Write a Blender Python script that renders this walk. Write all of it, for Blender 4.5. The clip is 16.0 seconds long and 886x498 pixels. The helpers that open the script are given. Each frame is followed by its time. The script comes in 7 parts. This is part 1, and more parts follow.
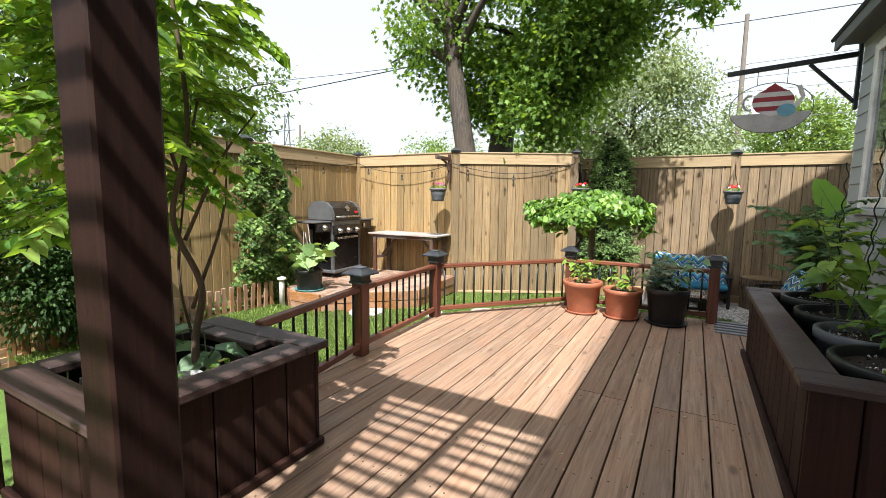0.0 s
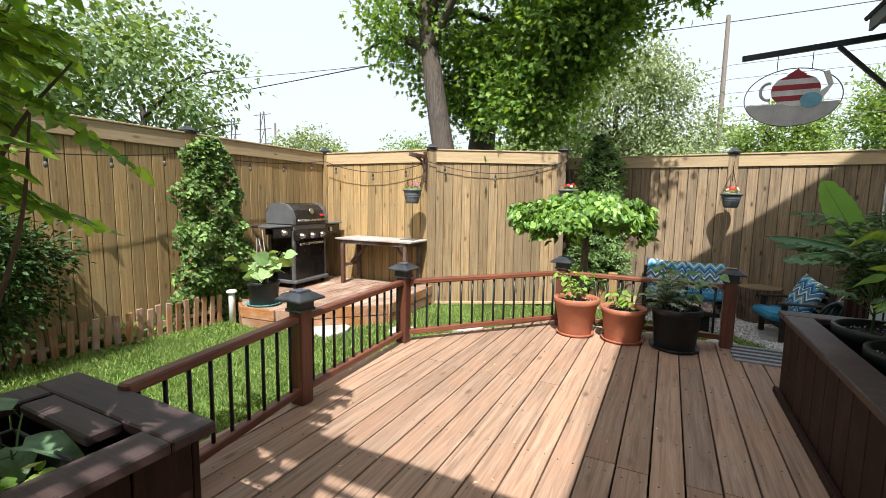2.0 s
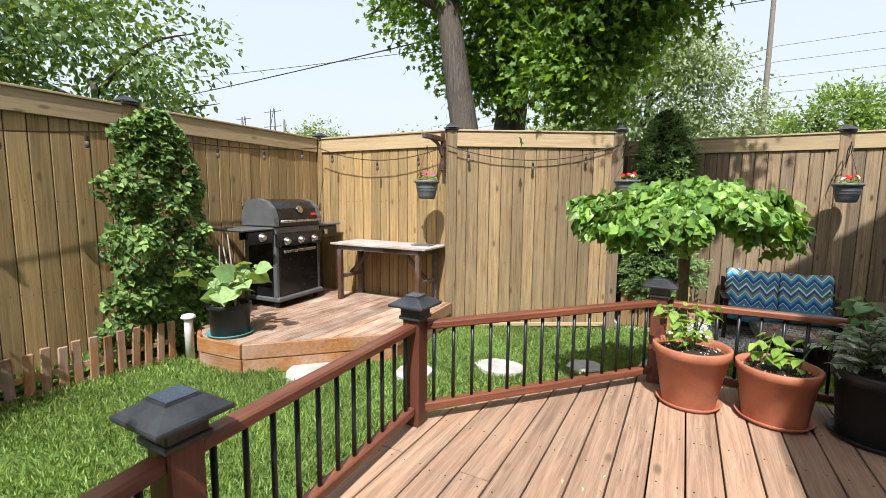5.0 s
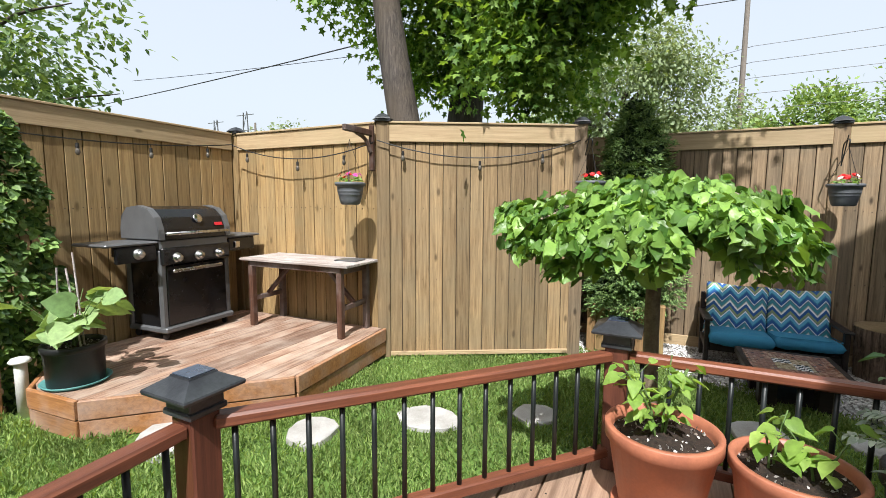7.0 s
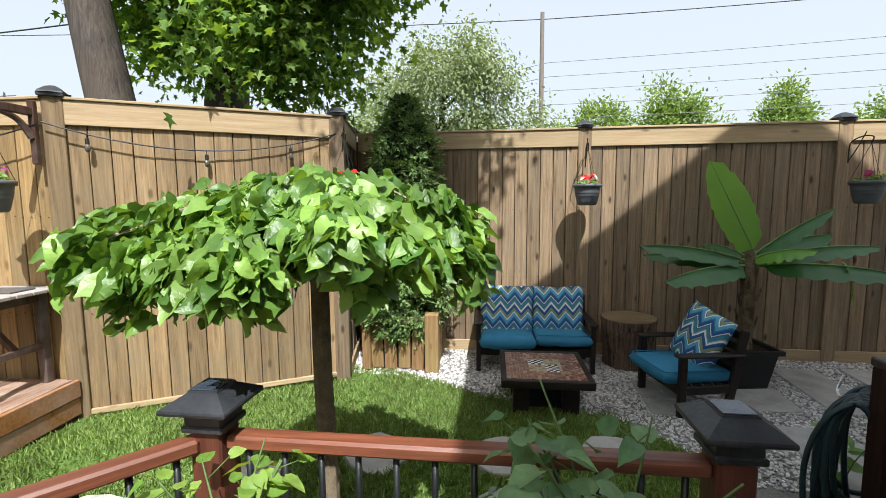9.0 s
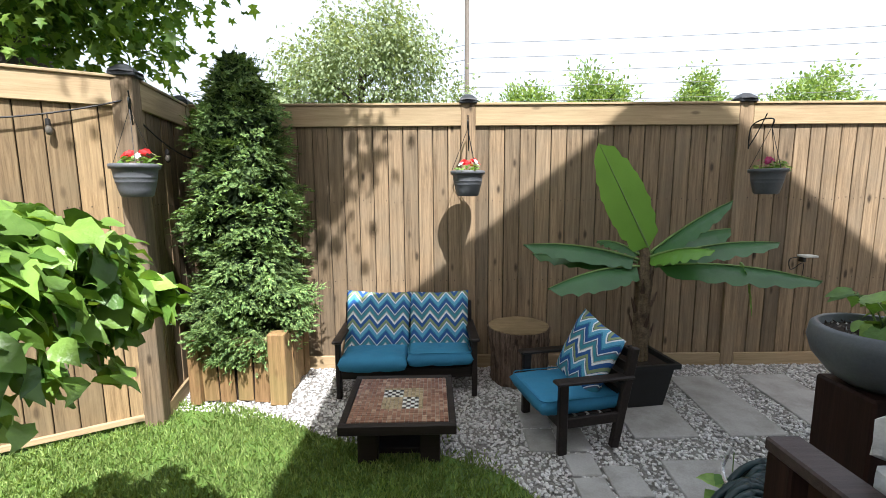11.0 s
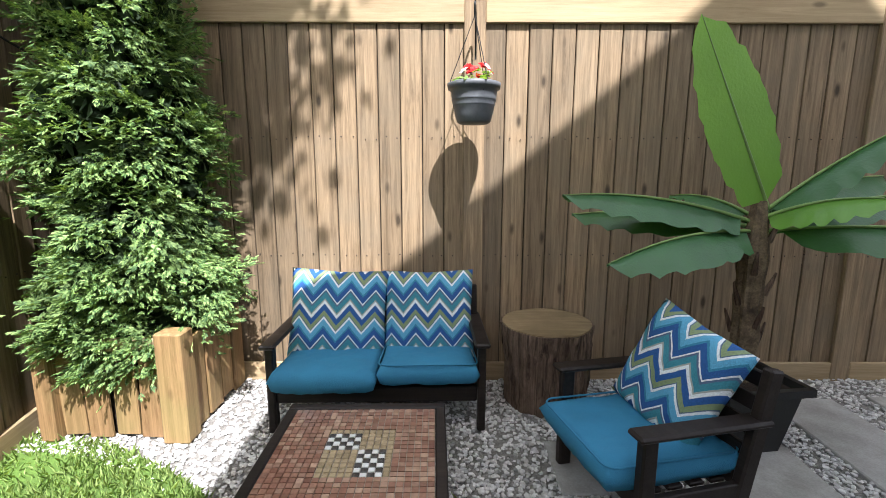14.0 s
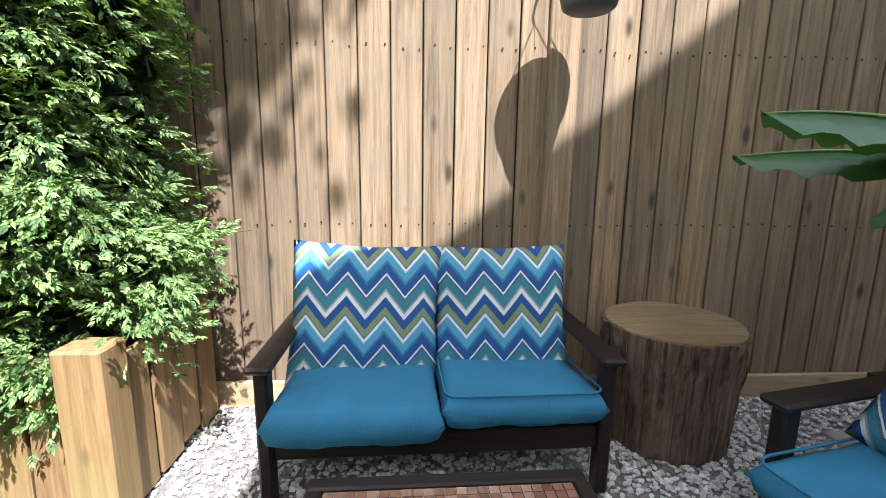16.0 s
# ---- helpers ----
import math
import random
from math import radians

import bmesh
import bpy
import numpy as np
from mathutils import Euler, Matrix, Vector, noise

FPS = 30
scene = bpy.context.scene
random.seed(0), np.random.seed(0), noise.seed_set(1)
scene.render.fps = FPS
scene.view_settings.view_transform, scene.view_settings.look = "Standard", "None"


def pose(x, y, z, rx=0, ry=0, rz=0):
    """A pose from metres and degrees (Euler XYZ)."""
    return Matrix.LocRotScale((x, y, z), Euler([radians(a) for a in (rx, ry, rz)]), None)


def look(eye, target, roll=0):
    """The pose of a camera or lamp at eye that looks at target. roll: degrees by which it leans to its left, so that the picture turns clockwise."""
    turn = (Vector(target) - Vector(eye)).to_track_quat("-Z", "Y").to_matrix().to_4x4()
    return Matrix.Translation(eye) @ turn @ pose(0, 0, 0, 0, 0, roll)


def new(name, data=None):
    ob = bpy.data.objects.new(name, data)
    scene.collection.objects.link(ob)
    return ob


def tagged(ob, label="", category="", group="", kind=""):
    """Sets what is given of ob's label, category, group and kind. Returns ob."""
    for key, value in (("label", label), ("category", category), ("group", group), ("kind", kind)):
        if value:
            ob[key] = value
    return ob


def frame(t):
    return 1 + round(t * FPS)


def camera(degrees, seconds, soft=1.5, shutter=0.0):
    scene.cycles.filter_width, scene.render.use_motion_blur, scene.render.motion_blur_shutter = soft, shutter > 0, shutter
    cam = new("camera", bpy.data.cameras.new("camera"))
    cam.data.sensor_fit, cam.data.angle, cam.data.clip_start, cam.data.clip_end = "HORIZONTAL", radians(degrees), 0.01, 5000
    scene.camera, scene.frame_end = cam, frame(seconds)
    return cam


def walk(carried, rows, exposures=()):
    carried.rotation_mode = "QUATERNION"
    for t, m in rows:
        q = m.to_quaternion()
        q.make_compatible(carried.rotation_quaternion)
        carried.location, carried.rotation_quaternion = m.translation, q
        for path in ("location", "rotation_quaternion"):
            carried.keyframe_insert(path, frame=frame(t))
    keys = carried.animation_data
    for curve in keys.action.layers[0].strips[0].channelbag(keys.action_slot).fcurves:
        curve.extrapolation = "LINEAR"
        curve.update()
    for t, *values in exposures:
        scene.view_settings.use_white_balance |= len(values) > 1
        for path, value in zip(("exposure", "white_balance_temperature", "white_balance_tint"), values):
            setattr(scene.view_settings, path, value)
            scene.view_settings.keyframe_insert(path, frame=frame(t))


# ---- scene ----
cam = camera(89.9, 16.0, soft=0.75)
PATH = [
    (0, (0.874, 0.494, 1.215), (-0.1, 2.226, 0.987), 0.7),
    (0.5, (0.796, 0.672, 1.22), (-0.145, 2.423, 0.998), 0.9),
    (1, (0.756, 0.85, 1.216), (-0.172, 2.608, 0.994), 0.7),
    (1.5, (0.682, 1.012, 1.228), (-0.229, 2.779, 1.008), 0.9),
    (2, (0.595, 1.188, 1.228), (-0.305, 2.961, 1.006), 0.9),
    (2.5, (0.491, 1.316, 1.22), (-0.399, 3.094, 1.003), 1.0),
    (3, (0.387, 1.515, 1.163), (-0.493, 3.297, 0.941), 0.8),
    (3.5, (0.269, 1.785, 1.137), (-0.615, 3.565, 0.915), 0.7),
    (4, (0.078, 2.032, 1.144), (-0.811, 3.809, 0.912), 0.7),
    (4.2, (0.0, 2.122, 1.161), (-0.896, 3.894, 0.927), 0.7),
    (6.3, (-0.288, 3.169, 1.189), (-1.303, 4.879, 0.97), 0.5),
    (6.5, (-0.288, 3.297, 1.186), (-1.284, 5.018, 0.966), 0.5),
    (7, (-0.159, 3.552, 1.19), (-1.045, 5.333, 0.98), 0.3),
    (7.5, (-0.007, 3.729, 1.221), (-0.733, 5.581, 1.01), 0.1),
    (8, (0.153, 4.014, 1.217), (-0.386, 5.928, 1.006), 0.0),
    (8.5, (0.295, 4.213, 1.227), (-0.081, 6.166, 1.017), -0.1),
    (9, (0.507, 4.453, 1.204), (0.258, 6.427, 0.998), -0.4),
    (9.5, (0.682, 4.67, 1.225), (0.535, 6.651, 0.996), -0.5),
    (10, (0.837, 4.922, 1.25), (0.782, 6.906, 1.0), -0.4),
    (10.2, (0.905, 4.993, 1.25), (0.869, 6.977, 1.003), -0.4),
    (11.2, (1.22, 5.43, 1.235), (1.24, 7.41, 0.955), -0.4),
    (12.3, (1.293, 5.855, 1.186), (1.355, 7.831, 0.883), -0.4),
    (12.5, (1.282, 5.929, 1.18), (1.351, 7.904, 0.871), -0.3),
    (13, (1.306, 6.168, 1.059), (1.361, 8.142, 0.739), -0.1),
    (13.5, (1.315, 6.37, 1.025), (1.335, 8.344, 0.708), -0.1),
    (14, (1.24, 6.645, 0.882), (1.242, 8.618, 0.554), 0.1),
    (14.5, (1.158, 6.861, 0.844), (1.158, 8.834, 0.518), 0.1),
    (15, (1.067, 7.156, 0.696), (1.08, 9.128, 0.364), 0.3),
    (15.5, (0.971, 7.351, 0.674), (1.026, 9.324, 0.353), 0.6),
    (16, (0.8, 7.561, 0.604), (0.919, 9.525, 0.248), 0.8),
]
EXPOSURES = [(0.0, 0.95, 6500, 10), (2.0, 0.86, 6480, 10), (4.0, 0.75, 6450, 10), (7.0, 0.65, 6350, 10), (9.0, 0.68, 6350, 10), (10.2, 0.95, 6350, 11), (12.5, 1.34, 6250, 12), (15.0, 1.52, 6100, 14), (16.0, 1.6, 6000, 14)]
walk(cam, [(t, look(eye, target, roll)) for t, eye, target, roll in PATH], EXPOSURES)

# ---- world, sun, exposure ----
SUN_WAY = Vector((0.21, -0.67, 1.0)).normalized()
world = bpy.data.worlds.new("sky")
scene.world = world
world.use_nodes = True
wn = world.node_tree.nodes
sky = wn.new("ShaderNodeTexSky")
sky.sky_type, sky.sun_disc = "NISHITA", False
sky.sun_elevation = math.asin(SUN_WAY.z)
sky.sun_rotation = math.atan2(SUN_WAY.x, SUN_WAY.y)
sky.air_density, sky.dust_density, sky.ozone_density = 1.0, 6.0, 1.0
wn["Background"].inputs["Strength"].default_value = 0.114
haze = wn.new("ShaderNodeMix")  # thin white summer haze over the blue
haze.data_type = "RGBA"
haze.inputs[0].default_value = 0.55
haze.inputs[7].default_value = (6.9, 7.3, 7.7, 1)
world.node_tree.links.new(sky.outputs[0], haze.inputs[6])
world.node_tree.links.new(haze.outputs[2], wn["Background"].inputs["Color"])
lamp = bpy.data.lights.new("sun", "SUN")
lamp.energy, lamp.angle, lamp.color = 5.0, radians(0.55), (1.0, 0.985, 0.96)
sun = new("sun", lamp)
sun.matrix_world = look(SUN_WAY * 40, (0, 0, 0))

GROUND = -0.53
rng = random.Random(7)
nr = np.random.RandomState(11)


# ---- materials ----
def blank(name, rough=0.7, metal=0.0, spec=0.4):
    m = bpy.data.materials.new(name)
    m.use_nodes = True
    b = m.node_tree.nodes["Principled BSDF"]
    b.inputs["Roughness"].default_value = rough
    b.inputs["Metallic"].default_value = metal
    b.inputs["Specular IOR Level"].default_value = spec
    return m, m.node_tree.nodes, m.node_tree.links, b


def node(nodes, kind, **values):
    n = nodes.new("ShaderNode" + kind)
    for k, v in values.items():
        n.inputs[k].default_value = v
    return n


def ramp(nodes, stops):
    n = nodes.new("ShaderNodeValToRGB")
    while len(n.color_ramp.elements) < len(stops):
        n.color_ramp.elements.new(0.5)
    for e, (p, c) in zip(n.color_ramp.elements, stops):
        e.position, e.color = p, (*c, 1)
    return n


def mixer(nodes, links, blend, fac, a, b):
    n = nodes.new("ShaderNodeMix")
    n.data_type, n.blend_type = "RGBA", blend
    for socket, v in ((n.inputs[0], fac), (n.inputs[6], a), (n.inputs[7], b)):
        if isinstance(v, (int, float)):
            socket.default_value = v
        elif isinstance(v, tuple):
            socket.default_value = (*v, 1)
        else:
            links.new(v, socket)
    return n.outputs[2]


def place_coords(nodes, links, jitter=True):
    """Object coordinates, shifted for each object, so that alike pieces differ."""
    tc = nodes.new("ShaderNodeTexCoord")
    if not jitter:
        return tc.outputs["Object"], None
    info = nodes.new("ShaderNodeObjectInfo")
    mul = nodes.new("ShaderNodeVectorMath")
    mul.operation = "MULTIPLY_ADD"
    comb = nodes.new("ShaderNodeCombineXYZ")
    for i in range(3):
        links.new(info.outputs["Random"], comb.inputs[i])
    links.new(comb.outputs[0], mul.inputs[0])
    mul.inputs[1].default_value = (17.0, 29.0, 41.0)
    links.new(tc.outputs["Object"], mul.inputs[2])
    return mul.outputs[0], info.outputs["Random"]


def wood(name, dark, light, axis=2, rough=0.7, vary=0.35, stain=(0.5, 0.5, 0.5), stain_amount=0.3, knots=0.0, bump=0.25, island=False, spec=0.3):
    m, ns, ls, b = blank(name, rough, spec=spec)
    vec, rand = place_coords(ns, ls)
    if island:
        rand = ns.new("ShaderNodeNewGeometry").outputs["Random Per Island"]
    mp = ns.new("ShaderNodeMapping")
    scale = [38.0, 38.0, 38.0]
    scale[axis] = 1.6
    mp.inputs["Scale"].default_value = scale
    ls.new(vec, mp.inputs["Vector"])
    grain = node(ns, "TexNoise", Scale=1.0, Detail=8.0, Roughness=0.74, Distortion=0.6)
    ls.new(mp.outputs[0], grain.inputs["Vector"])
    r = ramp(ns, [(0.36, dark), (0.66, light)])
    ls.new(grain.outputs["Fac"], r.inputs[0])
    wide = node(ns, "TexNoise", Scale=2.3, Detail=4.0, Roughness=0.6)
    ls.new(vec, wide.inputs["Vector"])
    wr = ramp(ns, [(0.42, (0, 0, 0)), (0.68, (1, 1, 1))])
    ls.new(wide.outputs["Fac"], wr.inputs[0])
    fac = ns.new("ShaderNodeMath")
    fac.operation = "MULTIPLY"
    ls.new(wr.outputs[0], fac.inputs[0])
    fac.inputs[1].default_value = stain_amount
    col = mixer(ns, ls, "MIX", fac.outputs[0], r.outputs[0], stain)
    # each piece a little lighter or darker
    lo, hi = 1.0 - vary, 1.0 + vary * 0.6
    pr = ramp(ns, [(0.0, (lo, lo, lo)), (1.0, (hi, hi * 0.98, hi * 0.95))])
    ls.new(rand, pr.inputs[0])
    col = mixer(ns, ls, "MULTIPLY", 1.0, col, pr.outputs[0])
    if knots:
        km = ns.new("ShaderNodeMapping")
        ks = [6.5, 6.5, 6.5]
        ks[axis] = 2.6
        km.inputs["Scale"].default_value = ks
        ls.new(vec, km.inputs["Vector"])
        vor = node(ns, "TexVoronoi", Scale=1.0, Randomness=1.0)
        ls.new(km.outputs[0], vor.inputs["Vector"])
        kr = ramp(ns, [(0.06, (1, 1, 1)), (0.15, (0, 0, 0))])
        ls.new(vor.outputs["Distance"], kr.inputs[0])
        kf = ns.new("ShaderNodeMath")
        kf.operation = "MULTIPLY"
        ls.new(kr.outputs[0], kf.inputs[0])
        kf.inputs[1].default_value = knots
        col = mixer(ns, ls, "MIX", kf.outputs[0], col, tuple(c * 0.35 for c in dark))
    ls.new(col, b.inputs["Base Color"])
    bp = node(ns, "Bump", Strength=bump, Distance=0.004)
    ls.new(grain.outputs["Fac"], bp.inputs["Height"])
    ls.new(bp.outputs[0], b.inputs["Normal"])
    rr = ramp(ns, [(0.3, (rough - 0.12,) * 3), (0.7, (min(1, rough + 0.12),) * 3)])
    ls.new(wide.outputs["Fac"], rr.inputs[0])
    ls.new(rr.outputs[0], b.inputs["Roughness"])
    return m


def plain(name, c, rough=0.6, metal=0.0, vary=0.12, scale=9.0, bump=0.05, spec=0.4, dirt=None, fine=90.0):
    """Paint, plastic, metal, stone or soil: two scales of unevenness and a fine relief."""
    m, ns, ls, b = blank(name, rough, metal, spec)
    vec, rand = place_coords(ns, ls)
    n1 = node(ns, "TexNoise", Scale=scale, Detail=5.0, Roughness=0.6)
    n2 = node(ns, "TexNoise", Scale=fine, Detail=3.0, Roughness=0.6)
    ls.new(vec, n1.inputs["Vector"]), ls.new(vec, n2.inputs["Vector"])
    d = dirt or tuple(v * (1 - vary * 2) for v in c)
    r = ramp(ns, [(0.3, d), (0.62, c)])
    ls.new(n1.outputs["Fac"], r.inputs[0])
    r2 = ramp(ns, [(0.3, (1 - vary,) * 3), (0.7, (1 + vary * 0.5,) * 3)])
    ls.new(n2.outputs["Fac"], r2.inputs[0])
    ls.new(mixer(ns, ls, "MULTIPLY", 1.0, r.outputs[0], r2.outputs[0]), b.inputs["Base Color"])
    bp = node(ns, "Bump", Strength=bump * 4, Distance=0.003)
    ls.new(n2.outputs["Fac"], bp.inputs["Height"])
    ls.new(bp.outputs[0], b.inputs["Normal"])
    rr = ramp(ns, [(0.3, (max(0.03, rough - 0.1),) * 3), (0.7, (min(1, rough + 0.1),) * 3)])
    ls.new(n1.outputs["Fac"], rr.inputs[0])
    ls.new(rr.outputs[0], b.inputs["Roughness"])
    return m


def speckle(name, colours, rough=0.8, bump=0.1, spec=0.3):
    """Many small pieces in one mesh, each of its own shade."""
    m, ns, ls, b = blank(name, rough, spec=spec)
    g = ns.new("ShaderNodeNewGeometry")
    r = ramp(ns, [(i / max(1, len(colours) - 1), c) for i, c in enumerate(colours)])
    ls.new(g.outputs["Random Per Island"], r.inputs[0])
    tc = ns.new("ShaderNodeTexCoord")
    n = node(ns, "TexNoise", Scale=60.0, Detail=4.0)
    ls.new(tc.outputs["Object"], n.inputs["Vector"])
    r2 = ramp(ns, [(0.3, (0.78,) * 3), (0.7, (1.1,) * 3)])
    ls.new(n.outputs["Fac"], r2.inputs[0])
    ls.new(mixer(ns, ls, "MULTIPLY", 1.0, r.outputs[0], r2.outputs[0]), b.inputs["Base Color"])
    bp = node(ns, "Bump", Strength=bump * 4, Distance=0.003)
    ls.new(n.outputs["Fac"], bp.inputs["Height"])
    ls.new(bp.outputs[0], b.inputs["Normal"])
    return m


def leafy(name, dark, light, through_light=0.35, rough=0.5, spec=0.3, patch=25.0, low=0.75, high=1.15):
    m, ns, ls, b = blank(name, rough, spec=spec)
    g = ns.new("ShaderNodeNewGeometry")
    tc = ns.new("ShaderNodeTexCoord")
    mid = tuple((a + c) / 2 for a, c in zip(dark, light))
    r = ramp(ns, [(0.0, dark), (0.55, mid), (1.0, light)])
    ls.new(g.outputs["Random Per Island"], r.inputs[0])
    n = node(ns, "TexNoise", Scale=patch, Detail=3.0)
    ls.new(tc.outputs["Object"], n.inputs["Vector"])
    r2 = ramp(ns, [(0.3, (low,) * 3), (0.7, (high,) * 3)])
    ls.new(n.outputs["Fac"], r2.inputs[0])
    col = mixer(ns, ls, "MULTIPLY", 1.0, r.outputs[0], r2.outputs[0])
    ls.new(col, b.inputs["Base Color"])
    crease = node(ns, "TexNoise", Scale=70.0, Detail=2.0)
    ls.new(tc.outputs["Object"], crease.inputs["Vector"])
    bp = node(ns, "Bump", Strength=0.45, Distance=0.006)
    ls.new(crease.outputs["Fac"], bp.inputs["Height"])
    ls.new(bp.outputs[0], b.inputs["Normal"])
    t = ns.new("ShaderNodeBsdfTranslucent")
    warm = mixer(ns, ls, "MULTIPLY", 1.0, col, (1.5, 1.35, 0.5))
    ls.new(warm, t.inputs["Color"])
    mx = ns.new("ShaderNodeMixShader")
    mx.inputs[0].default_value = through_light
    ls.new(b.outputs[0], mx.inputs[1]), ls.new(t.outputs[0], mx.inputs[2])
    ls.new(mx.outputs[0], ns["Material Output"].inputs["Surface"])
    return m


def chevron(name):
    m, ns, ls, b = blank(name, 0.85, spec=0.15)
    tc = ns.new("ShaderNodeTexCoord")
    sep = ns.new("ShaderNodeSeparateXYZ")
    ls.new(tc.outputs["Object"], sep.inputs[0])

    def op(kind, a, c):
        n = ns.new("ShaderNodeMath")
        n.operation = kind
        for i, v in enumerate((a, c)):
            if isinstance(v, (int, float)):
                n.inputs[i].default_value = v
            else:
                ls.new(v, n.inputs[i])
        return n.outputs[0]

    zig = op("PINGPONG", sep.outputs[0], 0.075)
    v = op("SUBTRACT", sep.outputs[2], op("MULTIPLY", zig, 1.2))
    thread = node(ns, "TexNoise", Scale=240.0, Detail=2.0)
    ls.new(tc.outputs["Object"], thread.inputs["Vector"])
    v = op("ADD", v, op("MULTIPLY", thread.outputs["Fac"], 0.006))
    s = op("FRACT", op("DIVIDE", op("ADD", v, 5.0), 0.275), 0)
    white, navy, teal, sky_blue, olive = (0.76, 0.81, 0.83), (0.035, 0.11, 0.31), (0.05, 0.23, 0.36), (0.12, 0.38, 0.58), (0.24, 0.31, 0.17)
    slate, sea, beige = (0.10, 0.15, 0.24), (0.06, 0.25, 0.32), (0.36, 0.39, 0.36)
    bands = [(navy, 0.14), (white, 0.075), (beige, 0.04), (sea, 0.14), (slate, 0.05), (white, 0.035), (navy, 0.14), (teal, 0.05), (sky_blue, 0.14), (white, 0.055), (slate, 0.025), (olive, 0.11)]
    stops, at = [], 0.0
    for c, w in bands:
        stops.append((at, c))
        at += w
    r = ramp(ns, stops)
    r.color_ramp.interpolation = "CONSTANT"
    ls.new(s, r.inputs[0])
    r2 = ramp(ns, [(0.3, (0.72,) * 3), (0.7, (1.1,) * 3)])
    ls.new(thread.outputs["Fac"], r2.inputs[0])
    ls.new(mixer(ns, ls, "MULTIPLY", 1.0, r.outputs[0], r2.outputs[0]), b.inputs["Base Color"])
    soft = node(ns, "TexNoise", Scale=7.0, Detail=3.0)
    ls.new(tc.outputs["Object"], soft.inputs["Vector"])
    bp = node(ns, "Bump", Strength=0.5, Distance=0.03)
    ls.new(soft.outputs["Fac"], bp.inputs["Height"])
    ls.new(bp.outputs[0], b.inputs["Normal"])
    return m


# one board wood in three tones: sun and shade painted into each run
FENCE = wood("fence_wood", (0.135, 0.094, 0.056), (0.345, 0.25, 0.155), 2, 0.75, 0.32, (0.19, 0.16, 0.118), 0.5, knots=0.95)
FENCE_SUNLIT = wood("sunlit_fence_wood", (0.20, 0.126, 0.053), (0.43, 0.295, 0.137), 2, 0.75, 0.25, (0.28, 0.22, 0.12), 0.5, knots=0.6)
FENCE_LESS_LIT = wood("less_lit_fence_wood", (0.155, 0.102, 0.052), (0.37, 0.262, 0.142), 2, 0.75, 0.3, (0.23, 0.185, 0.115), 0.5, knots=0.7)
FENCE_RAIL = wood("fence_rail_wood", (0.30, 0.215, 0.12), (0.47, 0.355, 0.22), 0, 0.7, 0.15, (0.40, 0.33, 0.2), 0.4, knots=0.7)
DECK = wood("deck_wood", (0.19, 0.122, 0.085), (0.425, 0.295, 0.21), 1, 0.62, 0.22, (0.40, 0.22, 0.135), 0.42, knots=0.6, bump=0.35)
GREY_WOOD = wood("weathered_grey_wood", (0.19, 0.165, 0.155), (0.49, 0.475, 0.465), 0, 0.75, 0.25, (0.22, 0.15, 0.12), 0.55)
SCREW = plain("dull_screw_steel", (0.06, 0.05, 0.045), 0.6, metal=0.5)
LITTER = leafy("dry_leaf_bits", (0.30, 0.22, 0.12), (0.62, 0.55, 0.38), 0.2)
PLATFORM = wood("platform_wood", (0.125, 0.06, 0.038), (0.40, 0.27, 0.195), 1, 0.7, 0.3, (0.47, 0.39, 0.32), 0.65, bump=0.5)
FASCIA = wood("fascia_wood", (0.21, 0.088, 0.032), (0.38, 0.185, 0.075), 0, 0.6, 0.15)
RAIL = wood("red_stained_wood", (0.10, 0.032, 0.018), (0.24, 0.085, 0.045), 0, 0.42, 0.2, (0.07, 0.025, 0.016), 0.4, spec=0.45)
RAIL_UP = wood("red_stained_post_wood", (0.07, 0.022, 0.013), (0.16, 0.052, 0.03), 2, 0.45, 0.2, (0.05, 0.02, 0.014), 0.4, spec=0.45)
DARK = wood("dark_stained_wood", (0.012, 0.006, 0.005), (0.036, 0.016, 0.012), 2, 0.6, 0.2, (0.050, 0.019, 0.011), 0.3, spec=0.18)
# same dark stain, lightened to paint the greyish sheen on top faces
DARK_SHEEN = wood("dark_stained_sheen_wood", (0.026, 0.015, 0.014), (0.075, 0.046, 0.042), 0, 0.5, 0.2, (0.085, 0.06, 0.055), 0.5, bump=0.5, spec=0.4)
PICKET = wood("picket_wood", (0.20, 0.085, 0.033), (0.40, 0.20, 0.085), 2, 0.65, 0.3)
BROWN = wood("brown_table_wood", (0.05, 0.024, 0.016), (0.11, 0.055, 0.036), 2, 0.55, 0.2)
ESPRESSO = wood("espresso_wood", (0.010, 0.007, 0.006), (0.026, 0.019, 0.016), 0, 0.5, 0.2, (0.02, 0.015, 0.013), 0.3, spec=0.3)
BARK = wood("bark", (0.022, 0.019, 0.017), (0.105, 0.09, 0.08), 2, 0.9, 0.1, (0.10, 0.08, 0.06), 0.5, bump=1.0)
STUMP_BARK = wood("stump_bark", (0.028, 0.016, 0.011), (0.27, 0.19, 0.135), 2, 0.9, 0.1, (0.04, 0.02, 0.014), 0.6, bump=1.0)
CUT = wood("cut_wood", (0.17, 0.125, 0.07), (0.33, 0.25, 0.145), 0, 0.8, 0.1, (0.12, 0.085, 0.045), 0.6)
TWIG = plain("twig_bark", (0.11, 0.075, 0.05), 0.85)
GREEN_STEM = plain("green_stem", (0.10, 0.17, 0.045), 0.6)
BLACK = plain("black_plastic", (0.016, 0.017, 0.018), 0.42, vary=0.2)
CAP_BLACK = plain("black_cap_plastic", (0.02, 0.022, 0.026), 0.38, vary=0.2, dirt=(0.05, 0.055, 0.06))
SOLAR = plain("solar_panel", (0.045, 0.06, 0.085), 0.25, vary=0.1, spec=0.6)
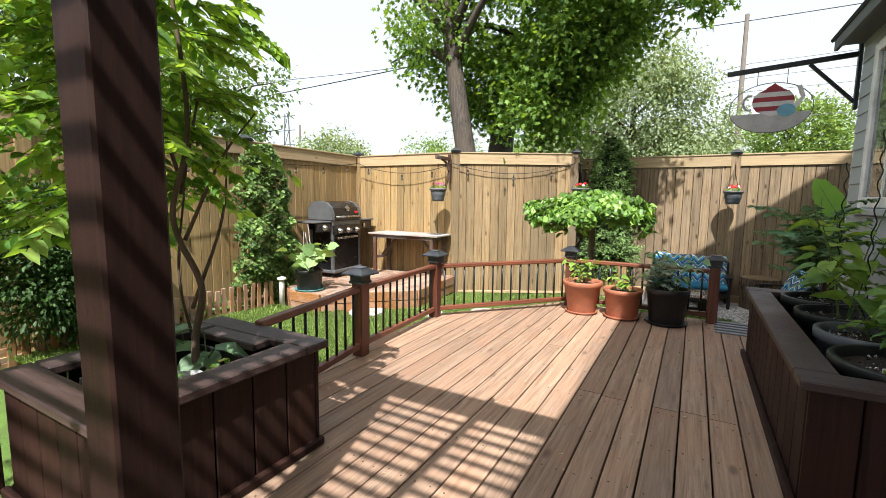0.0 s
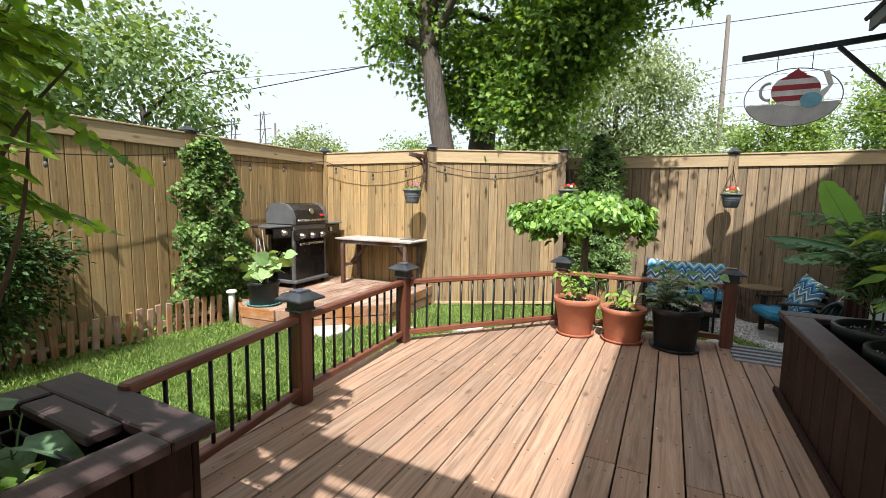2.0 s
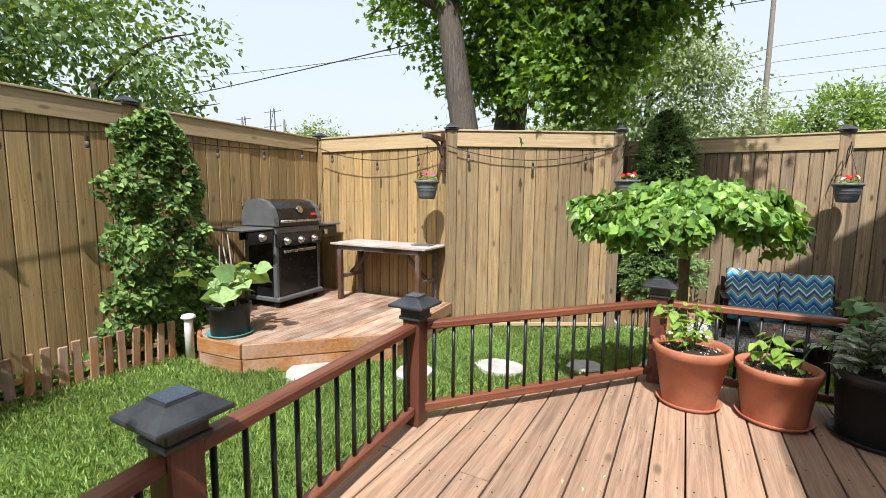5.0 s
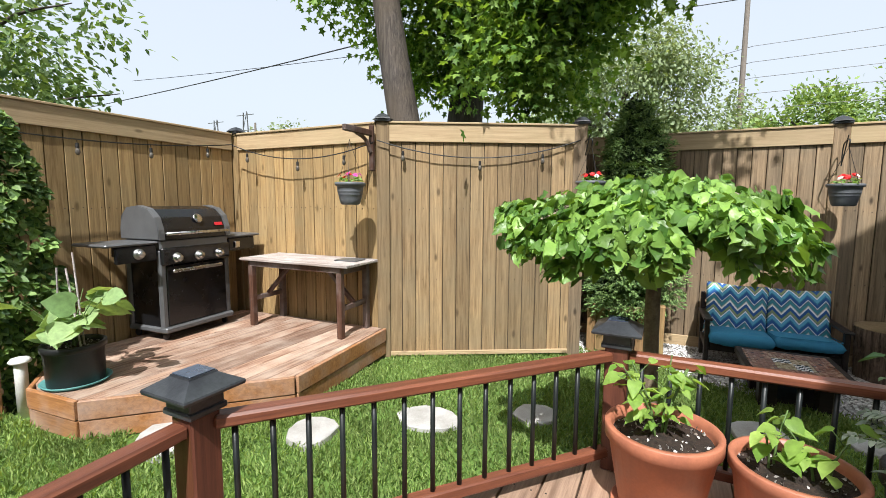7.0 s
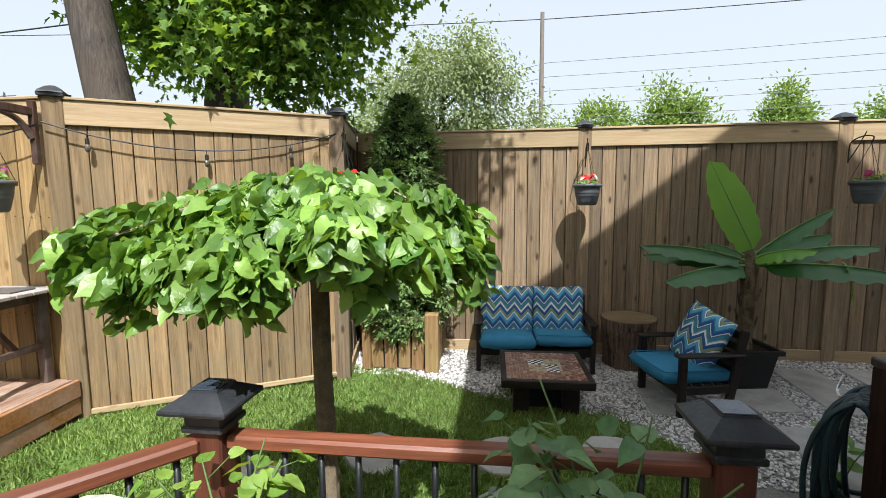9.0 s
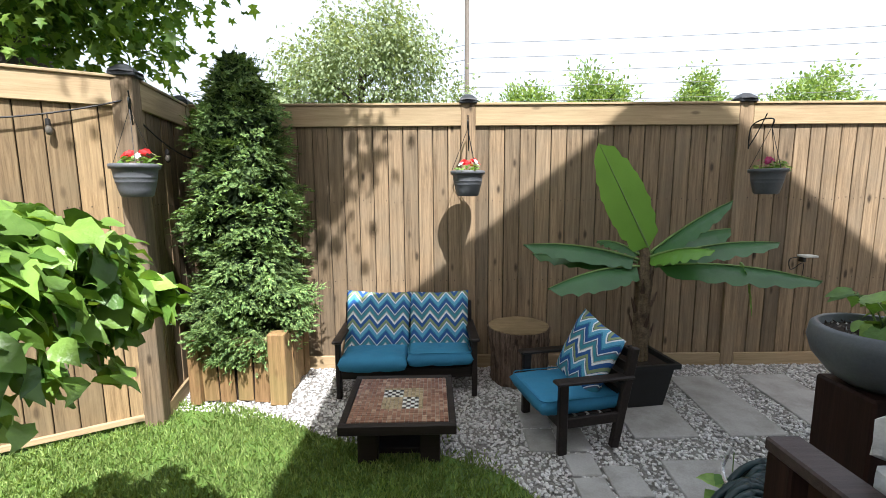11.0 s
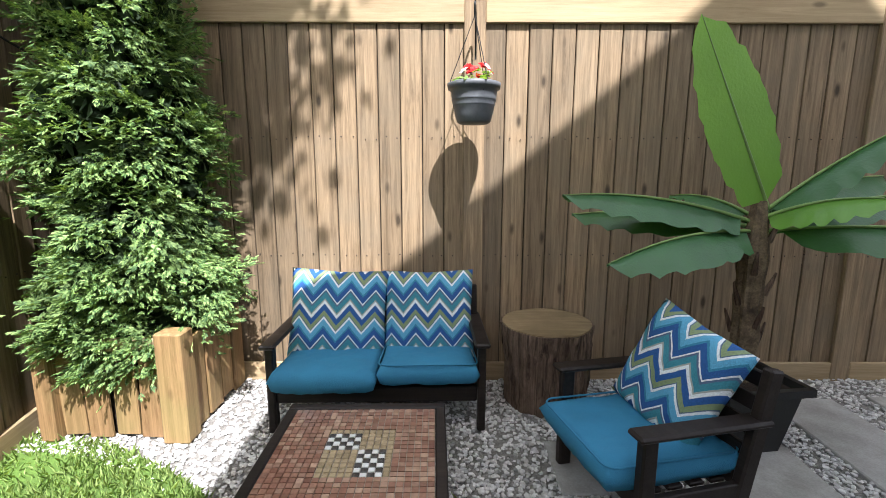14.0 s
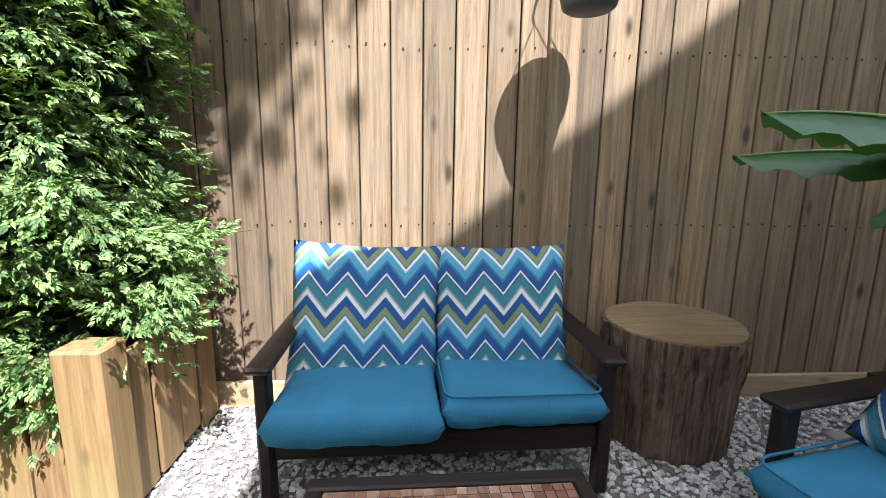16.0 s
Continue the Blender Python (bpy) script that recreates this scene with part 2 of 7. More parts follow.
BLACK_METAL = plain("black_metal", (0.012, 0.016, 0.016), 0.4, vary=0.2)
ENAMEL = plain("black_enamel", (0.010, 0.010, 0.011), 0.22, vary=0.1, spec=0.5)
BBQ_GREY = plain("grey_painted_steel", (0.13, 0.135, 0.14), 0.4, metal=0.3, vary=0.1)
STEEL = plain("brushed_steel", (0.55, 0.55, 0.54), 0.28, metal=1.0, vary=0.06)
RED_BADGE = plain("red_badge", (0.55, 0.02, 0.03), 0.4)
WHITE = plain("white_paint", (0.78, 0.78, 0.76), 0.5, vary=0.06, dirt=(0.55, 0.55, 0.52))
SIDING = plain("grey_vinyl_siding", (0.36, 0.39, 0.41), 0.5, vary=0.06, scale=3.0)
SHINGLE = plain("dark_shingle", (0.045, 0.045, 0.05), 0.9, vary=0.25)
SOFFIT = plain("grey_soffit", (0.12, 0.125, 0.13), 0.6)
TERRACOTTA = plain("terracotta_plastic", (0.42, 0.155, 0.085), 0.5, vary=0.08, dirt=(0.30, 0.11, 0.065))
GREY_POT = plain("grey_plastic_pot", (0.12, 0.128, 0.14), 0.5, vary=0.1)
SOIL = plain("potting_soil", (0.035, 0.022, 0.015), 0.95, vary=0.35, scale=30, bump=0.5, dirt=(0.012, 0.008, 0.006))
PERLITE = speckle("soil_crumbs", [(0.03, 0.02, 0.015), (0.06, 0.04, 0.03), (0.65, 0.63, 0.6), (0.10, 0.07, 0.05)])
STONE = plain("concrete_slab", (0.41, 0.40, 0.38), 0.85, vary=0.12, scale=5, bump=0.15, dirt=(0.27, 0.26, 0.235))
WHITE_STONE = plain("white_rough_stone", (0.62, 0.62, 0.61), 0.85, vary=0.15, scale=12, bump=0.6, dirt=(0.4, 0.4, 0.4), fine=30)
GRAVEL = speckle("gravel_stones", [(0.32, 0.31, 0.30), (0.60, 0.585, 0.56), (0.78, 0.77, 0.75), (0.48, 0.455, 0.425), (0.70, 0.69, 0.67), (0.40, 0.39, 0.38)])
GRAVEL_BED = plain("gravel_bed", (0.30, 0.285, 0.26), 0.9, vary=0.4, scale=55, bump=0.8, dirt=(0.18, 0.17, 0.155), fine=140)
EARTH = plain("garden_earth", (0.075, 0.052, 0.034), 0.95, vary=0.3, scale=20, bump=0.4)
LAWN = plain("lawn_ground", (0.105, 0.19, 0.032), 0.95, vary=0.25, scale=4.0, bump=0.6, dirt=(0.075, 0.13, 0.025))
BLADES = leafy("grass_blades", (0.16, 0.265, 0.06), (0.36, 0.47, 0.165), 0.3, 0.55, patch=1.5, low=0.75, high=1.15)
FIELD = plain("far_grass", (0.10, 0.16, 0.05), 0.95, vary=0.25, scale=0.6)
TREE_LEAF = leafy("maple_leaves", (0.06, 0.14, 0.028), (0.25, 0.39, 0.085), 0.5, patch=1.6, low=0.65, high=1.3)
MULBERRY = leafy("mulberry_leaves", (0.065, 0.155, 0.028), (0.275, 0.455, 0.095), 0.32, 0.38, 0.42, 7.0, 0.65, 1.25)
PALE_TWIG = plain("pale_branch_bark", (0.34, 0.28, 0.21), 0.8, vary=0.2)
IVY = leafy("ivy_leaves", (0.035, 0.09, 0.022), (0.26, 0.40, 0.12), 0.3, patch=5.0, low=0.6, high=1.2)
CEDAR = leafy("cedar_sprays", (0.05, 0.115, 0.04), (0.28, 0.41, 0.135), 0.2, 0.6, 0.3, 7.0, 0.5, 1.4)
# cedar green darkened: paints the shade seen between the outer sprays
CEDAR_SHADE = leafy("cedar_shade_leaves", (0.015, 0.03, 0.012), (0.045, 0.08, 0.03), 0.15, 0.7)
SHRUB = leafy("dark_shrub_leaves", (0.022, 0.055, 0.015), (0.06, 0.12, 0.03), 0.25)
LOCUST = leafy("feathery_leaves", (0.11, 0.25, 0.05), (0.34, 0.50, 0.11), 0.55)
APPLE = leafy("fruit_tree_leaves", (0.07, 0.14, 0.05), (0.25, 0.35, 0.15), 0.42)
WILLOW = leafy("willow_leaves", (0.16, 0.22, 0.115), (0.33, 0.40, 0.23), 0.35)
# leaf greens made paler to paint haze over the distant bushes
FAR_HAZE_LEAF = leafy("haze_paled_leaves", (0.15, 0.25, 0.08), (0.32, 0.43, 0.16), 0.35)
VEG = leafy("vegetable_leaves", (0.09, 0.20, 0.05), (0.28, 0.44, 0.13), 0.38)
TOMATO = leafy("tomato_leaves", (0.09, 0.18, 0.09), (0.22, 0.34, 0.18), 0.25)
GOURD = leafy("squash_leaves", (0.17, 0.29, 0.11), (0.36, 0.49, 0.22), 0.3)
SILVER_LEAF = leafy("silver_lacy_leaves", (0.26, 0.32, 0.25), (0.46, 0.52, 0.42), 0.15)
POTATO = leafy("matt_green_leaves", (0.10, 0.20, 0.09), (0.22, 0.36, 0.17), 0.3)
BOX_WOOD = wood("planter_board_wood", (0.17, 0.098, 0.045), (0.38, 0.235, 0.115), 2, 0.65, 0.3, (0.20, 0.185, 0.07), 0.45, knots=0.6)
PALE_LEAF = leafy("yellow_green_leaves", (0.16, 0.30, 0.05), (0.34, 0.48, 0.11), 0.4)
BANANA = leafy("banana_leaf", (0.035, 0.115, 0.045), (0.075, 0.19, 0.065), 0.25, 0.38, 0.45, 3.0, 0.85, 1.1)
BANANA_YOUNG = leafy("young_banana_leaf", (0.16, 0.36, 0.06), (0.2, 0.42, 0.08), 0.4, 0.4, 0.45, 3.0, 0.88, 1.08)
RED_PETAL = leafy("red_petals", (0.5, 0.01, 0.012), (0.75, 0.03, 0.03), 0.25)
PURPLE_PETAL = leafy("purple_petals", (0.20, 0.012, 0.07), (0.40, 0.03, 0.13), 0.25)
WHITE_PETAL = leafy("white_petals", (0.6, 0.6, 0.62), (0.8, 0.8, 0.8), 0.3)
PINK_PETAL = leafy("pink_petals", (0.5, 0.05, 0.15), (0.45, 0.10, 0.45), 0.3)
TEAL = plain("teal_cushion_fabric", (0.048, 0.225, 0.38), 0.8, vary=0.08, scale=6, bump=0.25, spec=0.15, fine=220)
CHEVRON = chevron("chevron_fabric")
MAT = plain("striped_mat_grey", (0.30, 0.31, 0.33), 0.9, vary=0.2)
MAT_DARK = plain("striped_mat_dark", (0.05, 0.055, 0.065), 0.9, vary=0.2)
HOSE = plain("dark_green_hose", (0.018, 0.04, 0.045), 0.4, vary=0.15)
BOWL = plain("grey_glazed_bowl", (0.10, 0.11, 0.12), 0.38, vary=0.12, scale=5)
WIRE = plain("black_wire", (0.015, 0.014, 0.013), 0.6)
PALE_WIRE = plain("grey_power_line", (0.10, 0.10, 0.10), 0.5)
POLE = plain("utility_pole_wood", (0.20, 0.17, 0.15), 0.85)
BULB = plain("bulb_glass", (0.10, 0.09, 0.075), 0.12, spec=0.6, vary=0.05)
TILE_DARK = speckle("brown_mosaic_tiles", [(0.16, 0.07, 0.05), (0.31, 0.165, 0.115), (0.22, 0.10, 0.07), (0.44, 0.29, 0.21), (0.18, 0.085, 0.06)], 0.2, 0.02, 0.6)
TILE_WHITE = plain("white_tile", (0.72, 0.73, 0.72), 0.25, vary=0.05)
TILE_BLACK = plain("black_tile", (0.03, 0.033, 0.036), 0.25)
TILE_BEIGE = plain("beige_tile", (0.40, 0.31, 0.18), 0.3, vary=0.2)
GROUT = plain("grout", (0.33, 0.29, 0.25), 0.9)
SIGN_RED = plain("sign_red", (0.30, 0.03, 0.04), 0.5)
SIGN_WHITE = plain("sign_white", (0.62, 0.60, 0.58), 0.5)
SIGN_GREY = plain("sign_grey", (0.45, 0.44, 0.43), 0.5)
SIGN_BLUE = plain("sign_blue", (0.16, 0.38, 0.50), 0.5)


def glass_pane(name):
    m, ns, ls, b = blank(name, 0.03)
    b.inputs["Base Color"].default_value = (0.9, 0.95, 0.95, 1)
    b.inputs["Transmission Weight"].default_value = 1.0
    return m


GLASS = glass_pane("window_glass")


# ---- mesh tools ----
def link(name, mesh, parent=None, label=""):
    ob = new(name, mesh)
    if parent is not None:
        ob.parent = parent
    if label:
        ob["label"] = label
    return ob


def finish(bm, name, material, smooth=False):
    mesh = bpy.data.meshes.new(name)
    bm.normal_update()
    bm.to_mesh(mesh)
    bm.free()
    mesh.materials.append(material)
    if smooth:
        mesh.polygons.foreach_set("use_smooth", [True] * len(mesh.polygons))
    return mesh


def part(name, bm, material, parent, label="", smooth=False):
    """Links a bmesh as one mesh object under a thing or a part."""
    return link(name, finish(bm, name, material, smooth), parent, label)


def thing(name, label, category, at=(0, 0, 0), rz=0.0, group="", kind="", tilt=(0, 0)):
    ob = new(name)
    ob.empty_display_size = 0.1
    ob.matrix_world = pose(*at, tilt[0], tilt[1], rz)
    return tagged(ob, label, category, group, kind)


def box(bm, c, s, bevel=0.004, m=None):
    r = bmesh.ops.create_cube(bm, size=1.0)
    bmesh.ops.scale(bm, vec=s, verts=r["verts"])
    if bevel:
        edges = list({e for v in r["verts"] for e in v.link_edges})
        out = bmesh.ops.bevel(bm, geom=edges, offset=min(bevel, min(s) * 0.45), segments=1, affect="EDGES")
        verts = list({v for f in out["faces"] for v in f.verts} | {v for v in r["verts"] if v.is_valid})
    else:
        verts = r["verts"]
    if m is not None:
        bmesh.ops.transform(bm, matrix=m, verts=verts)
    bmesh.ops.translate(bm, vec=c, verts=verts)
    return bm


def boxes(*items, bevel=0.004):
    bm = bmesh.new()
    for c, s in items:
        box(bm, c, s, bevel)
    return bm


def beam(bm, a, b, w, h, bevel=0.003):
    """A squared timber from a to b, w wide and h high."""
    a, b = Vector(a), Vector(b)
    d = b - a
    m = d.to_track_quat("X", "Z").to_matrix().to_4x4()
    return box(bm, (a + b) / 2, (d.length, w, h), bevel, m)


def lathe(bm, profile, n=24, at=(0, 0), wobble=0.0, seed=0):
    rings = []
    for r, z in profile:
        ring = []
        for i in range(n):
            a = 2 * math.pi * i / n
            q = r * (1 + wobble * noise.noise((math.cos(a) * 2.3 + seed, math.sin(a) * 2.3, z * 3)))
            ring.append(bm.verts.new((at[0] + q * math.cos(a), at[1] + q * math.sin(a), z)))
        rings.append(ring)
    for r0, r1 in zip(rings, rings[1:]):
        for i in range(n):
            bm.faces.new((r0[i], r0[(i + 1) % n], r1[(i + 1) % n], r1[i]))
    bm.faces.new(rings[0][::-1])
    bm.faces.new(rings[-1])
    return bm


def tube(bm, pts, radius, n=6, end=None):
    """A round bar through pts; it tapers to the radius end."""
    pts = [Vector(p) for p in pts]
    rings = []
    side = None
    for i, p in enumerate(pts):
        d = (pts[min(i + 1, len(pts) - 1)] - pts[max(i - 1, 0)]).normalized()
        if side is None:
            side = d.orthogonal().normalized()
        side = (side - d * side.dot(d)).normalized()
        up = d.cross(side)
        f = i / (len(pts) - 1)
        r = radius + ((end if end is not None else radius) - radius) * f
        rings.append([bm.verts.new(p + (side * math.cos(a) + up * math.sin(a)) * r) for a in [2 * math.pi * k / n for k in range(n)]])
    for r0, r1 in zip(rings, rings[1:]):
        for k in range(n):
            bm.faces.new((r0[k], r0[(k + 1) % n], r1[(k + 1) % n], r1[k]))
    bm.faces.new(rings[0][::-1])
    bm.faces.new(rings[-1])
    return bm


def curve_pts(pts, n=16):
    """A smooth line through a few points."""
    pts = [Vector(p) for p in pts]
    full = [pts[0] * 2 - pts[1], *pts, pts[-1] * 2 - pts[-2]]
    out = []
    for i in range(1, len(full) - 2):
        p0, p1, p2, p3 = full[i - 1:i + 3]
        for k in range(n):
            t = k / n
            out.append(0.5 * (2 * p1 + (p2 - p0) * t + (2 * p0 - 5 * p1 + 4 * p2 - p3) * t * t + (3 * p1 - p0 - 3 * p2 + p3) * t ** 3))
    return out + [pts[-1]]


def prism(bm, outline, z0, z1):
    lo = [bm.verts.new((x, y, z0)) for x, y in outline]
    hi = [bm.verts.new((x, y, z1)) for x, y in outline]
    n = len(outline)
    for i in range(n):
        bm.faces.new((lo[i], lo[(i + 1) % n], hi[(i + 1) % n], hi[i]))
    bm.faces.new(lo[::-1])
    bm.faces.new(hi)
    return bm


def unit(v):
    return v / np.maximum(np.linalg.norm(v, axis=1, keepdims=True), 1e-6)


def leaf_mesh(name, points, ways, normals, length, width, material, rich=False, droop=0.15, wave=0.03, lobed=False):
    """Leaves with a fold along the midrib. points, ways and normals are n x 3 arrays; length and width arrays of n."""
    n = len(points)
    ways = unit(ways)
    side = unit(np.cross(ways, normals))
    up = unit(np.cross(side, ways))
    length, width = np.asarray(length)[:, None], np.asarray(width)[:, None]

    def at(f, s, h):
        return points + ways * length * f + side * width * s + up * length * h
    if lobed:
        half = [(0.10, 0.42, 0.02), (0.30, 0.20, 0.03), (0.58, 0.56, 0.0), (0.60, 0.17, -0.02)]
        rows = [at(0, 0, 0)] + [at(f, q, h) for f, q, h in half] + [at(1, 0, -droop)] + [at(f, -q, h) for f, q, h in half[::-1]]
        faces = [(0, 1, 2, 3, 4, 5), (0, 5, 6, 7, 8, 9)]
    elif rich:
        curl = nr.uniform(-0.05, 0.09, (n, 1))
        rows = [at(0, 0, 0), at(0.2, 0, -0.02), at(0.45, 0, -0.03 - droop * 0.15), at(0.72, 0, -0.03 - droop * 0.45), at(1, 0, -droop)]
        for s in (1, -1):
            rows += [at(-0.08, 0.25 * s, 0.03 + curl * 0.5), at(0.10, 0.46 * s, 0.05 + curl), at(0.36, 0.5 * s, 0.05 + curl), at(0.62, 0.37 * s, 0.01 - droop * 0.3 + curl), at(0.84, 0.16 * s, -droop * 0.6 + curl * 0.5)]
        rows = [r + up * length * nr.uniform(-wave, wave, (n, 1)) + side * width * nr.uniform(-wave, wave, (n, 1)) for r in rows]
        faces = [(0, 5, 6, 1), (1, 6, 7, 2), (2, 7, 8, 3), (3, 8, 9, 4), (0, 1, 11, 10), (1, 2, 12, 11), (2, 3, 13, 12), (3, 4, 14, 13)]
    else:
        rows = [at(0, 0, 0), at(0.45, 0.5, 0.06), at(1, 0, -droop), at(0.45, -0.5, 0.06)]
        faces = [(0, 1, 2), (0, 2, 3)]
    k = len(rows)
    verts = np.stack(rows, axis=1).reshape(-1, 3)
    loops = np.concatenate([(np.arange(n)[:, None] * k + np.array(f)[None, :]) for f in faces], axis=1)
    sizes = [len(f) for f in faces]
    mesh = bpy.data.meshes.new(name)
    mesh.vertices.add(len(verts))
    mesh.vertices.foreach_set("co", verts.astype(np.float32).ravel())
    flat = loops.ravel()
    mesh.loops.add(len(flat))
    mesh.loops.foreach_set("vertex_index", flat.astype(np.int32))
    totals = np.tile(sizes, n)
    mesh.polygons.add(len(totals))
    mesh.polygons.foreach_set("loop_start", np.concatenate([[0], np.cumsum(totals)[:-1]]).astype(np.int32))
    mesh.polygons.foreach_set("loop_total", totals.astype(np.int32))
    mesh.update(calc_edges=True)
    mesh.materials.append(material)
    if rich:
        mesh.polygons.foreach_set("use_smooth", [True] * len(mesh.polygons))
    return mesh


def ball_points(n, centre, radii, shell=0.5):
    """Random points in the outer part of an ellipsoid, and their ways outwards."""
    d = unit(nr.normal(size=(n, 3)))
    r = (shell + (1 - shell) * nr.rand(n, 1))
    return np.array(centre) + d * r * np.array(radii), d


def clump_points(n, centre, radii, clumps, spread, low=-1.0):
    """Points gathered in clumps over an ellipsoid: an uneven crown with gaps."""
    d = unit(nr.normal(size=(clumps * 3, 3)))
    d = d[d[:, 2] > low][:clumps]
    c = np.array(centre) + d * (0.45 + 0.55 * nr.rand(len(d), 1)) * np.array(radii)
    pick = nr.randint(0, len(c), n)
    off = nr.normal(size=(n, 3)) * spread
    return c[pick] + off, unit(off + d[pick] * spread), c


# ---- ground ----
def lawn_height(x, y):
    return -0.45 - 0.03 * (np.clip(y, 2, 9.5) - 6)


ground = thing("ground", "far grass and earth reaching the horizon", "ground", kind="structure")
bm = bmesh.new()
prism(bm, [(-900, -900), (900, -900), (900, 900), (-900, 900)], -1.6, -0.70)
part("ground_sheet", bm, FIELD, ground)

lawn = thing("lawn", "sunlit mown green lawn beside the deck", "lawn", kind="structure")
LAWN_EDGE = [(-4.85, -2.0), (2.0, -2.0), (2.0, 5.0), (2.0, 6.9), (1.87, 7.35), (1.58, 7.82), (1.2, 8.06), (0.75, 8.16), (0.35, 8.3), (-0.1, 8.6), (-0.55, 8.83), (-1.15, 8.9), (-1.05, 8.6), (-2.85, 7.5), (-4.9, 7.35)]


def inside(x, y, outline):
    hit = np.zeros(len(x), bool)
    n = len(outline)
    for i in range(n):
        (x0, y0), (x1, y1) = outline[i], outline[(i + 1) % n]
        if y0 != y1:
            cross = ((y0 > y) != (y1 > y)) & (x < (x1 - x0) * (y - y0) / (y1 - y0) + x0)
            hit ^= cross
    return hit


bm = bmesh.new()
top = [bm.verts.new((x, y, float(lawn_height(x, y)))) for x, y in LAWN_EDGE]
low = [bm.verts.new((x, y, -0.75)) for x, y in LAWN_EDGE]
for i in range(len(top)):
    j = (i + 1) % len(top)
    bm.faces.new((low[i], low[j], top[j], top[i]))
bm.faces.new(top)
bmesh.ops.triangulate(bm, faces=bm.faces[:])
part("turf", bm, LAWN, lawn)
STEP_STONES = [(-3.14, 5.37, 0.33), (-2.32, 5.82, 0.22), (-1.68, 6.38, 0.24), (-0.98, 6.85, 0.2), (-0.3, 7.22, 0.26), (1.245, 7.45, 0.19), (0.535, 7.27, 0.25)]
count = 210000
gx, gy = nr.uniform(-4.6, 1.9, count), nr.uniform(2.0, 9.0, count)
keep = inside(gx, gy, LAWN_EDGE) & ~((gx > -1.45) & (gy < 4.3 + np.clip(gx + 1.4, 0, 1.0) * 1.3))
keep &= ~((gx > -4.9) & (gx < -2.75) & (gy > 4.95) & (gy < 7.5) & (gy > 4.95 + np.clip(gx + 3.7, 0, 2)))
for x, y, r in STEP_STONES:
    keep &= (gx - x) ** 2 + (gy - y) ** 2 > (r * 0.9) ** 2
thin = np.array([noise.noise((a * 2.1, b * 2.1, 3.0)) for a, b in zip(gx, gy)])
keep &= (thin + nr.rand(count) * 0.9) > 0.05
gx, gy = gx[keep], gy[keep]
n = len(gx)
base = np.stack([gx, gy, lawn_height(gx, gy) - 0.005], axis=1)
# tufts of grass and weeds growing through the gravel
tuft = np.stack([nr.uniform(0.2, 1.75, 26), nr.uniform(7.4, 8.5, 26)], axis=1)
tuft = tuft[tuft[:, 0] * 0.55 + tuft[:, 1] < 8.95]
wx = np.repeat(tuft[:, 0], 70) + nr.normal(size=len(tuft) * 70) * 0.075
wy = np.repeat(tuft[:, 1], 70) + nr.normal(size=len(tuft) * 70) * 0.075
base = np.concatenate([base, np.stack([wx, wy, np.full(len(wx), GROUND - 0.005)], axis=1)])
n = len(base)
lean = np.stack([nr.normal(size=n) * 0.45, nr.normal(size=n) * 0.45, np.ones(n)], axis=1)
grass = link("grass", leaf_mesh("grass", base, lean, nr.normal(size=(n, 3)), nr.uniform(0.025, 0.065, n), nr.uniform(0.003, 0.0062, n), BLADES, droop=0.3), lawn)
tagged(grass, kind="stuff")

gravel = thing("gravel_patio", "pale crushed stone gravel patio", "gravel", kind="structure")
GRAVEL_EDGE = [(-1.15, 8.75), (-0.55, 8.7), (-0.1, 8.45), (0.35, 8.17), (0.75, 8.02), (1.17, 7.92), (1.5, 7.7), (1.8, 7.25), (1.95, 6.0), (8, 6.0), (8, 9.66), (-1.15, 9.66)]
bm = bmesh.new()
prism(bm, GRAVEL_EDGE, -0.74, GROUND - 0.012)
part("gravel_bed", bm, GRAVEL_BED, gravel)
count = 33000
px, py = nr.uniform(-1.1, 5.2, count), nr.uniform(7.2, 9.6, count)
keep = inside(px, py, GRAVEL_EDGE)
px, py = px[keep], py[keep]
shape = bmesh.new()
bmesh.ops.create_icosphere(shape, subdivisions=1, radius=1.0)
sv = np.array([v.co[:] for v in shape.verts])
sf = np.array([[v.index for v in f.verts] for f in shape.faces])
shape.free()
n = len(px)
size = nr.uniform(0.007, 0.016, n)
jit = 1 + nr.uniform(-0.35, 0.35, (n, len(sv), 1))
vv = sv[None] * jit * size[:, None, None] * np.array([1, 0.85, 0.62])
ang = nr.rand(n) * 6.28
ca, sa = np.cos(ang)[:, None], np.sin(ang)[:, None]
vx, vy = vv[..., 0] * ca - vv[..., 1] * sa, vv[..., 0] * sa + vv[..., 1] * ca
vv = np.stack([vx + px[:, None], vy + py[:, None], vv[..., 2] + GROUND - 0.008 + nr.rand(n)[:, None] * 0.008], axis=2)
mesh = bpy.data.meshes.new("gravel_stones")
mesh.from_pydata(vv.reshape(-1, 3).tolist(), [], (sf[None] + np.arange(n)[:, None, None] * len(sv)).reshape(-1, 3).tolist())
mesh.materials.append(GRAVEL)
tagged(link("gravel_stones", mesh, gravel), kind="stuff")


def slab(name, outline, z, parent, material=STONE, h=0.04):
    b = bmesh.new()
    prism(b, outline, z - h, z)
    bmesh.ops.bevel(b, geom=[e for e in b.edges if all(v.co.z > z - 0.001 for v in e.verts)], offset=0.006, segments=1, affect="EDGES")
    return part(name, b, material, parent)


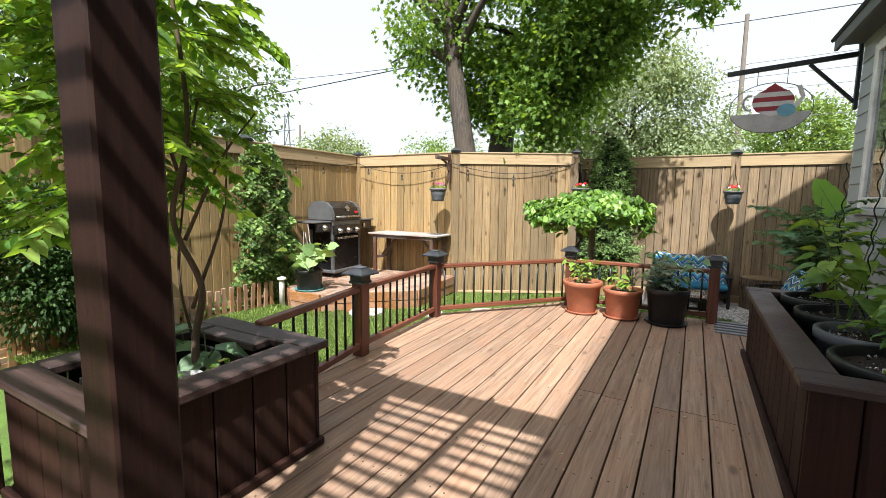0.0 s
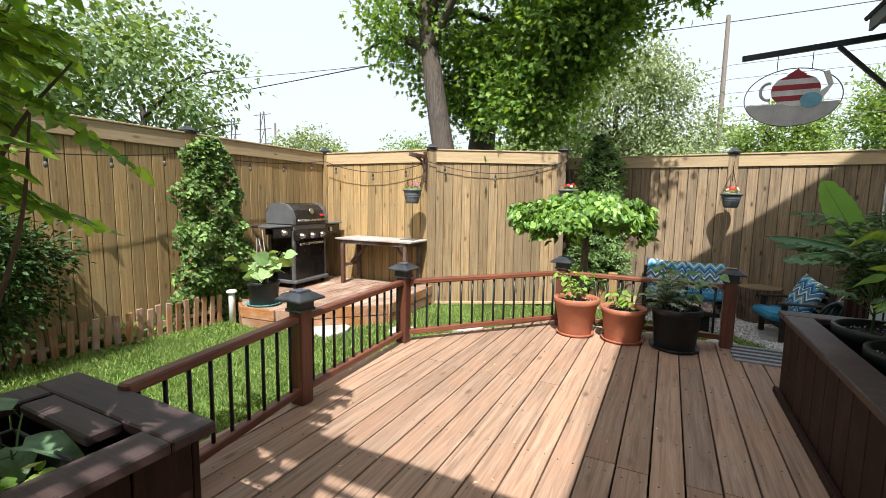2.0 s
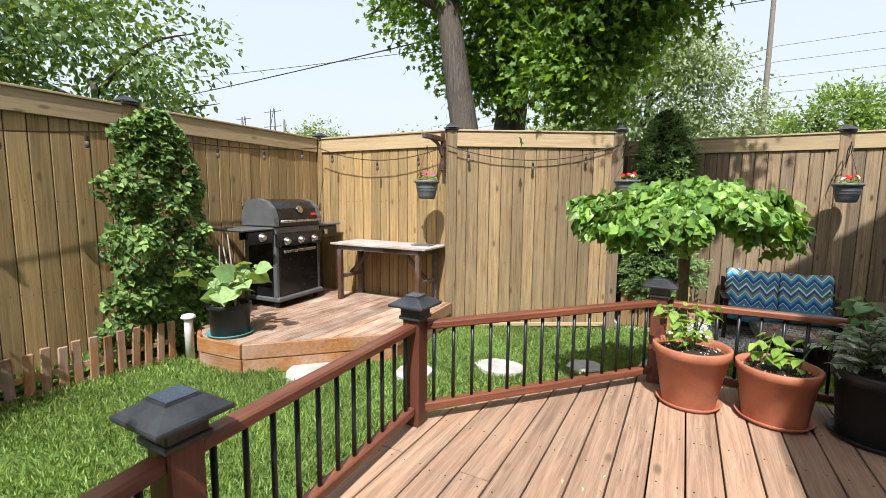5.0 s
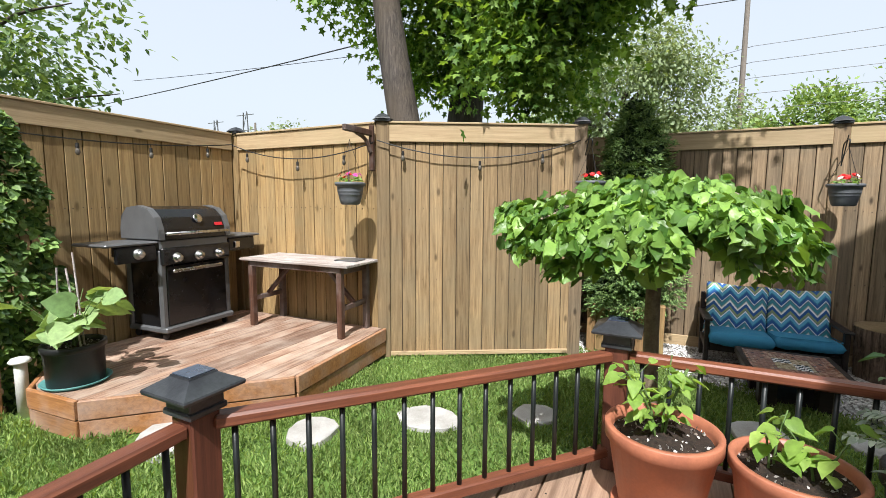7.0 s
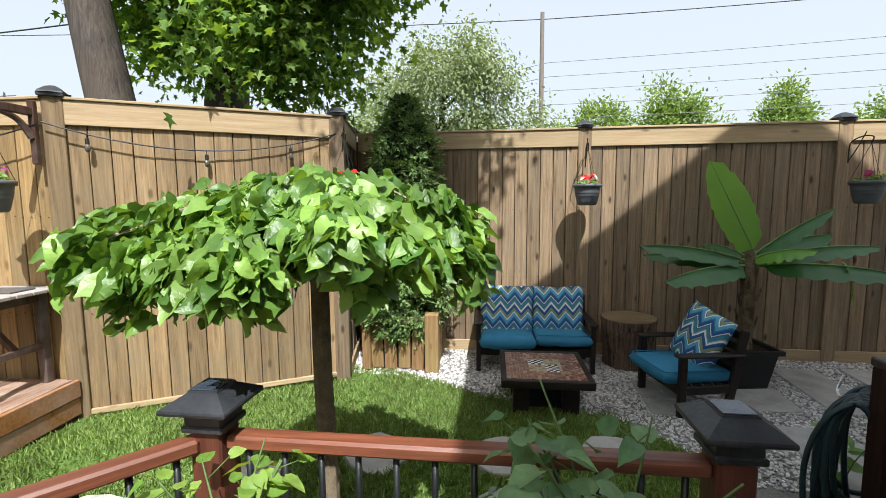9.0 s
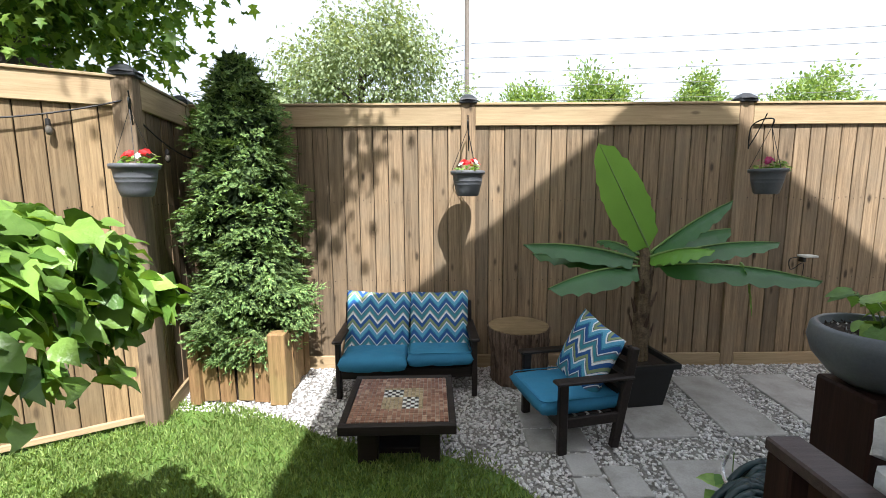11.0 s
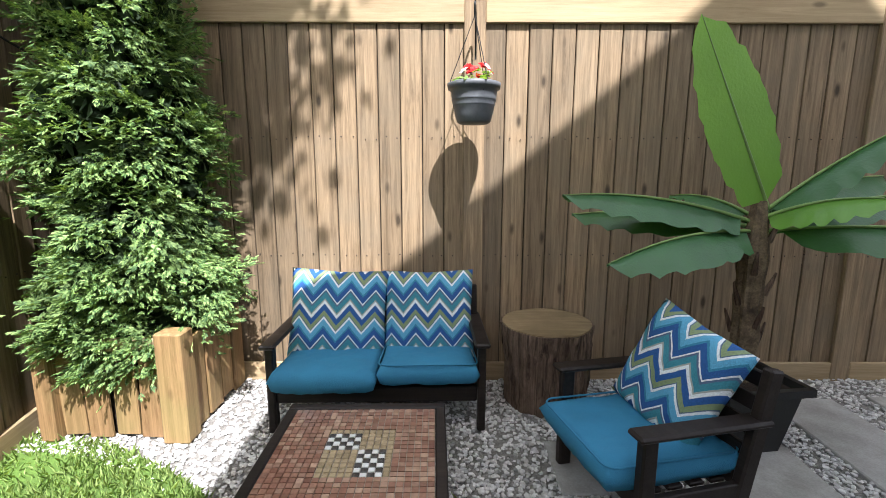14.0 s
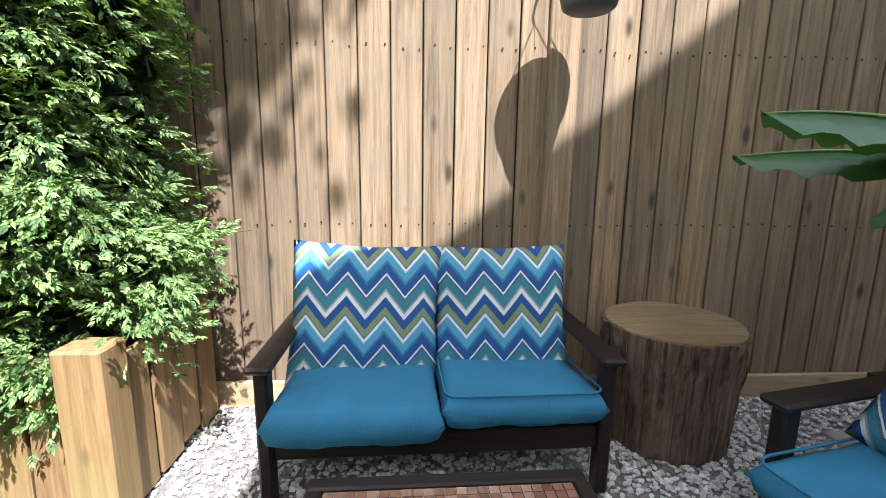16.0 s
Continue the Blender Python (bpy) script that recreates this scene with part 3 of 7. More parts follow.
paving = thing("pavement", "grey concrete patio slabs set in gravel", "paving", kind="structure")
for x0, x1, y0, y1 in ((2.57, 3.04, 8.26, 9.26), (3.26, 3.69, 8.27, 9.28), (3.94, 4.38, 8.29, 9.31), (4.62, 5.08, 8.3, 9.33), (2.56, 3.04, 6.98, 8.0), (3.26, 3.7, 7.0, 8.02), (3.95, 4.4, 7.0, 8.05)):
    slab("slab", [(x0 - 0.03, y0), (x1 - 0.03, y0 + 0.01), (x1 + 0.03, y1), (x0 + 0.03, y1)], GROUND + 0.012, paving)
for x0, x1, y0, y1 in ((1.78, 1.99, 8.42, 8.82), (2.0, 2.22, 8.42, 8.82), (1.77, 1.98, 8.12, 8.40), (1.99, 2.2, 8.12, 8.40), (1.98, 2.17, 7.86, 8.09), (2.19, 2.4, 7.66, 7.95), (1.97, 2.17, 7.58, 7.84)):
    slab("paver", [(x0, y0), (x1, y0), (x1, y1), (x0, y1)], GROUND + 0.010, paving)
for x, y, r in STEP_STONES:
    stone = thing("stepping_stone", "pale flat stepping stone sunk in the lawn", "stone", (x, y, float(lawn_height(x, y))), rng.uniform(0, 360), "stepping stones")
    slab("slab_stone", [(r * (1.0 + rng.uniform(-0.16, 0.12)) * math.cos(a), r * 0.8 * (1.0 + rng.uniform(-0.16, 0.12)) * math.sin(a)) for a in [k * math.pi / 5.5 for k in range(11)]], 0.03, stone, h=0.07)

bed = thing("garden_bed", "narrow bed of dark earth along the fence", "soil", kind="structure")
bm = bmesh.new()
prism(bm, [(-4.9, 1.5), (-4.6, 1.5), (-4.58, 4.98), (-4.9, 4.98)], -0.7, -0.385)
part("earth", bm, EARTH, bed)

# ---- fences ----
BOARD = 0.1445
board_meshes = {}


def board_mesh(w, t, h, material):
    key = (round(w, 3), round(t, 3), round(h, 3), material.name)
    if key not in board_meshes:
        board_meshes[key] = finish(boxes(((0, 0, h / 2), (w, t, h)), bevel=0.004), "board", material)
    return board_meshes[key]


def fence_post(parent, x, zb, post_wood, side=-0.02):
    b = boxes(((x, side + 0.051, (zb + 2.02) / 2), (0.135, 0.135, 2.02 - zb)), bevel=0.006)
    post = part("post", b, post_wood, parent)
    b = bmesh.new()
    side += 0.04
    box(b, (x, side, 2.03), (0.165, 0.165, 0.028), 0.004)
    lathe(b, [(0.112, 2.043), (0.108, 2.055), (0.055, 2.092), (0.02, 2.104)], 4, (x, side))
    bmesh.ops.rotate(b, cent=(x, side, 0), matrix=Matrix.Rotation(radians(45), 3, "Z"), verts=[v for v in b.verts if v.co.z > 2.0425])
    part("post_cap", b, CAP_BLACK, post, "black pyramid post cap")


NAIL = plain("rusty_nail", (0.035, 0.025, 0.02), 0.7)
# dark colour that stands for shade in the gaps between boards
FENCE_GAP_SHADE = plain("dark_gap_shade", (0.06, 0.045, 0.03), 0.9)


def fence(a, b_, zb, posts, label, material=FENCE, foot=0.13):
    """A run of board fence from a to b_; the yard lies to the right of the way from a to b_."""
    d = Vector((b_[0] - a[0], b_[1] - a[1], 0))
    length = d.length
    ob = thing("fence", label, "fence", (a[0], a[1], 0), math.degrees(math.atan2(d.y, d.x)), "garden fence", "structure")
    stops = sorted({0.0, length, *[p for p in posts]})
    for s0, s1 in zip(stops, stops[1:]):
        m = (s0 + s1) / 2
        w = s1 - s0
        part("top_rail", boxes(((m, -0.022, 1.905), (w - 0.136, 0.026, 0.185)), bevel=0.004), FENCE_RAIL, ob)
        part("cap_plank", boxes(((m, 0.0, 2.008), (w - 0.136, 0.10, 0.022)), bevel=0.004), FENCE_RAIL, ob)
        part("bottom_rail", boxes(((m, -0.022, zb + foot / 2 + 0.02), (w - 0.136, 0.026, foot)), bevel=0.004), FENCE_RAIL, ob)
        k = max(1, round((w - 0.1) / BOARD))
        step = (w - 0.1) / k
        for i in range(k):
            brd = link("board", board_mesh(step - 0.007, 0.018, 1.90 - zb, material), ob)
            brd.location = (s0 + 0.05 + step * (i + 0.5), rng.uniform(-0.003, 0.003), zb + 0.03)
    # added sheet: blocks the view through the gaps and paints them dark
    part("backing_sheet", boxes(((length / 2, 0.0145, (zb + 1.93) / 2 + 0.02), (length - 0.06, 0.008, 1.88 - zb)), bevel=0), FENCE_GAP_SHADE, ob)
    part("backing_rail", boxes(((length / 2, 0.036, 0.6), (length - 0.1, 0.03, 0.09)), bevel=0.004), FENCE_RAIL, ob)
    for p in posts:
        fence_post(ob, p, zb, material)
    # nail heads, two a board at each inner rail
    nails = bmesh.new()
    x = 0.09
    while x < length - 0.05 and length < 11:
        for zn in (1.12, 0.35):
            for o in (-0.035, 0.035):
                c = (x + o + rng.uniform(-0.008, 0.008), -0.0125, zn + rng.uniform(-0.012, 0.012))
                box(nails, c, (0.007, 0.004, 0.007), 0)
        x += BOARD
    tagged(part("nail_heads", nails, NAIL, ob), kind="stuff")
    return ob


C1, P1, P2, C2 = (-5.02, 7.45), (-2.83, 7.50), (-0.98, 8.57), (-1.20, 9.61)
# the first three runs carry their sunlight in a warmer board colour
fence((-4.62, -2.4), C1, -0.5, [2.1, 4.7, 7.25], "tall tan board fence with a vine climbing it", FENCE_SUNLIT)
fence(C1, P1, -0.5, [0.02], "tall tan board fence behind the barbecue deck", FENCE_SUNLIT)
fence(P1, P2, -0.5, [0.0], "tall sunlit tan board fence at an angle", FENCE_LESS_LIT, 0.045)
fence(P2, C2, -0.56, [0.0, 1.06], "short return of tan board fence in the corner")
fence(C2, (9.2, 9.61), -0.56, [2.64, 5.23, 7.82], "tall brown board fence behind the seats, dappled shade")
fence((9.2, 9.61), (9.2, -2.4), -0.56, [2.6, 5.2, 7.8], "plain board fence beyond the house")
fence((-0.5, -2.4), (-4.62, -2.4), -0.5, [2.0], "plain board fence behind")

# ---- deck ----
deck = thing("deck", "reddish brown weathered plank deck, partly in shade", "deck", kind="structure")


def deck_end(x):
    return 4.44 + (x + 1.43) * 1.29 if x < -0.43 else 5.73


def plank(x0, x1, y0a, y0b, y1a, y1b, parent, material, z=0.0, t=0.035, name="plank"):
    c = 0.003
    sec = [(x0, z - t), (x0, z - c), (x0 + c, z), (x1 - c, z), (x1, z - c), (x1, z - t)]
    f = lambda x, a, b: a + (b - a) * (x - x0) / (x1 - x0)
    bm = bmesh.new()
    r0 = [bm.verts.new((x, f(x, y0a, y0b), q)) for x, q in sec]
    r1 = [bm.verts.new((x, f(x, y1a, y1b), q)) for x, q in sec]
    for i in range(6):
        bm.faces.new((r0[i], r1[i], r1[(i + 1) % 6], r0[(i + 1) % 6]))
    bm.faces.new(r0), bm.faces.new(r1[::-1])
    bmesh.ops.recalc_face_normals(bm, faces=bm.faces[:])
    return part(name, bm, material, parent)


x, k = -1.43, 0
while x < 1.99:
    x1 = min(x + 0.1365, 1.998)
    cut = 3.3 + (0.0 if k % 2 else 0.02) if x > 0.2 else (1.2 if k % 3 else 4.1)
    if k % 4 == 2:
        cut = -0.6
    plank(x, x1, -2.2, -2.2, cut - 0.003, cut - 0.003, deck, DECK)
    plank(x, x1, cut + 0.003, cut + 0.003, deck_end(x), deck_end(x1), deck, DECK)
    x += 0.1445
    k += 1
# screw heads over the joists, and leaf bits that have blown in
V, F = [], []
x = -1.43
while x < 1.9:
    for j in range(19):
        y = -2.1 + j * 0.41 + rng.uniform(-0.01, 0.01)
        if y > deck_end(x) - 0.05:
            continue
        for o in (0.03, 0.107):
            cx, cy, q = x + o + rng.uniform(-0.006, 0.006), y + rng.uniform(-0.008, 0.008), 0.0042
            n0 = len(V)
            V += [(cx + q * math.cos(a), cy + q * math.sin(a), z) for z in (-0.001, 0.0012) for a in [k * math.pi / 3 for k in range(6)]]
            F += [tuple(range(n0 + 6, n0 + 12))] + [(n0 + k, n0 + (k + 1) % 6, n0 + 6 + (k + 1) % 6, n0 + 6 + k) for k in range(6)]
    x += 0.1445
mesh = bpy.data.meshes.new("screw_heads")
mesh.from_pydata(V, [], F)
mesh.materials.append(SCREW)
tagged(link("screw_heads", mesh, deck), kind="stuff")
k = 90
lx, ly = nr.uniform(-1.2, 1.2, k), nr.uniform(1.6, 5.2, k)
pts = np.stack([lx, ly, np.full(k, 0.004)], axis=1)[ly < 4.3 + np.clip(lx + 1.4, 0, 1) * 1.25]
k = len(pts)
S = nr.uniform(0.012, 0.032, k)
tagged(link("leaf_litter", leaf_mesh("leaf_litter", pts, np.stack([nr.normal(size=k), nr.normal(size=k), nr.uniform(0, 0.3, k)], axis=1), nr.normal(size=(k, 3)) * 0.2 + [0, 0, 1], S, S * 0.4, LITTER), deck), kind="stuff")
bm = bmesh.new()
beam(bm, (-1.435, -2.2, -0.14), (-1.435, 4.44, -0.14), 0.035, 0.2)
part("rim_joist", bm, RAIL, deck)
bm = bmesh.new()
beam(bm, (-1.44, 4.46, -0.14), (-0.43, 5.755, -0.14), 0.035, 0.2)
part("rim_joist", bm, RAIL, deck)
bm = bmesh.new()
beam(bm, (-0.43, 5.75, -0.14), (2.0, 5.75, -0.14), 0.035, 0.2)
part("rim_joist", bm, RAIL, deck)
# solid dark fill that stands for the shade beneath the deck planks
bm = bmesh.new()
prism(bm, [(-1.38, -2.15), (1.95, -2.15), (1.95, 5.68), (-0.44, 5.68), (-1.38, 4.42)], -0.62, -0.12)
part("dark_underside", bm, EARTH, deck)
steps = thing("deck_steps", "two dark stained wooden steps down to gravel", "steps", (1.56, 5.78, GROUND))
for i in range(2):
    part("tread", boxes(((0, 0.16 + 0.29 * i, 0.375 - 0.19 * i), (0.84, 0.29, 0.035))), GREY_WOOD, steps)
    part("riser", boxes(((0, 0.29 + 0.29 * i, 0.18 - 0.095 * i), (0.82, 0.02, 0.355 - 0.19 * i))), RAIL, steps)


def railing_post(x, y, rz=0):
    ob = thing("railing_post", "red-brown stained railing post with black solar cap", "post", (x, y, 0), rz, "railing posts")
    part("shaft", boxes(((0, 0, 0.295), (0.095, 0.095, 0.59)), bevel=0.006), RAIL_UP, ob)
    b = bmesh.new()
    box(b, (0, 0, 0.605), (0.112, 0.112, 0.05), 0.004)
    box(b, (0, 0, 0.575), (0.125, 0.125, 0.02), 0.004)
    cap = part("solar_cap", b, CAP_BLACK, ob, "black plastic solar post cap")
    b = bmesh.new()
    rings = [(0.098, 0.632), (0.1, 0.64), (0.098, 0.646), (0.046, 0.678), (0.044, 0.684)]
    prev = None
    for s, z in rings:
        ring = [b.verts.new((sx * s, sy * s, z)) for sx, sy in ((-1, -1), (1, -1), (1, 1), (-1, 1))]
        if prev:
            for i in range(4):
                b.faces.new((prev[i], prev[(i + 1) % 4], ring[(i + 1) % 4], ring[i]))
        else:
            b.faces.new(ring[::-1])
        prev = ring
    b.faces.new(prev)
    part("roof", b, CAP_BLACK, cap)
    part("panel", boxes(((0, 0, 0.686), (0.082, 0.082, 0.004)), bevel=0.001), SOLAR, cap, "dark solar panel")
    return ob


baluster_mesh = None


def railing(a, b_, label):
    global baluster_mesh
    d = Vector((b_[0] - a[0], b_[1] - a[1]))
    length = d.length
    ob = thing("deck_railing", label, "railing", (a[0], a[1], 0), math.degrees(math.atan2(d.y, d.x)), "deck railing")
    x0, x1 = 0.048, length - 0.048
    mid, w = (x0 + x1) / 2, x1 - x0
    part("top_rail", boxes(((mid, 0, 0.525), (w, 0.062, 0.042)), bevel=0.008), RAIL, ob)
    part("bottom_rail", boxes(((mid, 0, 0.085), (w, 0.05, 0.045)), bevel=0.006), RAIL, ob)
    if baluster_mesh is None:
        bb = bmesh.new()
        lathe(bb, [(0.0095, 0.10), (0.0095, 0.51)], 10)
        baluster_mesh = finish(bb, "baluster", BLACK_METAL, True)
    k = max(1, round(w / 0.112))
    for i in range(k):
        o = link("baluster", baluster_mesh, ob)
        o.location = (x0 + w * (i + 0.5) / k, 0, 0)
    return ob


R1, R2, R3, R4 = (-1.305, 3.09), (-1.39, 4.365), (-0.315, 5.60), (1.095, 5.61)
for p in (R1, R2, R3, R4):
    railing_post(*p, rz=0)
railing((-1.12, 1.99), R1, "red-brown deck railing with slim black balusters")
railing(R1, R2, "red-brown deck railing with slim black balusters")
railing(R2, R3, "red-brown deck railing with slim black balusters")
railing(R3, R4, "red-brown deck railing behind the pots")
guard = thing("stair_guard", "dark stained guard rail beside the steps", "railing", (2.16, 5.8, 0))
part("top_rail", boxes(((-0.02, 0.32, 0.52), (0.1, 0.78, 0.04)), bevel=0.006), DARK_SHEEN, guard)
part("newel", boxes(((-0.02, 0.66, -0.03), (0.09, 0.09, 1.06)), bevel=0.006), DARK, guard)
for i in range(4):
    part("slat", boxes(((-0.02, 0.1 + i * 0.15, 0.22), (0.03, 0.09, 0.56)), bevel=0.004), DARK, guard)

# ---- pergola over the near end of the deck ----
pergola = thing("pergola", "dark brown stained timber pergola over the deck", "pergola")
for x, y in ((-0.275, 1.02), (-1.56, 1.02)):
    part("post", boxes(((x, y, 1.25), (0.145, 0.145, 2.5)), bevel=0.008), DARK, pergola)
for y in (1.03, -1.9):
    part("beam", boxes(((0.1, y, 2.58), (4.2, 0.09, 0.19)), bevel=0.006), DARK, pergola)
for i in range(6):
    part("rafter", boxes(((-1.7 + i * 0.72, -0.6, 2.74), (0.04, 3.3, 0.12)), bevel=0.005), DARK, pergola)
for i in range(30):
    part("slat", boxes(((0.1, -1.95 + i * 0.1, 2.82), (4.1, 0.03, 0.03)), bevel=0.004), DARK, pergola)

# ---- house ----
house = thing("house", "two-storey house with grey siding and gable roof", "house", (0.1, 0, 0), kind="structure")
bm = bmesh.new()
box(bm, (2.09, 1.75, 2.2), (0.14, 8.4, 5.5), 0)
part("wall", bm, SIDING, house)
bm = bmesh.new()
box(bm, (4.5, 5.86, 2.2), (4.68, 0.14, 5.5), 0)
part("wall", bm, SIDING, house)
bm = bmesh.new()
box(bm, (6.9, 1.7, 2.2), (0.14, 8.1, 5.5), 0)
part("wall", bm, SIDING, house)
bm = bmesh.new()
box(bm, (4.5, -2.38, 2.2), (4.68, 0.14, 5.5), 0)
part("wall", bm, SIDING, house)
bm = bmesh.new()
for y in (-2.38, 5.93):
    lo = [bm.verts.new(p) for p in ((2.02, y - 0.14, 4.95), (6.97, y - 0.14, 4.95), (4.46, y - 0.14, 7.3))]
    hi = [bm.verts.new((v.co.x, y, v.co.z)) for v in lo]
    bm.faces.new(lo), bm.faces.new(hi[::-1])
    for i in range(3):
        bm.faces.new((lo[i], hi[i], hi[(i + 1) % 3], lo[(i + 1) % 3]))
part("gable", bm, SIDING, house)
bm = bmesh.new()
for s in (-1, 1):
    beam(bm, (4.36 + s * 3.12, 1.85, 4.848), (4.36, 1.85, 7.5), 8.5, 0.10, 0)
box(bm, (4.36, 1.85, 7.47), (0.3, 8.5, 0.12), 0)
part("roof", bm, SHINGLE, house)
for i in range(34):
    bm = bmesh.new()
    z = 0.02 + i * 0.152
    box(bm, (0, 0, 0), (0.016, 8.35, 0.156), 0.003, Matrix.Rotation(radians(5), 4, "Y"))
    bmesh.ops.translate(bm, vec=(2.006, 1.74, z + 0.07), verts=bm.verts[:])
    part("siding_board", bm, SIDING, house)
part("corner_trim", boxes(((2.03, 5.9, 2.2), (0.05, 0.1, 5.4)), bevel=0.004), WHITE, house, "white corner trim")
# low eave above the window
eave = part("low_roof", boxes(((1.96, 1.7, 2.66), (0.28, 8.5, 0.05)), bevel=0.004), SOFFIT, house, "grey soffit of a low roof")
bm = bmesh.new()
beam(bm, (1.78, 1.72, 2.70), (2.1, 1.72, 2.90), 8.6, 0.03, 0.003)
part("shingles", bm, SHINGLE, eave, "dark shingles")
part("fascia", boxes(((1.81, 1.7, 2.66), (0.03, 8.52, 0.13)), bevel=0.004), SOFFIT, eave)
win = thing("window_1", "white framed window beside the deck", "window", (2.1, 4.95, 1.2), kind="structure")
for c, s in (((0.0, -0.42, 0.62), (0.1, 0.09, 1.3)), ((0.0, 0.42, 0.62), (0.1, 0.09, 1.3)), ((0.0, 0, 1.24), (0.1, 0.75, 0.08)), ((0.0, 0, 0.02), (0.1, 0.75, 0.08)), ((0.0, 0, 0.62), (0.07, 0.05, 1.14))):
    part("window_frame", boxes((c, s), bevel=0.005), WHITE, win)
for y in (-0.2, 0.2):
    pane = part("pane", boxes(((-0.024, y, 0.62), (0.006, 0.35, 1.14)), bevel=0.001), GLASS, win)
    pane.visible_shadow = False
    # black sheet behind the pane paints the darkness of an unlit room
    part("dark_room", boxes(((-0.016, y, 0.62), (0.004, 0.35, 1.14)), bevel=0), ENAMEL, win)
part("window_sill", boxes(((-0.04, 0, -0.05), (0.13, 1.06, 0.05)), bevel=0.006), SIDING, win)
part("apron", boxes(((-0.02, 0, -0.26), (0.08, 1.0, 0.36)), bevel=0.006), SIDING, win, "grey box under the sill")

stone_wall = thing("stone_corner", "white rough stone veneer at the house corner", "stone wall", kind="structure")
for r in range(8):
    y = 5.93
    while y < 6.33:
        w = rng.uniform(0.14, 0.26)
        w = min(w, 6.37 - y)
        bm = bmesh.new()
        box(bm, (2.34 + rng.uniform(-0.02, 0.01), y + w / 2, GROUND + 0.08 + r * 0.155), (0.2, w - 0.012, 0.143), 0.02)
        for v in bm.verts:
            v.co += Vector([rng.uniform(-0.012, 0.012) for _ in range(3)])
        part("stone", bm, WHITE_STONE, stone_wall)
        y += w


# ---- sign on the house corner ----
sign_arm = thing("sign_bracket", "black wooden bracket arm with brace on the house", "bracket", (2.0, 6.02, 2.5))
bm = bmesh.new()
beam(bm, (0.1, 0, 0.066), (-0.92, 0, 0.0), 0.035, 0.045)
part("arm", bm, BLACK_METAL, sign_arm)
bm = bmesh.new()
beam(bm, (0.09, 0, -0.36), (-0.26, 0, 0.02), 0.03, 0.03)
part("brace", bm, BLACK_METAL, sign_arm)
part("mount", boxes(((0.1, 0, -0.12), (0.03, 0.05, 0.62)), bevel=0.004), BLACK_METAL, sign_arm)

sign = thing("hanging_sign", "oval hanging sign with striped red teapot and saucer", "sign", (1.46, 6.02, 2.14))


def flat(outline, y0, y1):
    b = bmesh.new()
    lo = [b.verts.new((x, y0, z)) for x, z in outline]
    hi = [b.verts.new((x, y1, z)) for x, z in outline]
    k = len(outline)
    for i in range(k):
        b.faces.new((lo[i], lo[(i + 1) % k], hi[(i + 1) % k], hi[i]))
    b.faces.new(lo[::-1]), b.faces.new(hi)
    bmesh.ops.recalc_face_normals(b, faces=b.faces[:])
    return b


def oval(cx, cz, rx, rz, a0=0.0, a1=2 * math.pi, n=28):
    return [(cx + rx * math.cos(a0 + (a1 - a0) * i / n), cz + rz * math.sin(a0 + (a1 - a0) * i / n)) for i in range(n + (0 if a1 - a0 > 6.28 else 1))]


bm = bmesh.new()
tube(bm, [(0.34 * math.cos(a), 0, 0.24 * math.sin(a)) for a in [k * math.pi / 24 for k in range(49)]], 0.004, 6)
part("ring", bm, BBQ_GREY, sign)
part("saucer", flat(oval(0, -0.03, 0.325, 0.205, math.pi * 1.03, math.pi * 1.97), -0.006, 0.006), SIGN_GREY, sign, "grey saucer shape")
for i in range(6):
    z0, z1 = -0.075 + i * 0.045, -0.075 + (i + 1) * 0.045
    row = []
    for z in (z0, z1):
        q = max(0.0, 1 - ((z - 0.06) / 0.137) ** 2)
        row.append(0.17 * math.sqrt(q))
    part("stripe", flat([(0.02 - row[0], z0), (0.02 + row[0], z0), (0.02 + row[1] + 0.001, z1), (0.02 - row[1] - 0.001, z1)], -0.009, 0.009), SIGN_RED if i % 2 else SIGN_WHITE, sign, "red or white stripe of the teapot")
part("cup", flat(oval(0.13, -0.03, 0.075, 0.06), -0.014, 0.014), SIGN_BLUE, sign, "pale blue cup shape")
bm = bmesh.new()
tube(bm, [(-0.15 + 0.055 * math.cos(a) - 0.02, 0, 0.06 + 0.07 * math.sin(a)) for a in [math.pi * 0.4 + k * math.pi * 1.2 / 12 for k in range(13)]], 0.012, 6)
part("handle", bm, SIGN_GREY, sign)
part("spout", flat([(0.17, 0.02), (0.24, 0.08), (0.2, 0.19), (0.235, 0.2), (0.27, 0.09), (0.21, -0.02)], -0.008, 0.008), SIGN_WHITE, sign)
part("lid", flat([(-0.05, 0.185), (0.09, 0.185), (0.05, 0.21), (0.025, 0.235), (-0.01, 0.21)], -0.007, 0.007), SIGN_RED, sign)
for x in (-0.12, 0.12):
    bm = bmesh.new()
    tube(bm, [(x, 0, 0.22), (x, 0, 0.36)], 0.003, 5)
    part("hanger", bm, WIRE, sign)


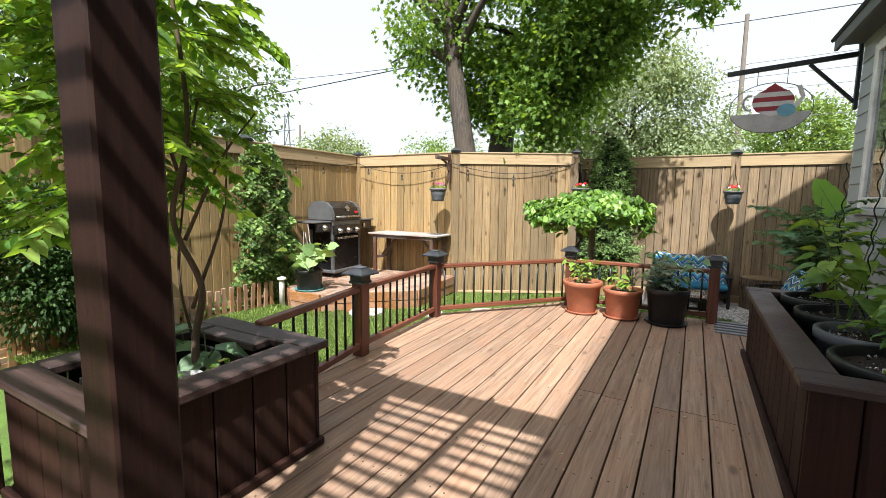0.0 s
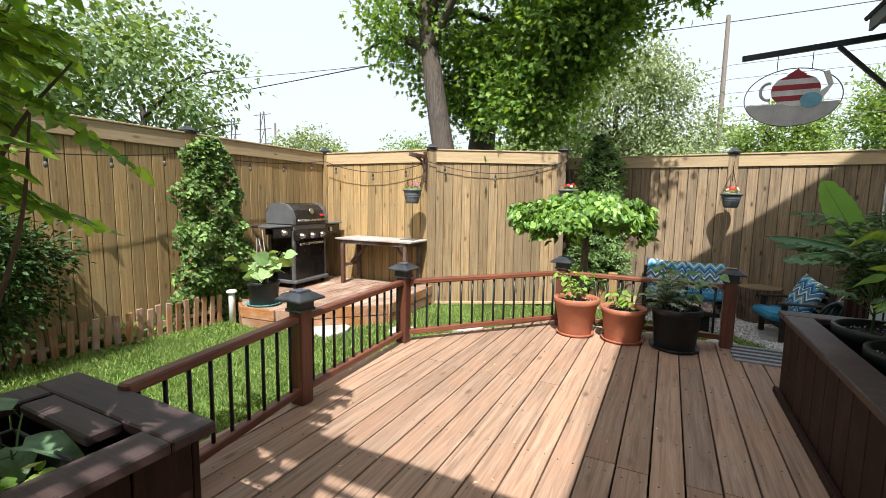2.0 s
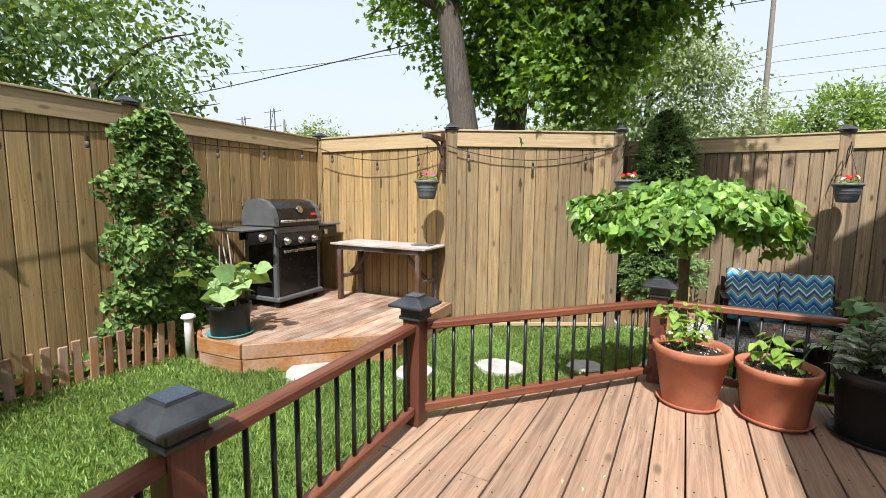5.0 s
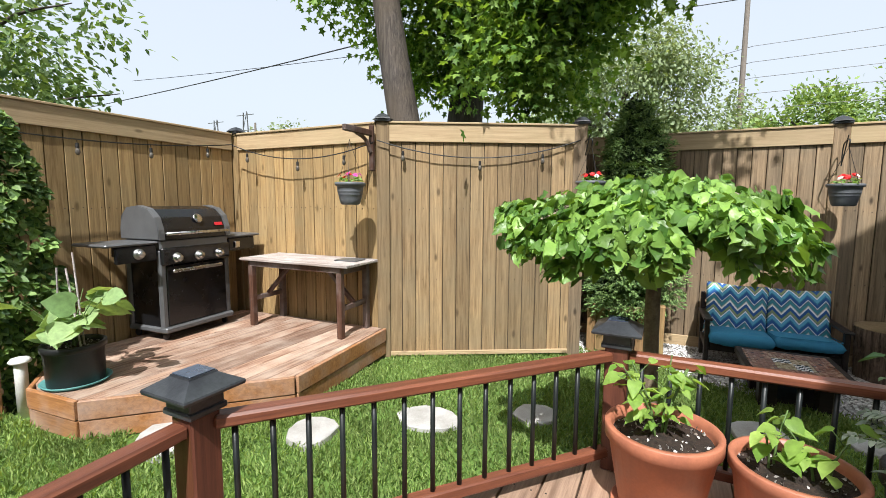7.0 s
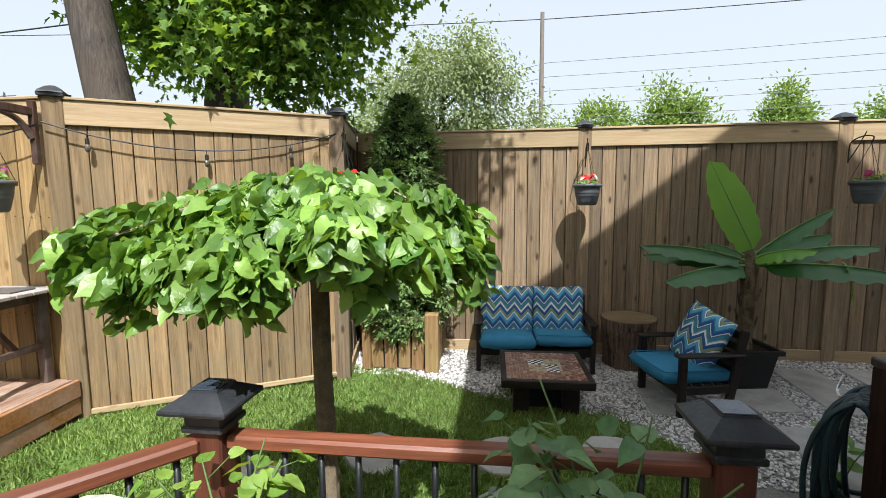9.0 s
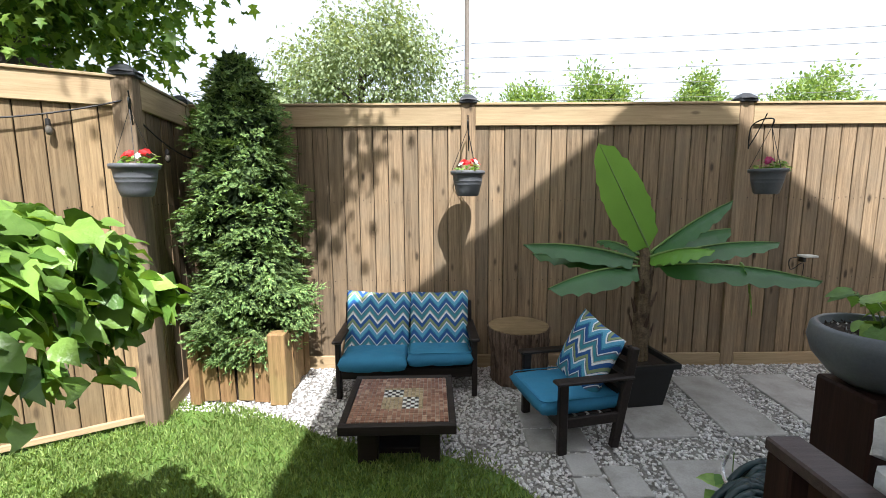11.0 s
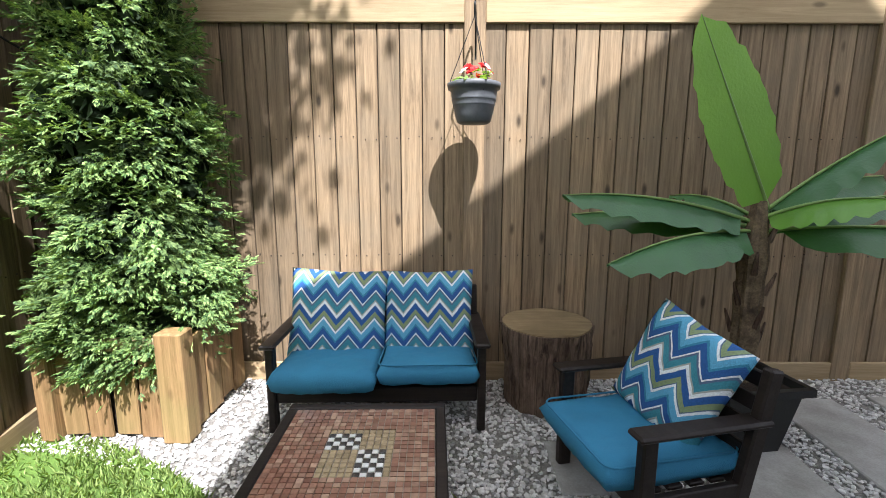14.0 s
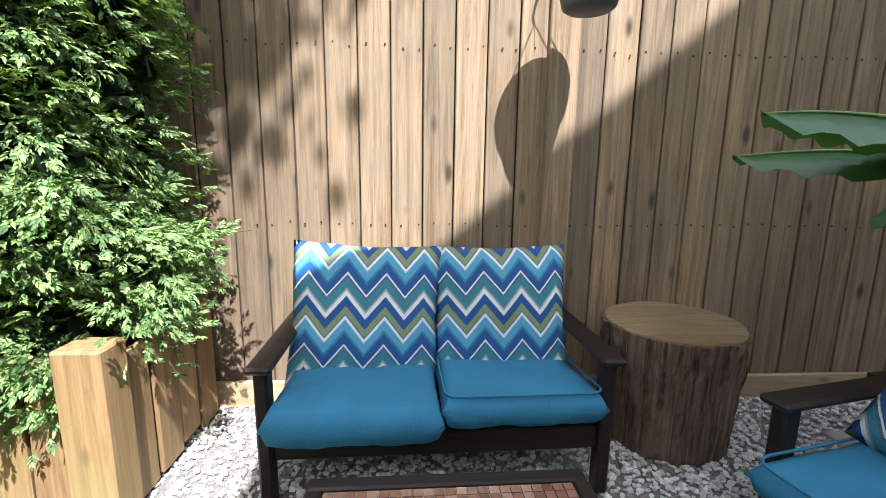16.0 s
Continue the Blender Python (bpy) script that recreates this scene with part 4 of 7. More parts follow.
# ---- planter boxes on the deck ----
def planter_box(name, label, at, lx, ly, h, rim=0.13, material=DARK):
    ob = thing(name, label, "planter", at)
    for y, s in ((0.0, 1), (ly, -1)):
        k = round(lx / 0.15)
        for i in range(k):
            w = lx / k
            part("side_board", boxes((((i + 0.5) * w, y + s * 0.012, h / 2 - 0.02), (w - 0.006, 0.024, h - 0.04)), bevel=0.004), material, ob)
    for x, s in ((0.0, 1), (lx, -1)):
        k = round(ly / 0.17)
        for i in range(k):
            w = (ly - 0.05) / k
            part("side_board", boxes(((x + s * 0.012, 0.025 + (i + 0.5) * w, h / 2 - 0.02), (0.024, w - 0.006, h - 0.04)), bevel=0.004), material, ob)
    o = 0.035
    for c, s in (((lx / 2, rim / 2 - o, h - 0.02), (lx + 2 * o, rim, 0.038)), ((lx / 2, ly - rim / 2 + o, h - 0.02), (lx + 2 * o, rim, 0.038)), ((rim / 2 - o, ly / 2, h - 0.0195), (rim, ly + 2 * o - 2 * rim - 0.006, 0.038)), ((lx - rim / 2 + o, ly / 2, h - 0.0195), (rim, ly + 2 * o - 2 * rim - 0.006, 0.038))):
        part("rim_board", boxes((c, s), bevel=0.006), DARK_SHEEN, ob)
    for c, s in (((lx / 2, -0.016, 0.022), (lx + 0.07, 0.03, 0.042)), ((-0.016, ly / 2, 0.022), (0.03, ly, 0.042)), ((lx + 0.016, ly / 2, 0.022), (0.03, ly, 0.042))):
        part("base_trim", boxes((c, s), bevel=0.006), material, ob)
    part("soil", boxes(((lx / 2, ly / 2, h * 0.32), (lx - 0.06, ly - 0.06, h * 0.62)), bevel=0.01), SOIL, ob)
    return ob


box_left = planter_box("planter_box", "dark brown stained wooden planter box with wide rim", (-1.43, 1.10, 0), 0.76, 0.92, 0.525, 0.14)
part("rim_board", boxes(((0.34, 0.76, 0.506), (0.42, 0.10, 0.036)), bevel=0.006), DARK_SHEEN, box_left)
box_right = planter_box("planter_box", "long dark brown stained planter box against the house", (1.305, 2.61, 0), 0.66, 2.08, 0.545, 0.15)


def soil_disc(parent, r, z):
    b = bmesh.new()
    lathe(b, [(r, z - 0.03), (r, z), (r * 0.6, z + 0.006), (0.01, z + 0.01)], 18, wobble=0.05)
    s = part("soil", b, SOIL, parent)
    k = 160
    a, q = nr.rand(k) * 6.28, np.sqrt(nr.rand(k)) * r * 0.95
    pts = np.stack([q * np.cos(a), q * np.sin(a), np.full(k, z + 0.006)], axis=1)
    m = leaf_mesh("crumbs", pts, nr.normal(size=(k, 3)) + [0, 0, 0.6], nr.normal(size=(k, 3)), nr.uniform(0.008, 0.022, k), nr.uniform(0.006, 0.014, k), PERLITE)
    tagged(link("crumbs", m, parent), kind="stuff")


def round_pot(name, label, at, r, h, material, taper=0.68, rim=0.02, saucer=None, group="", category="plant pot"):
    ob = thing(name, label, category, at, group=group)
    b = bmesh.new()
    lathe(b, [(r * taper, 0.0), (r * (taper + 0.02), 0.01), (r * 0.93, h * 0.84), (r * 0.95, h * 0.845), (r, h * 0.86), (r * 1.005, h * 0.99), (r * 0.99, h), (r * 0.90, h), (r * 0.88, h * 0.9), (r * 0.86, h * 0.84)], 32)
    part("body", b, material, ob, smooth=True)
    soil_disc(ob, r * 0.87, h * 0.87)
    if saucer is not None:
        b = bmesh.new()
        lathe(b, [(r * taper * 1.1, -0.001), (r * taper * 1.28, 0.028), (r * taper * 1.24, 0.03), (r * taper * 1.06, 0.008)], 28)
        part("saucer", b, saucer, ob, smooth=True)
    return ob


def stems(parent, lines, r, material=GREEN_STEM, end=None, name="stem"):
    for pts in lines:
        b = bmesh.new()
        tube(b, pts, r, 6, end if end is not None else r * 0.5)
        part(name, b, material, parent, smooth=True)


def leafy_plant(name, label, at, height, spread, leaves, leaf, material, stem_count=3, category="plant", group="", droop=0.25, flat_leaf=0.7, low=0.25, broad=0.72):
    """Upright stems with broad leaves along them."""
    ob = thing(name, label, category, at, group=group)
    lines, pts, ways = [], [], []
    for s in range(stem_count):
        a = rng.uniform(0, 6.28)
        top = (spread * 0.55 * math.cos(a), spread * 0.55 * math.sin(a), height * rng.uniform(0.75, 1.0))
        line = curve_pts([(0.02 * math.cos(a), 0.02 * math.sin(a), 0), (top[0] * 0.4, top[1] * 0.4, top[2] * 0.5), top], 6)
        lines.append(line)
        for _ in range(leaves // stem_count):
            p = line[int(rng.uniform(low, 1.0) * (len(line) - 1))]
            b = rng.uniform(0, 6.28)
            out = rng.uniform(0.25, 1.0) * spread * 0.5
            pts.append((p.x + out * 0.5 * math.cos(b), p.y + out * 0.5 * math.sin(b), p.z + rng.uniform(-0.02, 0.05)))
            ways.append((math.cos(b), math.sin(b), rng.uniform(-0.6, 0.35)))
            if rng.random() < 0.5:
                lines.append([p, Vector(pts[-1])])
    b = bmesh.new()
    for ln in lines:
        tube(b, ln, 0.005 if len(ln) > 2 else 0.002, 5, 0.0025 if len(ln) > 2 else 0.0015)
    part("stem", b, GREEN_STEM, ob, smooth=True)
    k = len(pts)
    nrm = nr.normal(size=(k, 3)) * (1 - flat_leaf) + np.array([0, 0, 1.0])
    size = nr.uniform(0.6, 1.15, k) * leaf
    part_mesh = leaf_mesh("leaves", np.array(pts), np.array(ways), nrm, size, size * broad * nr.uniform(0.85, 1.15, k), material, True, droop)
    link("leaves", part_mesh, ob)
    return ob


def feathery_plant(name, label, at, height, spread, sprays, material, leaf=0.03, category="plant", group=""):
    """Stems with divided leaves of many leaflets, such as a tomato's."""
    ob = thing(name, label, category, at, group=group)
    b = bmesh.new()
    P, W = [], []
    for s in range(sprays):
        a, h = rng.uniform(0, 6.28), height * rng.uniform(0.3, 1.0)
        q = spread * rng.uniform(0.35, 1.0)
        end = Vector((q * math.cos(a), q * math.sin(a), h + rng.uniform(-0.1, 0.06)))
        line = curve_pts([(0, 0, h * 0.5), end * 0.5 + Vector((0, 0, h * 0.42)), end], 5)
        tube(b, line, 0.004, 4, 0.0015)
        for i in range(3, len(line)):
            d = (line[i] - line[i - 1]).normalized()
            sd = d.cross(Vector((0, 0, 1))).normalized()
            for g in (-1, 1):
                for rep in range(2):
                    P.append(line[i] + sd * g * 0.012 * rep)
                    W.append(sd * g + d * rng.uniform(0.1, 0.7) + Vector((0, 0, rng.uniform(-0.4, 0.2))))
    tube(b, [(0, 0, 0), (0.01, 0.01, height * 0.6), (0, 0.02, height)], 0.007, 6, 0.003)
    part("stem", b, GREEN_STEM, ob, smooth=True)
    k = len(P)
    size = nr.uniform(0.7, 1.3, k) * leaf * 1.6
    link("leaves", leaf_mesh("leaves", np.array(P), np.array(W), nr.normal(size=(k, 3)) * 0.3 + [0, 0, 1], size, size * 0.5, material, True, 0.2), ob)
    return ob


# plants in the right planter
for y, r, m, lab in ((2.93, 0.25, BLACK, "large black plastic pot sunk in the planter"), (3.42, 0.21, GREY_POT, "grey-rimmed plastic pot sunk in the planter"), (3.88, 0.22, BLACK, "black plastic pot sunk in the planter"), (4.36, 0.22, BLACK, "black plastic pot sunk in the planter")):
    round_pot("plant_pot", lab, (1.67, y, 0.22), r, 0.35, m, 0.8, group="pots in the long planter")
leafy_plant("bean_plant", "leafy green bean plant in a black pot", (1.68, 2.95, 0.52), 0.46, 0.5, 66, 0.15, VEG, 4)
leafy_plant("bean_plant", "leafy green bean plant in a grey pot", (1.72, 3.45, 0.5), 0.48, 0.44, 54, 0.13, VEG, 3)
leafy_plant("bean_plant", "pale yellow-green bean plant climbing a stake", (1.68, 3.88, 0.5), 0.85, 0.44, 70, 0.13, PALE_LEAF, 4)
feathery_plant("tomato_plant", "grey-green tomato plant in a black pot", (1.62, 4.36, 0.5), 0.75, 0.4, 44, TOMATO, 0.035)
for x, y, h in ((1.72, 3.7, 1.15), (1.8, 3.2, 1.05), (1.64, 3.95, 1.0)):
    stake = thing("plant_stake", "dark spiral metal plant stake", "stake", (x, y, 0.45), group="plant stakes")
    bm = bmesh.new()
    tube(bm, [(0.008 * math.cos(k * 0.9), 0.008 * math.sin(k * 0.9), h * k / 60) for k in range(61)], 0.004, 5)
    part("rod", bm, BLACK_METAL, stake, smooth=True)
tag = thing("plant_label", "small white plant label with a picture bar", "label", (1.56, 2.76, 0.52), 20)
part("card", boxes(((0, 0, 0.04), (0.035, 0.002, 0.05)), bevel=0.0005), WHITE, tag)
part("bar", boxes(((0, -0.002, 0.045), (0.026, 0.002, 0.028)), bevel=0), PALE_LEAF, tag)
trellis = thing("iron_trellis", "black wrought iron scroll trellis by the wall", "trellis", (1.9, 5.2, 0.0))
bm = bmesh.new()
for y in (-0.12, 0.12):
    tube(bm, [(0, y, 0), (0, y, 1.15)], 0.005, 6)
for zc, r in ((1.05, 0.08), (0.85, 0.07)):
    for s in (-1, 1):
        tube(bm, [(0, s * 0.06 + r * (1 - k / 40) * math.cos(k * 0.3), zc + r * (1 - k / 40) * math.sin(k * 0.3)) for k in range(30)], 0.004, 5)
part("scrollwork", bm, BLACK_METAL, trellis)

# the small tree and flowers in the left planter
tree = thing("planter_tree", "small feathery-leaved tree growing in the planter box", "tree", (-1.08, 1.62, 0.32))
stems(tree, [curve_pts([(0.05, 0.0, 0), (0.02, 0.03, 0.25), (0.10, 0.02, 0.5), (0.02, -0.04, 0.8), (0.06, 0.02, 1.2), (0.0, 0.0, 1.9)], 8)], 0.019, TWIG, 0.008, "trunk")
stems(tree, [curve_pts([(0.0, 0.05, 0), (-0.12, 0.1, 0.2), (-0.03, 0.0, 0.55), (-0.15, 0.12, 0.95), (-0.25, 0.25, 1.5)], 8), curve_pts([(0.06, 0.0, 0.4), (0.15, 0.1, 0.8), (0.12, 0.16, 1.15)], 8),
             curve_pts([(0.03, 0.0, 0.7), (0.16, 0.1, 1.05), (0.26, 0.2, 1.25)], 8), curve_pts([(0.02, 0, 0.9), (-0.08, 0.15, 1.3), (-0.18, 0.25, 1.5)], 8), curve_pts([(0.0, 0, 1.0), (-0.3, 0.1, 1.3), (-0.6, 0.3, 1.6)], 8)], 0.009, TWIG, 0.003, "limb")
P, W, S = [], [], []
bm = bmesh.new()
for i in range(340):
    a, q = rng.uniform(0, 6.28), rng.uniform(0.1, 0.8) ** 0.8
    root = Vector((-0.02 + q * 0.62 * math.cos(a), -0.12 + q * 0.45 * math.sin(a), rng.uniform(0.75, 2.15)))
    if root.x > 0.25 or root.y > 0.10 or (root.z < 0.9 and root.x > 0.05):
        continue
    d = Vector((math.cos(a), math.sin(a), rng.uniform(-0.6, 0.2))).normalized()
    ln = rng.uniform(0.18, 0.3)
    line = [root + d * ln * f + Vector((0, 0, -0.05 * f * f)) for f in (0, 0.25, 0.5, 0.75, 1)]
    tube(bm, line, 0.0025, 4, 0.001)
    sd = d.cross(Vector((0, 0, 1))).normalized()
    for k in range(9):
        p = root + d * ln * (0.15 + 0.85 * k / 8) + Vector((0, 0, -0.05 * (k / 8) ** 2))
        for g in (-1, 1):
            P.append(p), W.append(sd * g + d * 0.5 + Vector((0, 0, rng.uniform(-0.5, 0.0)))), S.append(rng.uniform(0.05, 0.085))
tagged(part("twig", bm, TWIG, tree), kind="stuff")
S = np.array(S)
crown = link("crown", leaf_mesh("crown", np.array(P), np.array(W), nr.normal(size=(len(P), 3)) * 0.35 + [0, 0, 1], S, S * 0.48, LOCUST, True, 0.15), tree)
pole_ = thing("support_stake", "dark straight support stake tied to the tree", "stake", (-1.13, 1.58, 0.3))
bm = bmesh.new()
tube(bm, [(0, 0, 0), (0.01, 0, 1.9)], 0.011, 8)
part("rod", bm, DARK, pole_)


def flowers(name, label, at, r, count, petal, h=0.09, leaves=26, group="", leaf_m=VEG):
    ob = thing(name, label, "flowers", at, group=group)
    P, W, N, S = [], [], [], []
    for i in range(count):
        a, q = rng.uniform(0, 6.28), r * math.sqrt(rng.random())
        c = Vector((q * math.cos(a), q * math.sin(a), h * rng.uniform(0.6, 1.0)))
        face = Vector((math.cos(a) * 0.6, math.sin(a) * 0.6 - 0.3, 0.7)).normalized()
        u = face.orthogonal().normalized()
        v = face.cross(u)
        P, W, N, S = [], [], [], []
        for k in range(6):
            b = k * 1.047 + rng.uniform(-0.2, 0.2)
            P.append(c), W.append(u * math.cos(b) + v * math.sin(b) + face * 0.25), N.append(face), S.append(rng.uniform(0.024, 0.034))
        S = np.array(S)
        link("blossom", leaf_mesh("blossom", np.array(P), np.array(W), np.array(N), S, S * 0.95, petal, True, 0.1), ob)
    k = leaves
    a, q = nr.rand(k) * 6.28, r * np.sqrt(nr.rand(k))
    pts = np.stack([q * np.cos(a), q * np.sin(a), h * nr.uniform(0.0, 0.6, k)], axis=1)
    S = nr.uniform(0.03, 0.055, k)
    link("leaves", leaf_mesh("leaves", pts, np.stack([np.cos(a), np.sin(a), nr.uniform(-0.3, 0.6, k)], axis=1), nr.normal(size=(k, 3)) * 0.4 + [0, 0, 1], S, S * 0.7, leaf_m, True), ob)
    return ob


tray = thing("planting_tray", "black plastic planting tray inside the planter box", "plant pot", (-1.04, 1.5, 0.3))
for c, s in (((0, -0.22, 0.09), (0.36, 0.014, 0.18)), ((0, 0.27, 0.09), (0.36, 0.014, 0.18)), ((-0.19, 0.02, 0.09), (0.014, 0.5, 0.18)), ((0.19, 0.02, 0.09), (0.014, 0.5, 0.18)), ((0, 0.02, 0.06), (0.36, 0.48, 0.1))):
    part("tray_side" if s[2] > 0.15 else "soil", boxes((c, s), bevel=0.004), BLACK if s[2] > 0.15 else SOIL, tray)
flowers("red_flowers", "red flowers in the planter box", (-0.93, 1.40, 0.45), 0.08, 9, RED_PETAL)
leafy_plant("hosta", "broad variegated hosta leaves in the planter box", (-1.1, 1.72, 0.41), 0.12, 0.24, 9, 0.16, TOMATO, 3)
flowers("small_plant", "pale green seedling in the planter box", (-0.93, 1.68, 0.41), 0.05, 1, WHITE_PETAL, 0.07, 30, "", PALE_LEAF)
rock = thing("white_rock", "white rough ornamental rock in the planter", "rock", (-0.95, 1.55, 0.405))
bm = bmesh.new()
bmesh.ops.create_icosphere(bm, subdivisions=2, radius=0.055)
for v in bm.verts:
    v.co *= 1 + 0.45 * noise.noise(v.co * 22)
    v.co.z = v.co.z * 0.75 + 0.025
part("lump", bm, WHITE_STONE, rock)

# ---- pots on the deck ----
round_pot("plant_pot", "terracotta-coloured pot with pepper seedlings on the deck", (-0.125, 5.36, 0), 0.205, 0.35, TERRACOTTA, 0.66, saucer=TERRACOTTA, group="pots on the deck")
round_pot("plant_pot", "terracotta-coloured pot with two small pepper plants", (0.285, 5.37, 0), 0.195, 0.305, TERRACOTTA, 0.74, saucer=TERRACOTTA, group="pots on the deck")
round_pot("plant_pot", "black plastic pot of silver and broad-leaved plants", (0.70, 5.35, 0), 0.2, 0.36, BLACK, 0.76, saucer=BLACK, group="pots on the deck")
leafy_plant("pepper_plant", "bushy light green pepper plant", (-0.13, 5.36, 0.30), 0.30, 0.26, 70, 0.062, PALE_LEAF, 6)
leafy_plant("pepper_plant", "small pepper plant with pointed leaves", (0.22, 5.39, 0.265), 0.2, 0.17, 16, 0.08, PALE_LEAF, 2)
leafy_plant("pepper_plant", "small pepper plant with pointed leaves", (0.35, 5.34, 0.265), 0.2, 0.17, 16, 0.075, PALE_LEAF, 2)
feathery_plant("silver_plant", "silver-grey plant with lacy cut leaves", (0.61, 5.33, 0.31), 0.30, 0.22, 26, SILVER_LEAF, 0.022)
leafy_plant("potato_plant", "broad-leaved green plant beside the silver one", (0.76, 5.38, 0.31), 0.46, 0.40, 60, 0.088, POTATO, 6, droop=0.35)

doormat = thing("doormat", "grey and dark striped outdoor mat on the deck", "mat", (1.12, 5.25, 0.0))
for i in range(9):
    part("stripe", boxes(((0.38, 0.028 + i * 0.05, 0.006), (0.76, 0.05, 0.011)), bevel=0.002), MAT_DARK if i % 2 else MAT, doormat)


# ---- raised platform with barbecue and table ----
platform = thing("barbecue_platform", "low weathered red-brown plank platform in the corner", "deck", kind="structure")
PLAT = [(-4.86, 5.45), (-4.21, 5.0), (-3.68, 5.05), (-2.69, 6.04), (-2.82, 7.46), (-4.9, 7.33)]


def span(x, outline):
    ys = []
    for i in range(len(outline)):
        (x0, y0), (x1, y1) = outline[i], outline[(i + 1) % len(outline)]
        if x0 != x1 and min(x0, x1) <= x <= max(x0, x1):
            ys.append(y0 + (y1 - y0) * (x - x0) / (x1 - x0))
    return (min(ys), max(ys)) if len(ys) > 1 else None


x = -4.855
while x < -2.72:
    x1 = min(x + 0.137, -2.70)
    a, b_ = span(x, PLAT), span(x1, PLAT)
    if a and b_:
        plank(x, x1, a[0], b_[0], a[1], b_[1], platform, PLATFORM, -0.17)
    x += 0.1445
for i in range(1, 5):
    (x0, y0), (x1, y1) = PLAT[i - 1], PLAT[i]
    for zc in (-0.237, -0.382):
        bm = bmesh.new()
        out = Vector((y1 - y0, x0 - x1, 0)).normalized() * (0.02 if zc > -0.3 else 0.012)
        beam(bm, Vector((x0, y0, zc)) + out, Vector((x1, y1, zc)) + out, 0.035, 0.138, 0.005)
        part("fascia_board", bm, FASCIA, platform)
# dark fill in place of the shaded hollow under the platform
bm = bmesh.new()
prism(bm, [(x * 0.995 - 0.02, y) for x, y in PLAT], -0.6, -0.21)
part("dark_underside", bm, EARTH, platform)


def barbecue(at, rz):
    ob = thing("gas_barbecue", "black and grey gas barbecue with side shelves", "barbecue", at, rz)
    W, D, H = 0.70, 0.44, 0.80
    for x in (-W / 2 + 0.03, W / 2 - 0.03):
        part("leg_panel", boxes(((x, -D / 2 + 0.02, 0.43), (0.055, 0.05, 0.72)), bevel=0.012), BBQ_GREY, ob)
        part("leg_panel", boxes(((x, D / 2 - 0.02, 0.43), (0.055, 0.05, 0.72)), bevel=0.012), BBQ_GREY, ob)
        part("side_panel", boxes(((x, 0, 0.42), (0.02, D - 0.08, 0.66)), bevel=0.004), ENAMEL, ob)
    part("base_shelf", boxes(((0, -0.015, 0.095), (W, D + 0.05, 0.05)), bevel=0.012), BBQ_GREY, ob)
    door = part("door", boxes(((0, -D / 2 + 0.005, 0.385), (W - 0.11, 0.024, 0.52)), bevel=0.006), ENAMEL, ob)
    part("door_handle", boxes(((0, -D / 2 - 0.025, 0.60), (0.5, 0.022, 0.03)), bevel=0.009), STEEL, door, "brushed steel handle")
    part("back_panel", boxes(((0, D / 2 - 0.01, 0.42), (W - 0.1, 0.015, 0.66)), bevel=0.004), ENAMEL, ob)
    part("control_panel", boxes(((0, -D / 2 - 0.005, 0.73), (W - 0.02, 0.05, 0.15)), bevel=0.012), ENAMEL, ob)

    def knob(x, z, y0):
        b = bmesh.new()
        lathe(b, [(0.044, 0.0), (0.043, 0.01), (0.034, 0.014), (0.031, 0.02), (0.028, 0.042), (0.022, 0.05)], 24)
        bmesh.ops.rotate(b, cent=(0, 0, 0), matrix=Matrix.Rotation(radians(90), 3, "X"), verts=b.verts[:])
        bmesh.ops.translate(b, vec=(x, y0, z), verts=b.verts[:])
        part("knob", b, STEEL, ob, "steel control knob", True)
    for x in (-0.21, 0.0, 0.21):
        knob(x, 0.715, -D / 2 - 0.03)
    part("firebox", boxes(((0, 0, 0.83), (W - 0.02, D + 0.02, 0.09)), bevel=0.015), BBQ_GREY, ob)
    # lid: a rounded hood between two cast end pieces
    prof = [(-0.24, 0.875), (-0.235, 0.96), (-0.20, 1.06), (-0.12, 1.13), (0.0, 1.155), (0.14, 1.14), (0.215, 1.07), (0.235, 0.96), (0.235, 0.875)]

    def hood(x0, x1, grow, mat, name, lab=""):
        b = bmesh.new()
        r0 = [b.verts.new((x0, y * grow, 0.87 + (z - 0.87) * grow)) for y, z in prof]
        r1 = [b.verts.new((x1, y * grow, 0.87 + (z - 0.87) * grow)) for y, z in prof]
        for i in range(len(prof) - 1):
            b.faces.new((r0[i], r0[i + 1], r1[i + 1], r1[i]))
        b.faces.new((r0[-1], r0[0], r1[0], r1[-1]))
        b.faces.new(r0[::-1]), b.faces.new(r1)
        bmesh.ops.recalc_face_normals(b, faces=b.faces[:])
        bmesh.ops.bevel(b, geom=[e for e in b.edges if abs(e.verts[0].co.x - e.verts[1].co.x) < 0.001], offset=0.006, segments=2, affect="EDGES")
        return part(name, b, mat, ob, lab)
    lid = hood(-W / 2 + 0.05, W / 2 - 0.05, 1.0, ENAMEL, "lid", "black enamel lid")
    hood(-W / 2 - 0.01, -W / 2 + 0.05, 1.03, BBQ_GREY, "lid_end", "grey cast lid end")
    hood(W / 2 - 0.05, W / 2 + 0.01, 1.03, BBQ_GREY, "lid_end", "grey cast lid end")
    b = bmesh.new()
    tube(b, [(-0.31, -0.275, 0.925), (0.31, -0.275, 0.925)], 0.014, 10)
    for x in (-0.28, 0.28):
        tube(b, [(x, -0.23, 0.925), (x, -0.275, 0.925)], 0.009, 8)
    part("lid_handle", b, STEEL, ob, "steel lid handle", True)
    b = bmesh.new()
    lathe(b, [(0.043, 0), (0.043, 0.01), (0.036, 0.014)], 24)
    bmesh.ops.rotate(b, cent=(0, 0, 0), matrix=Matrix.Rotation(radians(66), 3, "X"), verts=b.verts[:])
